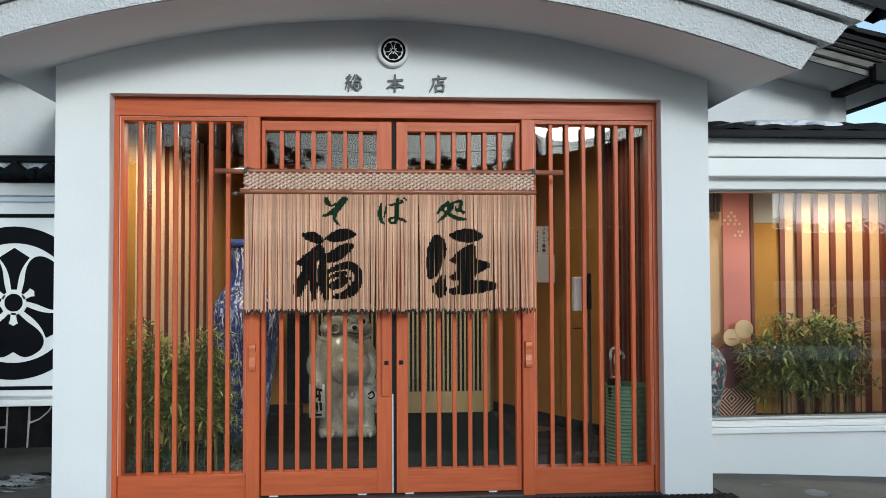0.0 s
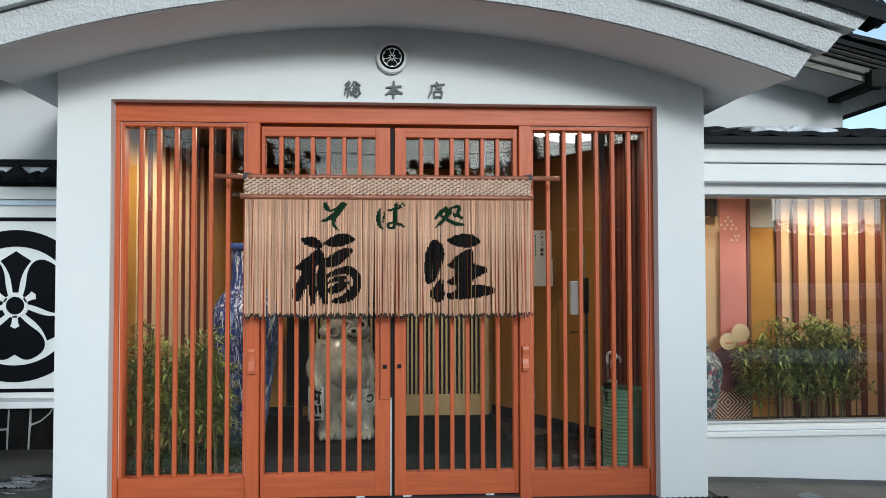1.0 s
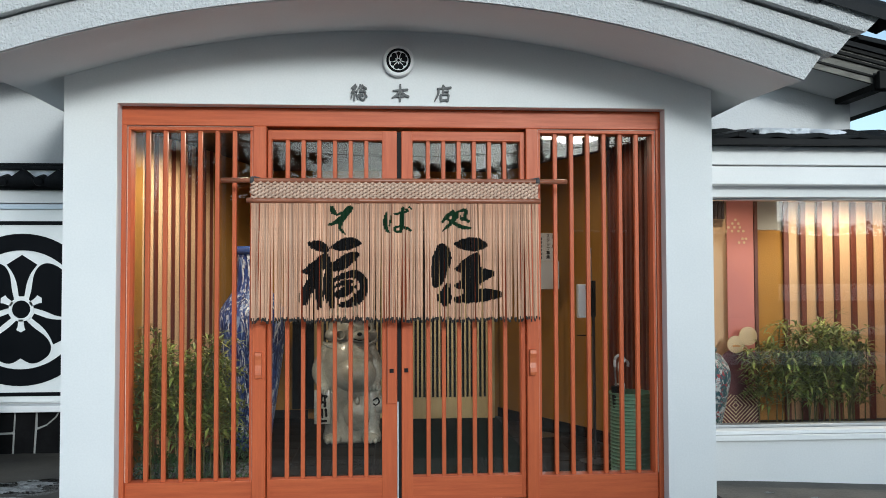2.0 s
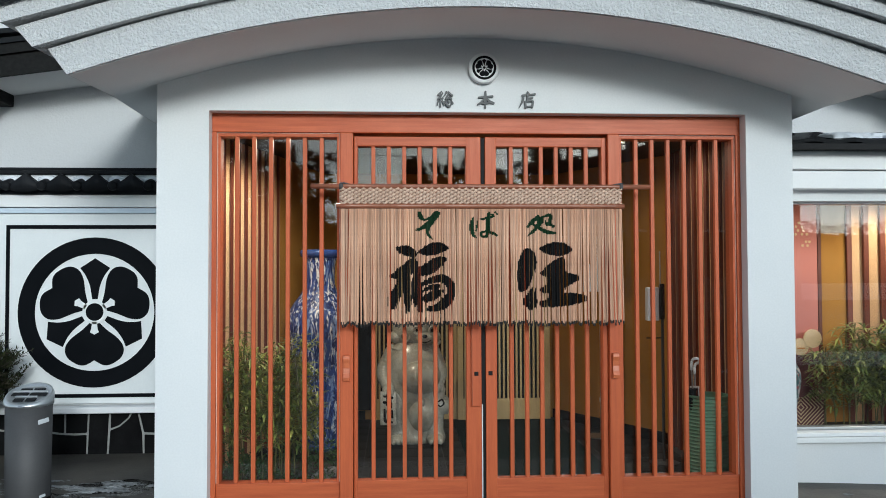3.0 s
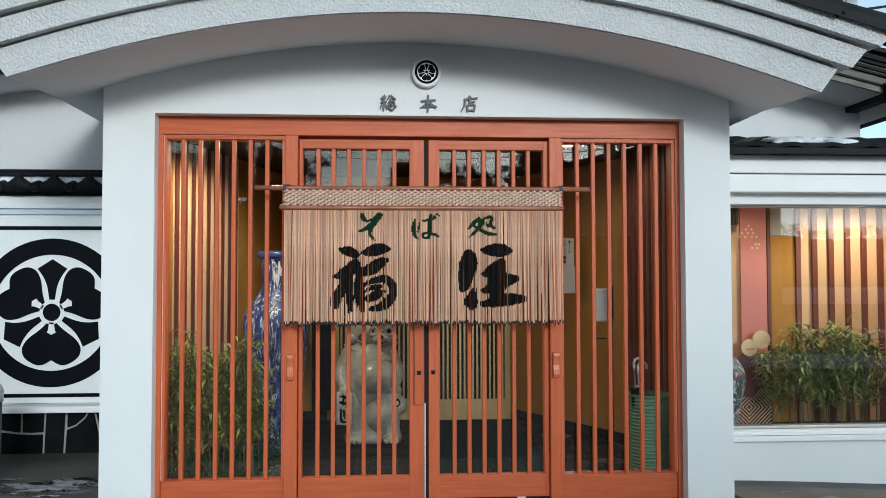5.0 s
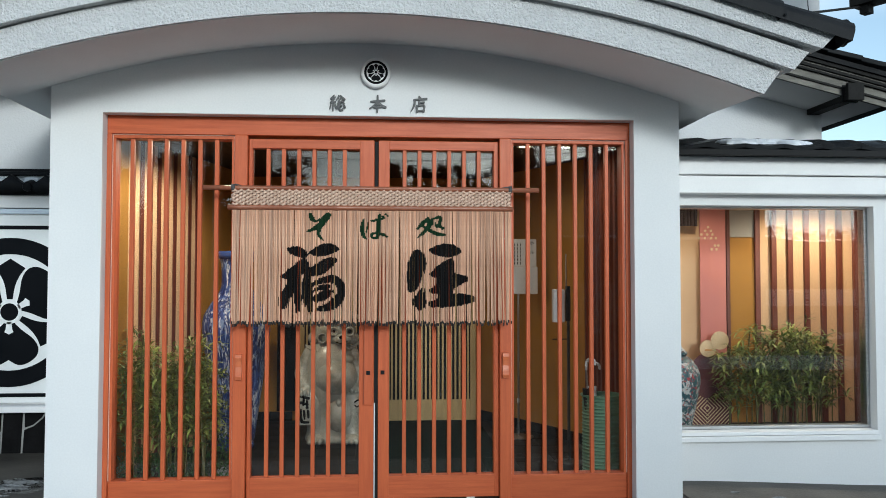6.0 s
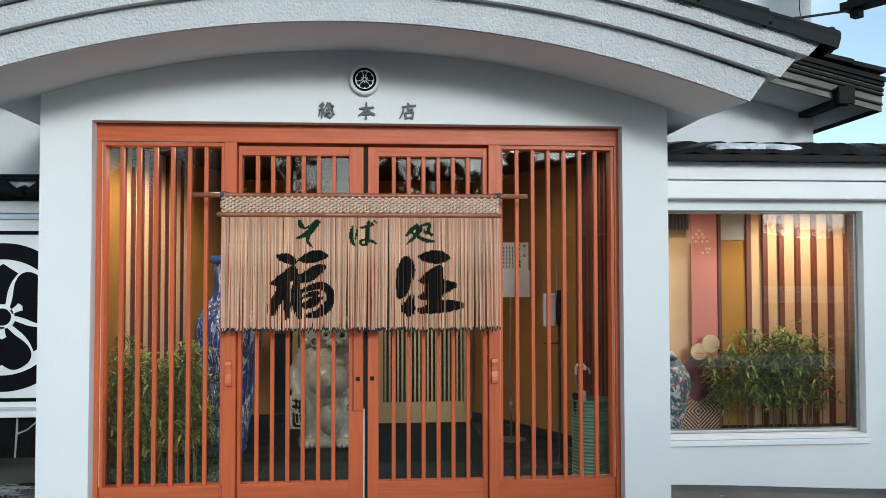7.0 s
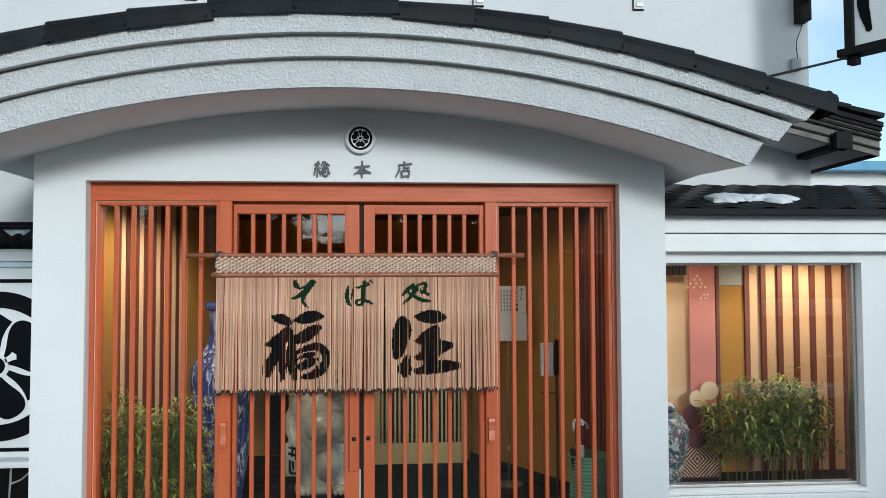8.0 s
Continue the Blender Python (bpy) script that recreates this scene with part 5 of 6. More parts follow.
# ceiling lamps
def down_lamp(x, y, z, power, label):
    t = thing("ceiling_lamp", (x, y, z), label, "ceiling lamp", group="recessed ceiling lamps")
    rb = bmesh.new()
    lathe(rb, [(0.045, -0.004), (0.06, -0.006), (0.062, 0.0), (0.045, 0.0)], x, y, z, 24, cap=False)
    part("trim_ring", rb, WHITE_TRIM, t)
    part("lens", lathe(bmesh.new(), [(0.044, -0.003), (0.044, 0.0)], x, y, z, 24), LAMP_GLOW, t, "glowing warm lens")
    la = new("lamp_light", bpy.data.lights.new("lamp_light", "SPOT"))
    la.data.energy, la.data.color, la.data.spot_size, la.data.spot_blend, la.data.shadow_soft_size = power, (1.0, 0.81, 0.60), radians(168), 0.5, 0.04
    la.location = (x, y, z - 0.02)
    return t


down_lamp(-1.10, 0.95, 2.36, 72, "small round recessed warm ceiling lamp")
down_lamp(1.12, 1.15, 2.36, 11, "small round recessed warm ceiling lamp")
down_lamp(1.34, 1.05, 2.36, 6, "small round recessed warm ceiling lamp")
down_lamp(3.5, 1.15, 2.0, 42, "small round recessed warm ceiling lamp")
down_lamp(2.5, 1.15, 2.0, 8, "small round recessed warm ceiling lamp")

# blue and white floor vase
vase = thing("floor_vase", (-1.12, 1.85, 0.0), "tall blue and white porcelain floor vase with a narrow neck", "vase")
body = [(0.135, 0.06), (0.150, 0.075), (0.163, 0.16), (0.196, 0.40), (0.236, 0.70), (0.264, 0.90), (0.270, 0.98), (0.256, 1.07), (0.205, 1.16), (0.148, 1.24), (0.122, 1.31), (0.120, 1.40), (0.126, 1.48), (0.135, 1.52)]
part("body", lathe(bmesh.new(), [tuple(p) for p in smooth_line(body, 3)], -1.12, 1.85, 0, 40), VASE_GLAZE, vase, smooth=True)
part("lip", lathe(bmesh.new(), [(0.128, 1.518), (0.158, 1.535), (0.162, 1.56), (0.158, 1.585), (0.120, 1.586), (0.105, 1.50)], -1.12, 1.85, 0, 40, cap=False), VASE_BLUE, vase, "cobalt blue lip", True)
part("foot", lathe(bmesh.new(), [(0.148, 0.0042), (0.152, 0.03), (0.140, 0.062)], -1.12, 1.85, 0, 40), VASE_BLUE, vase, "cobalt blue foot", True)

# pottery statue
st = bmesh.new()
sx, sy = -0.37, 2.10
trunk = [(0.175, 0.0), (0.185, 0.03), (0.165, 0.14), (0.170, 0.26), (0.195, 0.36), (0.222, 0.48), (0.228, 0.60), (0.215, 0.70), (0.185, 0.77), (0.15, 0.82)]
lathe(st, [tuple(p) for p in smooth_line(trunk, 3)], sx, sy, 0, 36)
blob(st, (sx + 0.045, sy - 0.130, 0.550), (0.182, 0.165, 0.155), 36, 24)
blob(st, (sx + 0.035, sy - 0.095, 0.685), (0.165, 0.115, 0.075), 28, 16)
blob(st, (sx + 0.070, sy - 0.140, 0.245), (0.115, 0.085, 0.150), 24, 16)
blob(st, (sx + 0.075, sy - 0.205, 0.345), (0.022, 0.022, 0.035), 12, 8)
for s in (-1, 1):
    hip = sx + 0.03 + s * 0.150
    lathe(st, [tuple(p) for p in smooth_line([(0.078, 0.0), (0.088, 0.05), (0.072, 0.11), (0.078, 0.22), (0.092, 0.33), (0.080, 0.42)], 3)], hip, sy - 0.085, 0, 20)
    blob(st, (hip, sy - 0.150, 0.042), (0.075, 0.100, 0.042), 16, 10)
    for k in (-1, 0, 1):
        blob(st, (hip + 0.040 * k, sy - 0.235, 0.032), (0.020, 0.028, 0.024), 10, 7)
# the arms hang down to the tally board and the bottle
for hand, elbow, top in (((-0.200, -0.150, 0.455), (-0.235, -0.060, 0.575), (-0.165, -0.02, 0.735)), ((0.205, -0.110, 0.475), (0.220, -0.045, 0.585), (0.160, -0.02, 0.735))):
    arm = smooth_line([(*top, 0.070), (*elbow, 0.066), (*hand, 0.050)], 6)
    for p in arm:
        blob(st, (sx + p[0], sy + p[1], p[2]), (p[3], p[3] * 1.05, p[3]), 16, 10)
    blob(st, (sx + hand[0], sy + hand[1] - 0.015, hand[2] - 0.015), (0.055, 0.055, 0.048), 14, 9)
    for k in (-1, 0, 1):
        blob(st, (sx + hand[0] + 0.028 * k, sy + hand[1] - 0.060, hand[2] - 0.030), (0.015, 0.020, 0.028), 8, 6)
# head turned a little aside, with cheek rings, muzzle and ears
hx, hy, hz = sx + 0.02, sy - 0.02, 0.915
blob(st, (hx, hy, hz), (0.190, 0.165, 0.150), 30, 20)
for s in (-1, 1):
    blob(st, (hx + s * 0.155, hy - 0.03, hz - 0.050), (0.060, 0.075, 0.055), 14, 10)
    blob(st, (hx + s * 0.135, hy + 0.03, hz + 0.115), (0.045, 0.030, 0.060), 12, 8)
    ring_plate(st, hx + 0.075 + s * 0.066, hz + 0.010, 0.026, 0.040, hy - 0.172, hy - 0.145, 20)
ring_plate(st, hx - 0.085, hz - 0.045, 0.030, 0.044, hy - 0.155, hy - 0.120, 22)
blob(st, (hx + 0.075, hy - 0.135, hz - 0.055), (0.080, 0.070, 0.050), 18, 12)
# corded necklace across the chest
for k in range(21):
    g = k / 20
    a = math.pi * (1.06 + 0.88 * g)
    blob(st, (sx + 0.01 + 0.215 * math.cos(a), sy + 0.02 + 0.195 * math.sin(a), 0.795 + 0.030 * g - 0.055 * math.sin(math.pi * g)), (0.020, 0.013, 0.011), 8, 6, Euler((0, 0.5, 0)))
# straw hat on the head
lathe(st, [(0.0001, 0.10), (0.10, 0.075), (0.20, 0.025), (0.245, 0.0), (0.240, -0.012), (0.18, 0.0)], hx, hy + 0.04, 1.035, 30, cap=False)
# bottle on its cord, and the tally board
lathe(st, [tuple(p) for p in smooth_line([(0.055, 0.0), (0.080, 0.05), (0.072, 0.11), (0.030, 0.155), (0.034, 0.20), (0.026, 0.215)], 3)], sx + 0.235, sy - 0.09, 0.235, 20)
lathe(st, [(0.016, 0.0), (0.012, 0.05)], sx + 0.235, sy - 0.09, 0.445, 10)
box(st, sx - 0.268, sx - 0.138, sy - 0.215, sy - 0.175, 0.165, 0.435, bevel=0.006)
before = set(st.faces)
for i, nodes in enumerate(([(-0.225, 0.40, 0.010), (-0.17, 0.385, 0.016)], [(-0.20, 0.41, 0.014), (-0.205, 0.33, 0.012)], [(-0.225, 0.35, 0.014), (-0.175, 0.335, 0.012)],
                           [(-0.18, 0.37, 0.010), (-0.178, 0.31, 0.016)], [(-0.222, 0.29, 0.012), (-0.215, 0.20, 0.016), (-0.17, 0.19, 0.012)], [(-0.20, 0.28, 0.014), (-0.195, 0.22, 0.010)], [(-0.172, 0.28, 0.014), (-0.168, 0.23, 0.012)])):
    brush(st, [(sx + 1.15 * a + 0.023, b, 1.5 * w) for a, b, w in nodes], sy - 0.218, 0.002, 0.15, i)
brush(st, [(sx + 0.205, 0.345, 0.012), (sx + 0.235, 0.36, 0.012), (sx + 0.25, 0.33, 0.012), (sx + 0.225, 0.305, 0.010), (sx + 0.205, 0.315, 0.01)], sy - 0.175, 0.014, 0.1, 9)
for s in (-1, 1):
    blob(st, (hx + 0.075 + s * 0.066, hy - 0.152, hz + 0.010), (0.017, 0.016, 0.017), 12, 8)
blob(st, (hx + 0.075, hy - 0.205, hz - 0.035), (0.022, 0.014, 0.015), 10, 8)
brush(st, [(hx + 0.03, hz - 0.075, 0.008), (hx + 0.075, hz - 0.085, 0.012), (hx + 0.12, hz - 0.072, 0.008)], hy - 0.192, 0.010, 0.1, 12)
for f in st.faces:
    f.material_index = 0 if f in before else 1
bmesh.ops.translate(st, vec=(0, 0, 0.005), verts=st.verts)
statue = link("animal_statue", st, [CERAMIC, INK_BLACK], True)
tagged(statue, "grey-white glazed pottery animal statue with bottle and tally board", "statue")

# ---- plants ----
def leaf_blade(bm, p, d, length, width, droop, rng):
    """One narrow folded leaf from p along d."""
    d = Vector(d).normalized()
    side = d.cross(Vector((0, 0, 1)))
    side = (side if side.length > 0.05 else Vector((1, 0, 0))).normalized()
    mid = p + d * length * 0.45 + Vector((0, 0, 0.1 * length))
    tip = p + d * length + Vector((0, 0, -droop * length))
    v = [bm.verts.new(q) for q in (p, mid + side * width / 2, tip, mid - side * width / 2, mid - Vector((0, 0, 0.12 * width)))]
    bm.faces.new((v[0], v[1], v[4]))
    bm.faces.new((v[1], v[2], v[4]))
    bm.faces.new((v[2], v[3], v[4]))
    bm.faces.new((v[3], v[0], v[4]))


def bamboo_plant(name, x0, x1, y0, y1, z0, top, stems, leaves, label, seed):
    rng = random.Random(seed)
    t = thing(name, ((x0 + x1) / 2, (y0 + y1) / 2, z0), label, "plant")
    sb, lb = bmesh.new(), bmesh.new()
    for s in range(stems):
        bx, by = rng.uniform(x0 + 0.04, x1 - 0.04), rng.uniform(y0, y1)
        h = (top - z0) * rng.uniform(0.62, 1.0)
        lean = Vector((rng.uniform(-0.16, 0.16), rng.uniform(-0.10, 0.10), 0))
        pts = [Vector((bx, by, z0)) + Vector((0, 0, h)) * k / 5 + lean * h * (k / 5) ** 2 for k in range(6)]
        for a, b in zip(pts, pts[1:]):
            tube(sb, a, b, 0.0055, 0.0045, 6)
        for k in range(leaves):
            u = rng.uniform(0.22, 1.0) ** 0.7
            i = min(4, int(u * 5))
            p = pts[i].lerp(pts[i + 1], u * 5 - i)
            ang = rng.uniform(0, 2 * math.pi)
            twig = p + Vector((math.cos(ang), 0.6 * math.sin(ang), rng.uniform(0.0, 0.6))) * rng.uniform(0.02, 0.12)
            tube(sb, p, twig, 0.0018, 0.001, 4)
            # a spray of short leaves that spread like a star from the twig's end
            tilt = rng.uniform(-0.5, 0.5)
            count = rng.randint(5, 8)
            for q in range(count):
                b = ang + 4.6 * ((q + rng.uniform(-0.3, 0.3)) / (count - 1) - 0.5)
                leaf_blade(lb, twig, (math.cos(b), 0.6 * math.sin(b), tilt * math.cos(b - ang) + rng.uniform(-0.45, 0.6)), rng.uniform(0.058, 0.115), rng.uniform(0.015, 0.024), rng.uniform(0.0, 0.18), rng)
    part("stems", sb, STALK, t, "thin olive stalks")
    part("leaves", lb, LEAF, t, "narrow yellow-green leaves")
    return t


bamboo_plant("bamboo_plant", -1.70, -0.98, 0.36, 0.92, 0.05, 1.02, 22, 26, "bushy artificial bamboo plant in the lobby planter", 4)
bamboo_plant("bamboo_plant", 2.66, 3.50, 1.0, 1.34, 0.2, 1.03, 26, 26, "bushy artificial bamboo plant behind the show window", 9)

# planter bed with low shrubs
bed = thing("planter_bed", (-1.3, 0.9, 0), "low planter bed with dark green ground cover and black edging", "planter")
eb = bmesh.new()
for a, b in zip([(-0.86, 0.30), (-0.86, 0.85), (-0.98, 1.30), (-1.30, 1.55)], [(-0.86, 0.85), (-0.98, 1.30), (-1.30, 1.55), (-1.60, 1.58)]):
    tube(eb, (*a, 0.035), (*b, 0.035), 0.035, n=10)
part("edging", eb, BLACK, bed, "black rounded edging", True)
part("soil", boxed(-1.70, -0.90, 0.30, 1.25, 0.004, 0.03), BARK, bed)
rng = random.Random(12)
lb = bmesh.new()
for k in range(2600):
    x, y = rng.uniform(-1.68, -0.90), rng.uniform(0.32, 1.2)
    p = Vector((x, y, 0.03 + 0.24 * rng.random() * (0.6 + 0.4 * math.sin(9 * x + 5 * y))))
    a = rng.uniform(0, 6.28)
    leaf_blade(lb, p, (math.cos(a), math.sin(a), rng.uniform(0.1, 1.2)), rng.uniform(0.025, 0.05), rng.uniform(0.010, 0.018), 0.1, rng)
tagged(part("ground_cover", lb, LEAF_DARK, bed, "dark green low leaves"), kind="stuff")
rk = bmesh.new()
blob(rk, (-0.98, 0.62, 0.07), (0.11, 0.06, 0.05), 12, 8, Euler((0, -0.35, 0.3)))
tagged(link("garden_stone", rk, MORTAR), "pale grey stone lying in the planter bed", "stone")

# conifer shrub by the crest wall
def needle_shrub(name, x, y, z0, h, r, count, label, seed):
    """A bushy conifer: many short branches that end in sprigs of fine needles."""
    rng = random.Random(seed)
    t = thing(name, (x, y, z0), label, "shrub")
    wb2, nb = bmesh.new(), bmesh.new()
    tube(wb2, (x, y, z0), (x + 0.03, y, z0 + h * 0.8), 0.035, 0.012, 8)
    for k in range(count):
        u = rng.uniform(0.16, 1.0)
        ang = rng.uniform(0, 2 * math.pi)
        reach = r * (1.02 - 0.62 * u ** 1.6) * rng.uniform(0.5, 1.12)
        a = Vector((x, y, z0 + 0.80 * h * u))
        b = a + Vector((math.cos(ang) * reach, math.sin(ang) * reach, reach * rng.uniform(-0.05, 0.55)))
        tube(wb2, a, b, 0.007, 0.003, 5)
        for s in range(9):
            f = rng.uniform(0.45, 1.0)
            p = a.lerp(b, f)
            d = (b - a).normalized() + Vector((rng.uniform(-1, 1), rng.uniform(-1, 1), rng.uniform(-0.1, 0.9))) * 0.8
            d.normalize()
            q = p + d * rng.uniform(0.06, 0.13)
            tube(wb2, p, q, 0.0025, 0.0015, 4)
            for i in range(22):
                e = p.lerp(q, (i + rng.random()) / 22)
                n_ = d * 0.8 + Vector((rng.gauss(0, 1), rng.gauss(0, 1), rng.gauss(0, 1))).normalized()
                leaf_blade(nb, e, n_, rng.uniform(0.020, 0.034), 0.010, 0.0, rng)
    part("twig_mass", wb2, BARK, t)
    part("needles", nb, NEEDLE, t, "dark green needles")
    return t


needle_shrub("conifer_shrub", -3.70, 1.25, 0.29, 0.76, 0.50, 360, "dark green conifer shrub in a stone-edged bed", 5)

# ashtray bin
bx, by = -2.79, 0.45
ash = thing("ashtray_bin", (bx, by, 0.012), "dark grey metal floor ashtray with slotted silver top", "ashtray")
part("body", lathe(bmesh.new(), [(0.118, 0.0), (0.128, 0.006), (0.128, 0.02), (0.130, 0.03), (0.135, 0.57)], bx, by, 0.012, 40), BIN_BODY, ash, "dark grey metal drum", True)
tp = bmesh.new()
ringl = [[tp.verts.new((bx + r * math.cos(2 * math.pi * k / 40), by + r * math.sin(2 * math.pi * k / 40), z + tilt * (math.sin(2 * math.pi * k / 40)) * r / 0.14)) for k in range(40)]
         for r, z, tilt in ((0.135, 0.582, 0), (0.143, 0.588, 0.0), (0.144, 0.632, 0.045), (0.136, 0.650, 0.055), (0.122, 0.652, 0.052), (0.116, 0.640, 0.050))]
for a, b in zip(ringl, ringl[1:]):
    for k in range(40):
        tp.faces.new((a[k], a[(k + 1) % 40], b[(k + 1) % 40], b[k]))
tp.faces.new(ringl[-1])
top = part("top", tp, SILVER, ash, "sloped silver top", True)
slope_m = Matrix.Translation((bx, by, 0.646)) @ Matrix.Rotation(math.atan2(0.052, 0.14), 4, "X")
for k, (v0, v1) in enumerate(((-0.085, -0.050), (-0.015, 0.020), (0.050, 0.078))):
    w0 = math.sqrt(max(0.001, 0.108 ** 2 - max(abs(v0), abs(v1)) ** 2))
    for sgn in (-1, 1):
        sb = boxed(sgn * 0.006 if sgn > 0 else -w0, w0 if sgn > 0 else -0.006, v0, v1, -0.004, 0.002, bevel=0.002)
        bmesh.ops.transform(sb, matrix=slope_m, verts=sb.verts)
        part("slot", sb, BLACK, top, "dark slot")
    sb = boxed(-w0, w0, v1 + 0.004, v1 + 0.020, -0.002, 0.010, bevel=0.004)
    bmesh.ops.transform(sb, matrix=slope_m, verts=sb.verts)
    part("bar", sb, SILVER, top)
for z, out, size, words in ((0.492, 0.134, (0.078, 0.006, 0.028), "small white label"), (0.036, 0.131, (0.045, 0.006, 0.018), "tiny white sticker")):
    lb2 = bmesh.new()
    turn = radians(-30)
    bmesh.ops.create_cube(lb2, size=1.0, matrix=Matrix.LocRotScale((bx + out * math.cos(turn), by + out * math.sin(turn), z), Euler((0, -0.12, radians(90) + turn)), size))
    bmesh.ops.bevel(lb2, geom=lb2.edges[:], offset=0.011, segments=3, affect="EDGES", clamp_overlap=True)
    part("label_plate", lb2, WHITE_PLASTIC, ash, words)

# snow and wet patches on the ground
def puddle(bm, cx, cy, rx, ry, z, h, seed, n=40):
    rng = random.Random(seed)
    ph = [rng.uniform(0, 6.28) for _ in range(5)]
    prev = None
    for f, zz in ((1.0, 0.0), (0.85, 0.6), (0.5, 1.0)):
        ring = [bm.verts.new((cx + rx * f * (1 + 0.25 * math.sin(3 * a + ph[0]) + 0.15 * math.sin(7 * a + ph[1]) + 0.08 * math.sin(13 * a + ph[2])) * math.cos(a),
                              cy + ry * f * (1 + 0.25 * math.sin(2 * a + ph[3]) + 0.15 * math.sin(5 * a + ph[4])) * math.sin(a), z + h * zz)) for a in np.linspace(0, 2 * math.pi, n, endpoint=False)]
        if prev:
            for k in range(n):
                bm.faces.new((prev[k], prev[(k + 1) % n], ring[(k + 1) % n], ring[k]))
        prev = ring
    bm.faces.new(prev)
    return bm


fl_b = bmesh.new()
cell, grid = 0.0065, {}
for i in range(220):
    for j in range(95):
        x, y = -3.35 + cell * i, 0.32 + cell * j
        near = max(math.exp(-((x + 2.42) / 0.30) ** 2 - ((y - 0.62) / 0.15) ** 2), 0.85 * math.exp(-((x + 3.08) / 0.16) ** 2 - ((y - 0.55) / 0.09) ** 2))
        v = near + 0.75 * noise.fractal((x * 5, y * 15, 0.3), 0.7, 2.1, 6) - 0.42
        if v > 0:
            grid[i, j] = fl_b.verts.new((x, y, 0.0125 + min(0.012, 0.03 * v)))
for (i, j), a in grid.items():
    q = [grid.get(k) for k in ((i + 1, j), (i + 1, j + 1), (i, j + 1))]
    if all(q):
        fl_b.faces.new([a] + q)
tagged(link("ground_snow", fl_b, SLUSH, True), "thin broken remnants of snow on the wet pavement", "snow", kind="stuff")
rs = bmesh.new()
rng = random.Random(41)
for k in range(13):
    puddle(rs, -0.30 + 0.047 * k + rng.uniform(-0.02, 0.02), rng.uniform(-0.12, 0.22), rng.uniform(0.06, 0.115), rng.uniform(0.09, 0.23), -0.01, rng.uniform(0.022, 0.034), 50 + k, 26)
tagged(link("roof_snow", rs, SNOW, True), "ragged patch of melting snow on the black tiled pent roof", "snow")
bpy.data.objects["roof_snow"].matrix_basis = Matrix.Translation((2.74, 0.52, 2.305)) @ Matrix.Rotation(pitch, 4, "X")

wet = mat("wet_concrete", (0.022, 0.020, 0.018), (0.012, 0.011, 0.010), 5, 0.5, 0.16, bump=0.002, bump_scale=40, fine=0.15)
wp = bmesh.new()
puddle(wp, -2.30, 0.66, 0.30, 0.17, 0.0122, 0.0016, 31, 60)
puddle(wp, -2.62, 0.44, 0.20, 0.11, 0.0121, 0.0016, 33, 60)
tagged(link("wet_patch", wp, wet, True), "dark wet patch of meltwater on the pavement", "puddle", kind="stuff")
ws = bmesh.new()
puddle(ws, 2.52, 0.02, 0.10, 0.07, fall(2.5, 0.0) + 0.0082, 0.0012, 35, 40)
puddle(ws, 2.30, 0.20, 0.035, 0.02, fall(2.3, 0.2) + 0.0082, 0.0012, 36, 30)
tagged(link("wet_patch", ws, wet, True), "small dark damp stains on the pavement", "puddle", kind="stuff")

# black rubber mat outside the doors
om = thing("rubber_mat", (1.4, -0.45, 0), "black rubber ring mat on the ground before the doors", "mat")
part("sheet", boxed(0.80, 1.99, -0.95, -0.035, 0.0, 0.012, bevel=0.003), BLACK, om)
rg = bmesh.new()
for i in range(34):
    for j in range(4):
        ring_c = (0.82 + 0.035 * i, -0.055 - 0.035 * j)
        lathe(rg, [(0.016, 0.010), (0.017, 0.020), (0.011, 0.021), (0.010, 0.011)], ring_c[0], ring_c[1], 0, 8, cap=False)
tagged(part("rings", rg, BLACK, om), kind="stuff")

# ---- lobby small things ----
us = thing("umbrella_stand", (1.51, 0.45, 0), "ribbed pale green plastic umbrella stand", "umbrella stand")
prof = [(0.120, 0.0042)]
z = 0.01
while z < 0.575:
    prof += [(0.128, z + 0.004), (0.134, z + 0.011), (0.128, z + 0.018)]
    z += 0.0225
prof += [(0.140, 0.585), (0.142, 0.597), (0.128, 0.598), (0.12, 0.05)]
part("drum", lathe(bmesh.new(), prof, 1.51, 0.45, 0, 36), GREEN_PLASTIC, us, smooth=False)


def umbrella(x, y, lean, top, canopy, label):
    u = thing("umbrella", (x, y, 0.06), label, "umbrella", group="umbrellas in the stand")
    d = Vector((lean[0], lean[1], 1)).normalized()
    p = Vector((x, y, 0.06))
    part("canopy", tube(bmesh.new(), p, p + d * 0.58, 0.012, 0.034, 10), canopy, u, "furled canopy")
    part("shaft", tube(bmesh.new(), p + d * 0.55, p + d * top, 0.006, n=8), STEEL, u)
    hb = bmesh.new()
    q = p + d * top
    pts = [q + Vector((0.03 - 0.03 * math.cos(a), 0, 0.045 + 0.03 * math.sin(a))) for a in np.linspace(0, 3.6, 9)]
    for a, b in zip([q] + pts, pts):
        tube(hb, a, b, 0.009, n=8)
    part("handle", hb, WHITE_PLASTIC, u, "curved handle", True)


umbrella(1.44, 0.42, (-0.06, 0.0), 0.70, BLACK, "furled black umbrella with a white crook handle")
umbrella(1.47, 0.50, (-0.02, 0.04), 0.66, WHITE_PLASTIC, "furled clear umbrella with a white crook handle")

ps = thing("notice_stand", (1.235, 2.15, 0.004), "slim metal stand holding a white board", "sign stand")
part("base", lathe(bmesh.new(), [(0.13, 0.0042), (0.13, 0.012), (0.02, 0.02)], 1.235, 2.15, 0, 28), STEEL, ps)
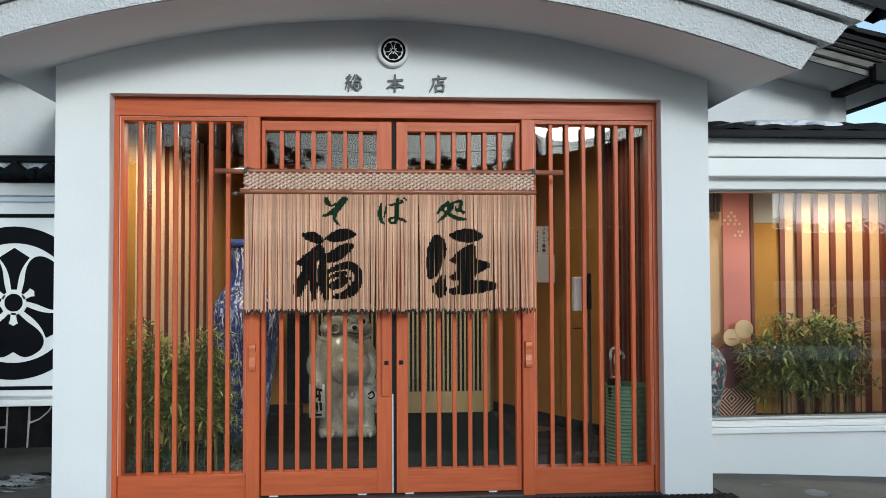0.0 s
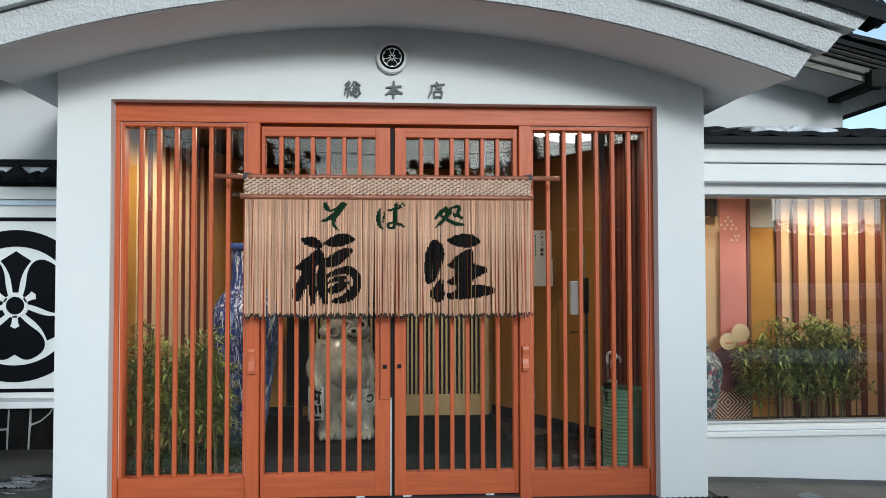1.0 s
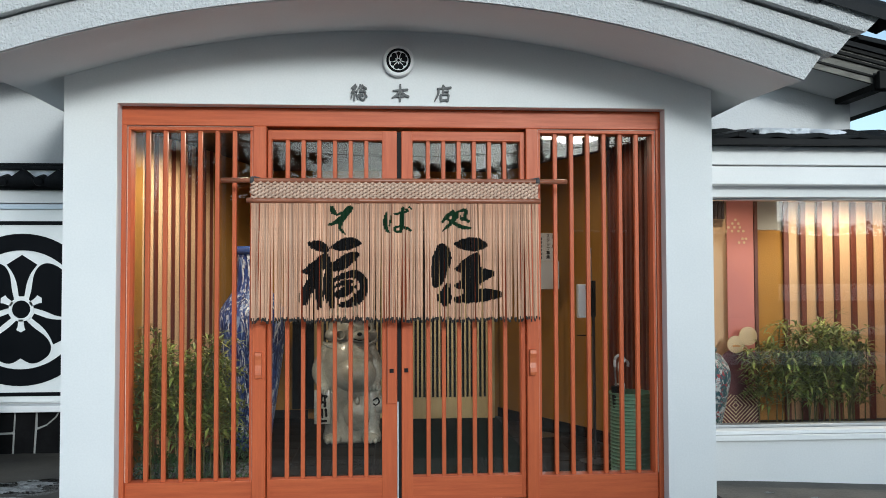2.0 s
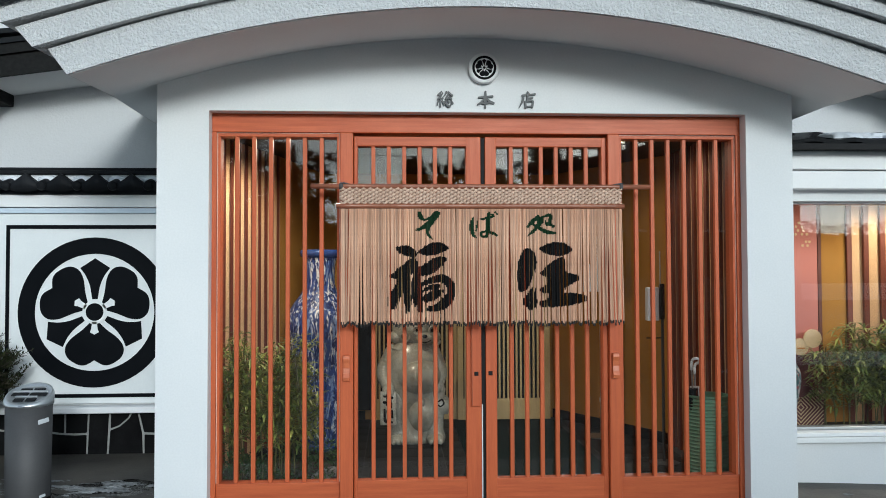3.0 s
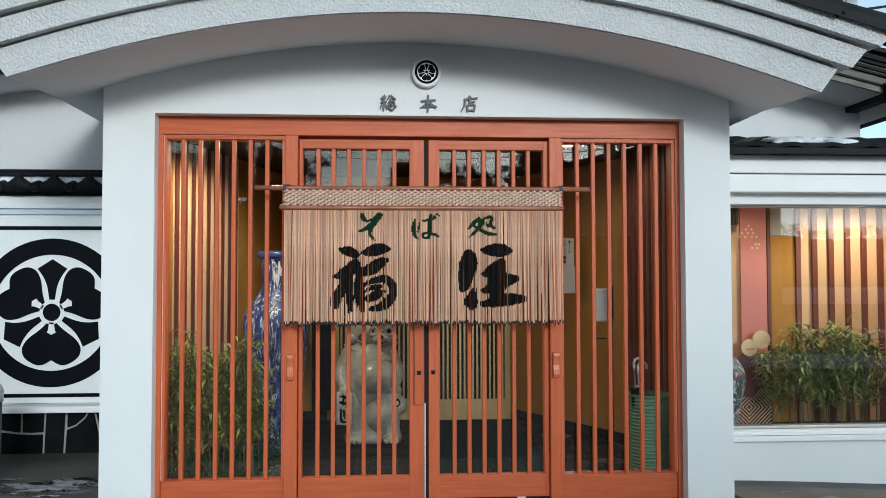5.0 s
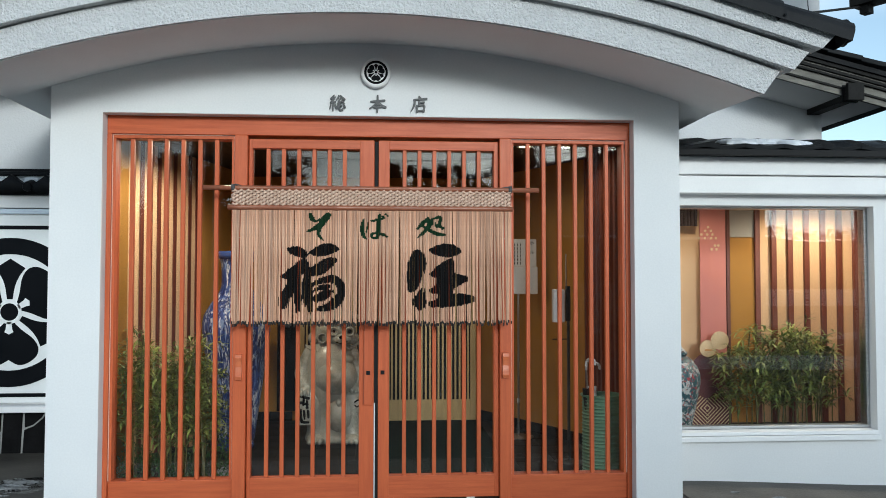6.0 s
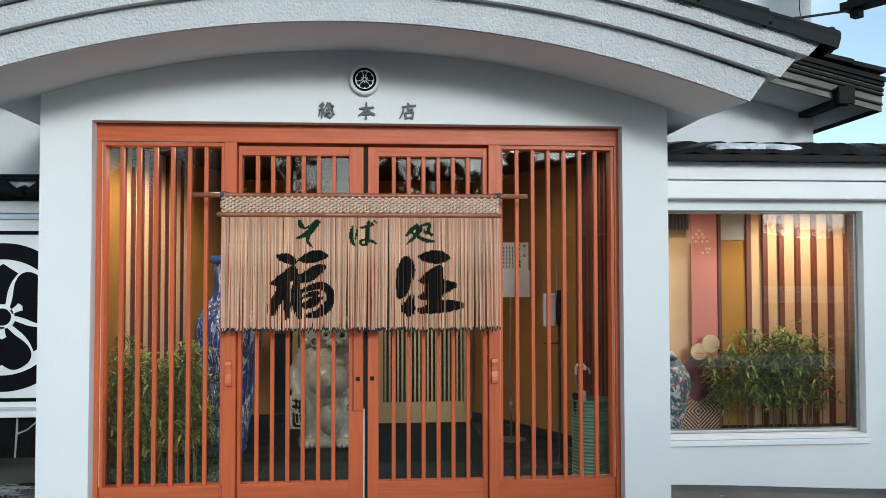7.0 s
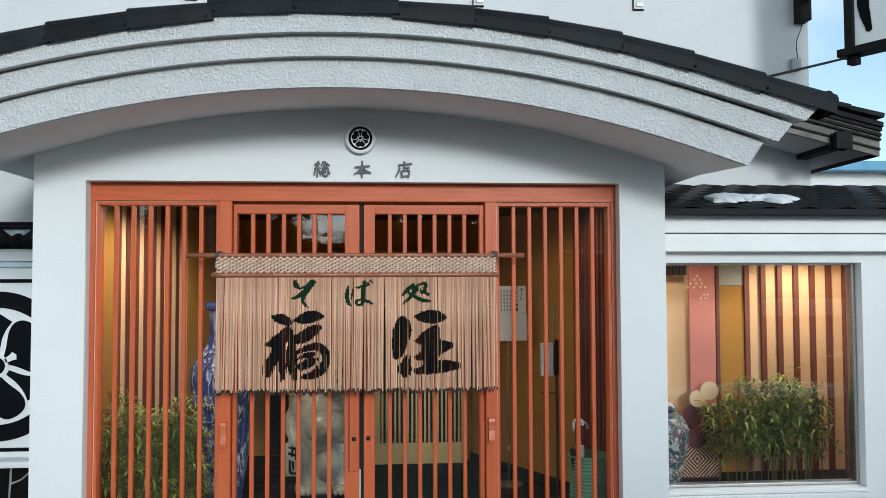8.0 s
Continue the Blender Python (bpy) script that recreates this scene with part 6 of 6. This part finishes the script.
part("pole", tube(bmesh.new(), (1.235, 2.15, 0.02), (1.235, 2.15, 1.24), 0.009), STEEL, ps)
part("collar", tube(bmesh.new(), (1.235, 2.15, 0.30), (1.235, 2.15, 0.335), 0.014), WHITE_PLASTIC, ps)
part("board", boxed(1.085, 1.40, 2.12, 2.14, 1.235, 1.47, bevel=0.004), WHITE_PLASTIC, ps, "white board")
nt = thing("paper_notice", (1.27, 2.13, 1.472), "white paper notice with vertical writing on the board", "notice")
part("sheet", boxed(1.15, 1.39, 2.126, 2.130, 1.472, 1.71), PAPER, nt)
for i, ch in enumerate("ホール"):
    letters("lettering", ch if ch != "ー" else "｜", 0.036, (1.352, 2.124, 1.675 - 0.040 * i), BLACK, nt, 0.0004, 0.0008)
for i, ch in enumerate("スタッフ募集"):
    letters("lettering", ch, 0.034, (1.307, 2.124, 1.685 - 0.036 * i), BLACK, nt, 0.0004, 0.0008)
for k in range(4):
    for j in range(6):
        part("text_bar", boxed(1.170 + 0.026 * k, 1.178 + 0.026 * k, 2.1245, 2.1262, 1.49 + 0.032 * j, 1.512 + 0.032 * j), BLACK, nt)

pr = thing("tall_pole_stand", (1.435, 1.12, 0.004), "tall slim grey pole with a small white box", "stand")
part("base", lathe(bmesh.new(), [(0.11, 0.0042), (0.11, 0.012), (0.02, 0.022)], 1.44, 1.12, 0, 28), BIN_BODY, pr)
part("pole", tube(bmesh.new(), (1.44, 1.12, 0.02), (1.438, 1.12, 1.30), 0.011), BIN_BODY, pr)
part("rod", tube(bmesh.new(), (1.426, 1.11, 1.05), (1.420, 1.11, 1.55), 0.005), STEEL, pr, "thin bright rod")
part("clamp", boxed(1.42, 1.452, 1.10, 1.14, 1.05, 1.31, bevel=0.004), BLACK, pr)
part("box", boxed(1.322, 1.412, 1.10, 1.16, 1.04, 1.285, bevel=0.008), WHITE_PLASTIC, pr, "white plastic box")
part("bracket", boxed(1.32, 1.43, 1.12, 1.13, 0.91, 0.918), BLACK, pr)

# ---- show window things ----
jar = thing("porcelain_jar", (2.17, 0.90, 0.2), "painted blue, white and red porcelain jar with a lid", "jar")
part("body", lathe(bmesh.new(), [tuple(p) for p in smooth_line([(0.085, 0.2), (0.10, 0.25), (0.14, 0.42), (0.175, 0.60), (0.17, 0.70), (0.12, 0.78), (0.075, 0.81)], 4)], 2.17, 0.90, 0, 32), JAR_GLAZE, jar, smooth=True)
part("lid", lathe(bmesh.new(), [(0.085, 0.812), (0.09, 0.83), (0.06, 0.86), (0.03, 0.90), (0.035, 0.93), (0.02, 0.955), (0.001, 0.965)], 2.17, 0.90, 0, 24), JAR_GLAZE, jar, smooth=True)

bdp = thing("wall_board", (2.96, 1.59, 1.35), "grey and mustard board on the back wall of the show window", "board")
part("sheet", boxed(2.886, 3.094, 1.586, 1.597, 1.708, 1.998, bevel=0.002), BOARD_GREY, bdp)
part("lower_sheet", boxed(2.886, 3.094, 1.589, 1.597, 0.201, 1.704, bevel=0.002), OCHRE, bdp, "mustard lower sheet")
# ten upright tubes form the dark plum block left of the banner
val = thing("short_curtain", (2.45, 1.50, 1.79), "row of short dark plum tubes beside the pink banner", "curtain")
for k in range(10):
    part("row_tube", tube(bmesh.new(), (2.30 + 0.03 * k, 1.50, 1.79), (2.30 + 0.03 * k, 1.50, 1.998), 0.0155, n=8), PLUM_DARK, val)
dec = thing("paper_banner", (2.72, 1.52, 0.2), "tall pink paper banner with cream dots", "decoration")
part("sheet", boxed(2.62, 2.835, 1.545, 1.55, 0.20, 2.0), PINK, dec)
rng = random.Random(8)
for r, cols in ((0, (0,)), (1, (-0.6, 0.6)), (2, (-1.4, -0.2, 0.9)), (3, (-1.9, -0.7, 0.6, 1.6)), (5, (1.4, 2.1)), (6, (0.7, 1.7))):
    for c in cols:
        part("dot", disc(bmesh.new(), 2.69 + 0.040 * c, 1.785 - 0.030 * r, 0.0105, 1.541, 1.545, 14), CREAM_CARD, dec, "cream dot")

fl = thing("flower_cutout", (2.66, 1.47, 0.2), "plum-coloured and cream flower-shaped card cutout", "decoration")
for cx, cz, r, m_, y in ((2.735, 0.875, 0.072, CREAM_CARD, 1.44), (2.637, 0.812, 0.066, CREAM_CARD, 1.443), (2.735, 0.68, 0.085, PLUM, 1.46), (2.63, 0.665, 0.105, PLUM, 1.463), (2.70, 0.57, 0.10, PLUM, 1.466), (2.605, 0.505, 0.078, PLUM, 1.396)):
    part("petal", disc(bmesh.new(), cx, cz, r, y, y + 0.012, 32), m_, fl, "cream petal" if m_ is CREAM_CARD else "plum petal")
part("stamen", boxed(2.61, 2.67, 1.436, 1.440, 0.795, 0.806), ORANGE_LIT, fl)
part("stem", boxed(2.655, 2.675, 1.47, 1.48, 0.2, 0.6), PLUM, fl)

dp = thing("patterned_panel", (2.60, 1.41, 0.2), "plum paper panel with nested cream diamonds", "decoration")
part("sheet", boxed(2.42, 2.80, 1.40, 1.405, 0.20, 0.50), PLUM, dp)
for k in range(11):
    r = 0.030 + 0.030 * k
    db = bmesh.new()
    for sx_ in (-1, 1):
        for sz_ in (-1, 1):
            lo, hi = max(0.0, 1 - 0.185 / r), min(1.0, (0.145 if sz_ > 0 else 0.138) / r)
            if hi - lo < 0.03:
                continue
            a, b = [(2.609 + sx_ * r * (1 - f), 0.35 + sz_ * r * f) for f in (lo, hi)]
            slab(db, [a, b, (b[0] - sx_ * 0.011, b[1]), (a[0] - sx_ * 0.011, a[1])], 1.3985, 1.3998)
    if db.verts:
        part("diamond_line", db, CREAM_CARD, dp)
    else:
        db.free()

# ---- hanging sign, cable and fittings on the upper wall ----
hs = thing("hanging_sign", (3.70, 1.06, 3.38), "white box sign in a black timber frame with black brush marks", "sign")
part("panel", boxed(3.77, 4.70, 1.02, 1.10, 3.47, 4.6), WHITE_PANEL, hs)
part("frame_post", boxed(3.70, 3.77, 0.99, 1.13, 3.44, 4.7, bevel=0.004), TIMBER_DARK, hs)
part("frame_post", boxed(4.70, 4.77, 0.99, 1.13, 3.44, 4.7, bevel=0.004), TIMBER_DARK, hs)
part("frame_rail", boxed(3.64, 4.83, 0.985, 1.135, 3.405, 3.465, bevel=0.004), TIMBER_DARK, hs)
part("frame_rail", boxed(3.64, 4.83, 0.985, 1.135, 4.66, 4.72, bevel=0.004), TIMBER_DARK, hs)
for x in (3.70, 4.22, 4.70):
    part("frame_foot", boxed(x, x + 0.07, 1.02, 1.10, 3.34, 3.405, bevel=0.004), TIMBER_DARK, hs)
for k, nodes in enumerate(([(3.86, 4.02, 0.05), (3.84, 3.78, 0.09), (3.88, 3.58, 0.05)], [(4.02, 3.88, 0.05), (4.40, 3.92, 0.06)],
                           [(4.22, 4.10, 0.06), (4.25, 3.76, 0.08), (4.08, 3.60, 0.06), (4.16, 3.53, 0.05), (4.44, 3.60, 0.05)])):
    part("brush_mark", brush(bmesh.new(), nodes, 1.016 - 0.001 * k, 0.003, 0.05, 1 + k), BLACK_PAINT, hs, "black brush mark")
hs.rotation_euler.z = -radians(60)
hs.location.z += 0.055
hs.location.x += 0.035

cab = thing("stay_cable", (3.0, 0.4, 3.15), "thin black stay cable from the roof to the hanging sign", "cable")
part("strand", tube(bmesh.new(), (2.50, -0.02, 3.005), (3.69, 1.02, 3.445), 0.009, n=8), BLACK, cab)
jb = thing("junction_box", (3.80, 2.02, 3.62), "small grey junction box with a loose wire on the wall", "junction box")
part("case", boxed(3.755, 3.835, 1.975, 2.03, 3.60, 3.71, bevel=0.006), MORTAR, jb)
wr = bmesh.new()
pts = smooth_line([(3.81, 1.99, 3.70), (3.80, 1.985, 3.85), (3.85, 1.98, 4.0), (3.86, 1.98, 4.1)], 5)
for a, b in zip(pts, pts[1:]):
    tube(wr, a, b, 0.004, n=6)
part("wire", wr, BLACK, jb)
wb3 = thing("wall_bracket", (3.85, 2.0, 4.05), "dark metal bracket and fitting on the upper wall", "bracket")
part("plate", boxed(3.80, 3.90, 1.90, 2.03, 4.03, 4.5, bevel=0.004), TIMBER_DARK, wb3)
part("arm", tube(bmesh.new(), (3.86, 1.95, 4.2), (3.76, 1.10, 4.2), 0.02, n=8), BLACK, wb3)
for x in (-1.45, 0.98, 2.39):
    pb = thing("pipe_clip", (x, 2.03, 4.15), "small pale metal clip with dark edges on the upper wall", "clip", group="clips on the upper wall")
    part("plate", boxed(x - 0.045, x + 0.045, 2.018, 2.03, 4.13, 4.40, bevel=0.003), HOUSE_PLASTER, pb, "plate painted like the wall")
    part("edge", boxed(x - 0.053, x - 0.046, 2.008, 2.03, 4.115, 4.40), TIMBER_DARK, pb, "thin dark edge")
    part("edge", boxed(x - 0.0455, x + 0.045, 2.008, 2.03, 4.118, 4.127), TIMBER_DARK, pb, "thin dark edge")
    part("lug", boxed(x - 0.02, x + 0.035, 2.005, 2.018, 4.15, 4.175, bevel=0.003), STEEL, pb)

# house with a blue roof edge far to the side
fb = thing("far_house", (16, 22, 0), "low pale house with a blue metal roof edge", "house")
part("wall", boxed(9.0, 24.0, 20.0, 26.0, 0, 5.2), HOUSE_PLASTER, fb)
part("roof", boxed(8.4, 24.5, 19.4, 26.5, 5.2, 5.5, bevel=0.02), mat("blue_metal_roof", (0.05, 0.22, 0.38), (0.04, 0.18, 0.32), 2, 0.5, 0.4), fb, "blue metal roof")

# ---- across the forecourt, mirrored in the panes ----
def conifer(name, h, r, clumps, seed):
    rng = random.Random(seed)
    t = thing(name, (0, 0, 0), "tall dark conifer tree at the edge of the forecourt", "tree", group="conifers across the forecourt")
    part("trunk", tube(bmesh.new(), (0, 0, 0), (0, 0, h * 0.96), 0.22, 0.03, 8), BARK, t)
    lb, cb = bmesh.new(), bmesh.new()
    for k in range(clumps):
        u = rng.random() ** 0.8
        z = h * (0.10 + 0.88 * u)
        a = rng.uniform(0, 2 * math.pi)
        reach = r * (1.02 - 0.9 * u) * rng.uniform(0.55, 1.1)
        p0, p1 = Vector((0, 0, z)), Vector((math.cos(a) * reach, math.sin(a) * reach, z - 0.15 * reach + 0.1))
        tube(lb, p0, p1, 0.04, 0.012, 4)
        for s in range(34):
            f = rng.uniform(0.25, 1.05)
            p = p0.lerp(p1, f) + Vector((rng.uniform(-1, 1), rng.uniform(-1, 1), rng.uniform(-0.5, 0.6))) * 0.3
            d = Vector((math.cos(a) + rng.uniform(-0.8, 0.8), math.sin(a) + rng.uniform(-0.8, 0.8), rng.uniform(-0.5, 0.4)))
            leaf_blade(cb, p, d, rng.uniform(0.22, 0.45), rng.uniform(0.08, 0.15), 0.2, rng)
    part("limbs", lb, BARK, t)
    part("crown", cb, NEEDLE_FAR, t, "dark needles")
    return t


def pine(name, h, r, clumps, seed):
    """A pine with a bare lower trunk and a crown of uneven, layered clumps."""
    rng = random.Random(seed)
    t = thing(name, (0, 0, 0), "tall dark pine with a clumped crown", "tree", group="pines across the forecourt")
    part("trunk", tube(bmesh.new(), (0, 0, 0), (0.1, 0, h * 0.97), 0.20, 0.04, 8), BARK, t)
    lb, cb = bmesh.new(), bmesh.new()
    for k in range(clumps):
        u = (k + 0.5) / clumps
        a = rng.uniform(0, 2 * math.pi)
        c = Vector((math.cos(a), math.sin(a), 0)) * r * (0.25 + 0.75 * math.sin(math.pi * min(1, 1.15 - 0.95 * u))) * rng.uniform(0.3, 1.0) + Vector((0, 0, h * (0.42 + 0.56 * u)))
        tube(lb, (0.05, 0, c.z - 0.5), c, 0.05, 0.015, 5)
        w = rng.uniform(0.35, 0.6) * (1.25 - 0.6 * u)
        blob(cb, c, (w * 0.5, w * 0.5, w * 0.36), 8, 6)
        for _ in range(170):
            d = Vector((rng.gauss(0, 1), rng.gauss(0, 1), rng.gauss(0, 0.5)))
            leaf_blade(cb, c + d * w * 0.42, d, rng.uniform(0.12, 0.24), rng.uniform(0.05, 0.09), 0.1, rng)
    part("limbs", lb, BARK, t)
    part("crown", cb, NEEDLE_FAR, t, "dark needle clumps")
    return t


a = conifer("conifer_tree", 8.6, 2.3, 420, 51)
a.matrix_basis = pose(-6.5, -40, 0)
b = conifer("conifer_tree", 7.8, 1.25, 300, 52)
b.matrix_basis = pose(0.6, -40, 0)
c = pine("pine_tree", 7.7, 0.85, 26, 53)
c.matrix_basis = pose(1.9, -40, 0)
d = pine("pine_tree", 8.2, 1.5, 44, 54)
d.matrix_basis = pose(-4.7, -40, 0)
rng = random.Random(60)
for x, y, s, which in ((-8.9, -41, 1.38, a), (-11.6, -42, 0.98, a), (-13.5, -40, 0.84, a), (-17, -41, 0.95, a), (-21, -42, 1.1, a), (-26, -41, 1.2, a), (2.7, -41, 1.0, c), (3.4, -40, 1.01, c), (4.4, -40.5, 1.015, c),
                       (5.3, -41, 0.96, c), (6.5, -40, 0.94, d), (7.8, -40, 1.03, a), (9.6, -42, 0.95, a), (12.0, -42, 0.9, a)):
    m = Matrix.Translation((x, y, 0)) @ Matrix.Rotation(rng.uniform(0, 6.28), 4, "Z")
    copy_thing(which, m).scale = (s, s, s)

fw = bmesh.new()
rng = random.Random(91)


def wood_top(x):
    far = 1 if x < 12 else 0.3
    return 4.6 - 0.5 * (1 - far) + far * (0.9 + 0.5 * math.sin(0.37 * x) + 0.35 * math.sin(1.1 * x + 1))


ridge = [(x, 0.86 * wood_top(x)) for x in np.linspace(-48, 48, 97)]
slab(fw, [(-48, 0)] + ridge + [(48, 0)], -43.8, -43.0)
for k in range(15000):
    x = rng.uniform(-46, 46)
    top = wood_top(x)
    p = Vector((x, -42.6 + rng.uniform(-1.2, 0.6), top * (0.45 + 0.55 * rng.random() ** 0.7)))
    a_ = rng.uniform(0, 6.28)
    leaf_blade(fw, p, (math.cos(a_), math.sin(a_), rng.uniform(-0.4, 0.8)), rng.uniform(0.3, 0.65), rng.uniform(0.12, 0.26), 0.2, rng)
tagged(link("far_woods", fw, NEEDLE_FAR), "dark line of woods beyond the forecourt", "woods", kind="stuff")

opp = thing("opposite_building", (9, -20, 0), "large brown-walled building with a low gable roof across the forecourt", "house")
ob_wall = mat("brown_siding", (0.30, 0.23, 0.19), (0.24, 0.185, 0.155), 1.5, 0.5, 0.7, bump=0.01, bump_scale=6, stretch=(1, 1, 6))
part("wall", slab(bmesh.new(), [(4.6, 0), (12.55, 0), (12.55, 5.10), (8.3, 5.42), (4.6, 4.55)], -30.0, -20.0), ob_wall, opp)
gb2 = bmesh.new()
prof = [(4.2, 4.66), (8.3, 5.60), (12.75, 5.27), (12.75, 5.09), (8.3, 5.41), (4.2, 4.46)]
slab(gb2, prof, -31, -19.4)
part("roof", gb2, mat("brown_roof_sheet", (0.05, 0.035, 0.03), (0.035, 0.027, 0.024), 2, 0.5, 0.6), opp, "dark brown roof")
for x in (5.6, 9.0):
    w_ = part("window", boxed(x, x + 1.7, -20.03, -19.99, 1.3, 2.7), DARK_GLASS, opp)
    part("window_frame", boxed(x - 0.06, x + 1.76, -20.02, -19.995, 2.70, 2.78), WHITE_TRIM, w_)

for i, (x, y) in enumerate(((-7.0, -31.0), (5.6, -16.0))):
    up = thing("utility_pole", (x, y, 0), "grey concrete utility pole with crossarm", "utility pole", group="utility poles")
    part("pole", tube(bmesh.new(), (x, y, 0), (x, y, 9.5), 0.16, 0.10, 12), MORTAR, up)
    part("crossarm", boxed(x - 0.8, x + 0.8, y - 0.05, y + 0.05, 8.7, 8.8), STEEL, up)
for i, (z0, z1) in enumerate(((8.8, 8.8), (8.2, 8.3), (7.6, 7.4))):
    wc = thing("overhead_wire", (0, -24, z0), "thin black overhead wire between two poles", "cable", group="overhead wires")
    bm = bmesh.new()
    pts = [Vector((-40 + 80 * s, -27 - 4 * s, z0 + (z1 - z0) * s - 1.2 * math.sin(math.pi * ((s * 3) % 1)))) for s in np.linspace(0, 1, 31)]
    for p, q in zip(pts, pts[1:]):
        tube(bm, p, q, 0.02, n=5)
    part("strand", bm, BLACK, wc)
for i, (cx, cy, rx, ry, h) in enumerate(((6.5, -6.6, 1.9, 0.62, 0.15), (14.0, -12.5, 3.5, 0.5, 0.25), (26.0, -39.0, 11.0, 1.6, 0.9))):
    tagged(link("snow_bank", puddle(bmesh.new(), cx, cy, rx, ry, 0.0, h, 70 + i), SNOW, True), "low bank of ploughed snow on the forecourt", "snow", group="ploughed snow banks")
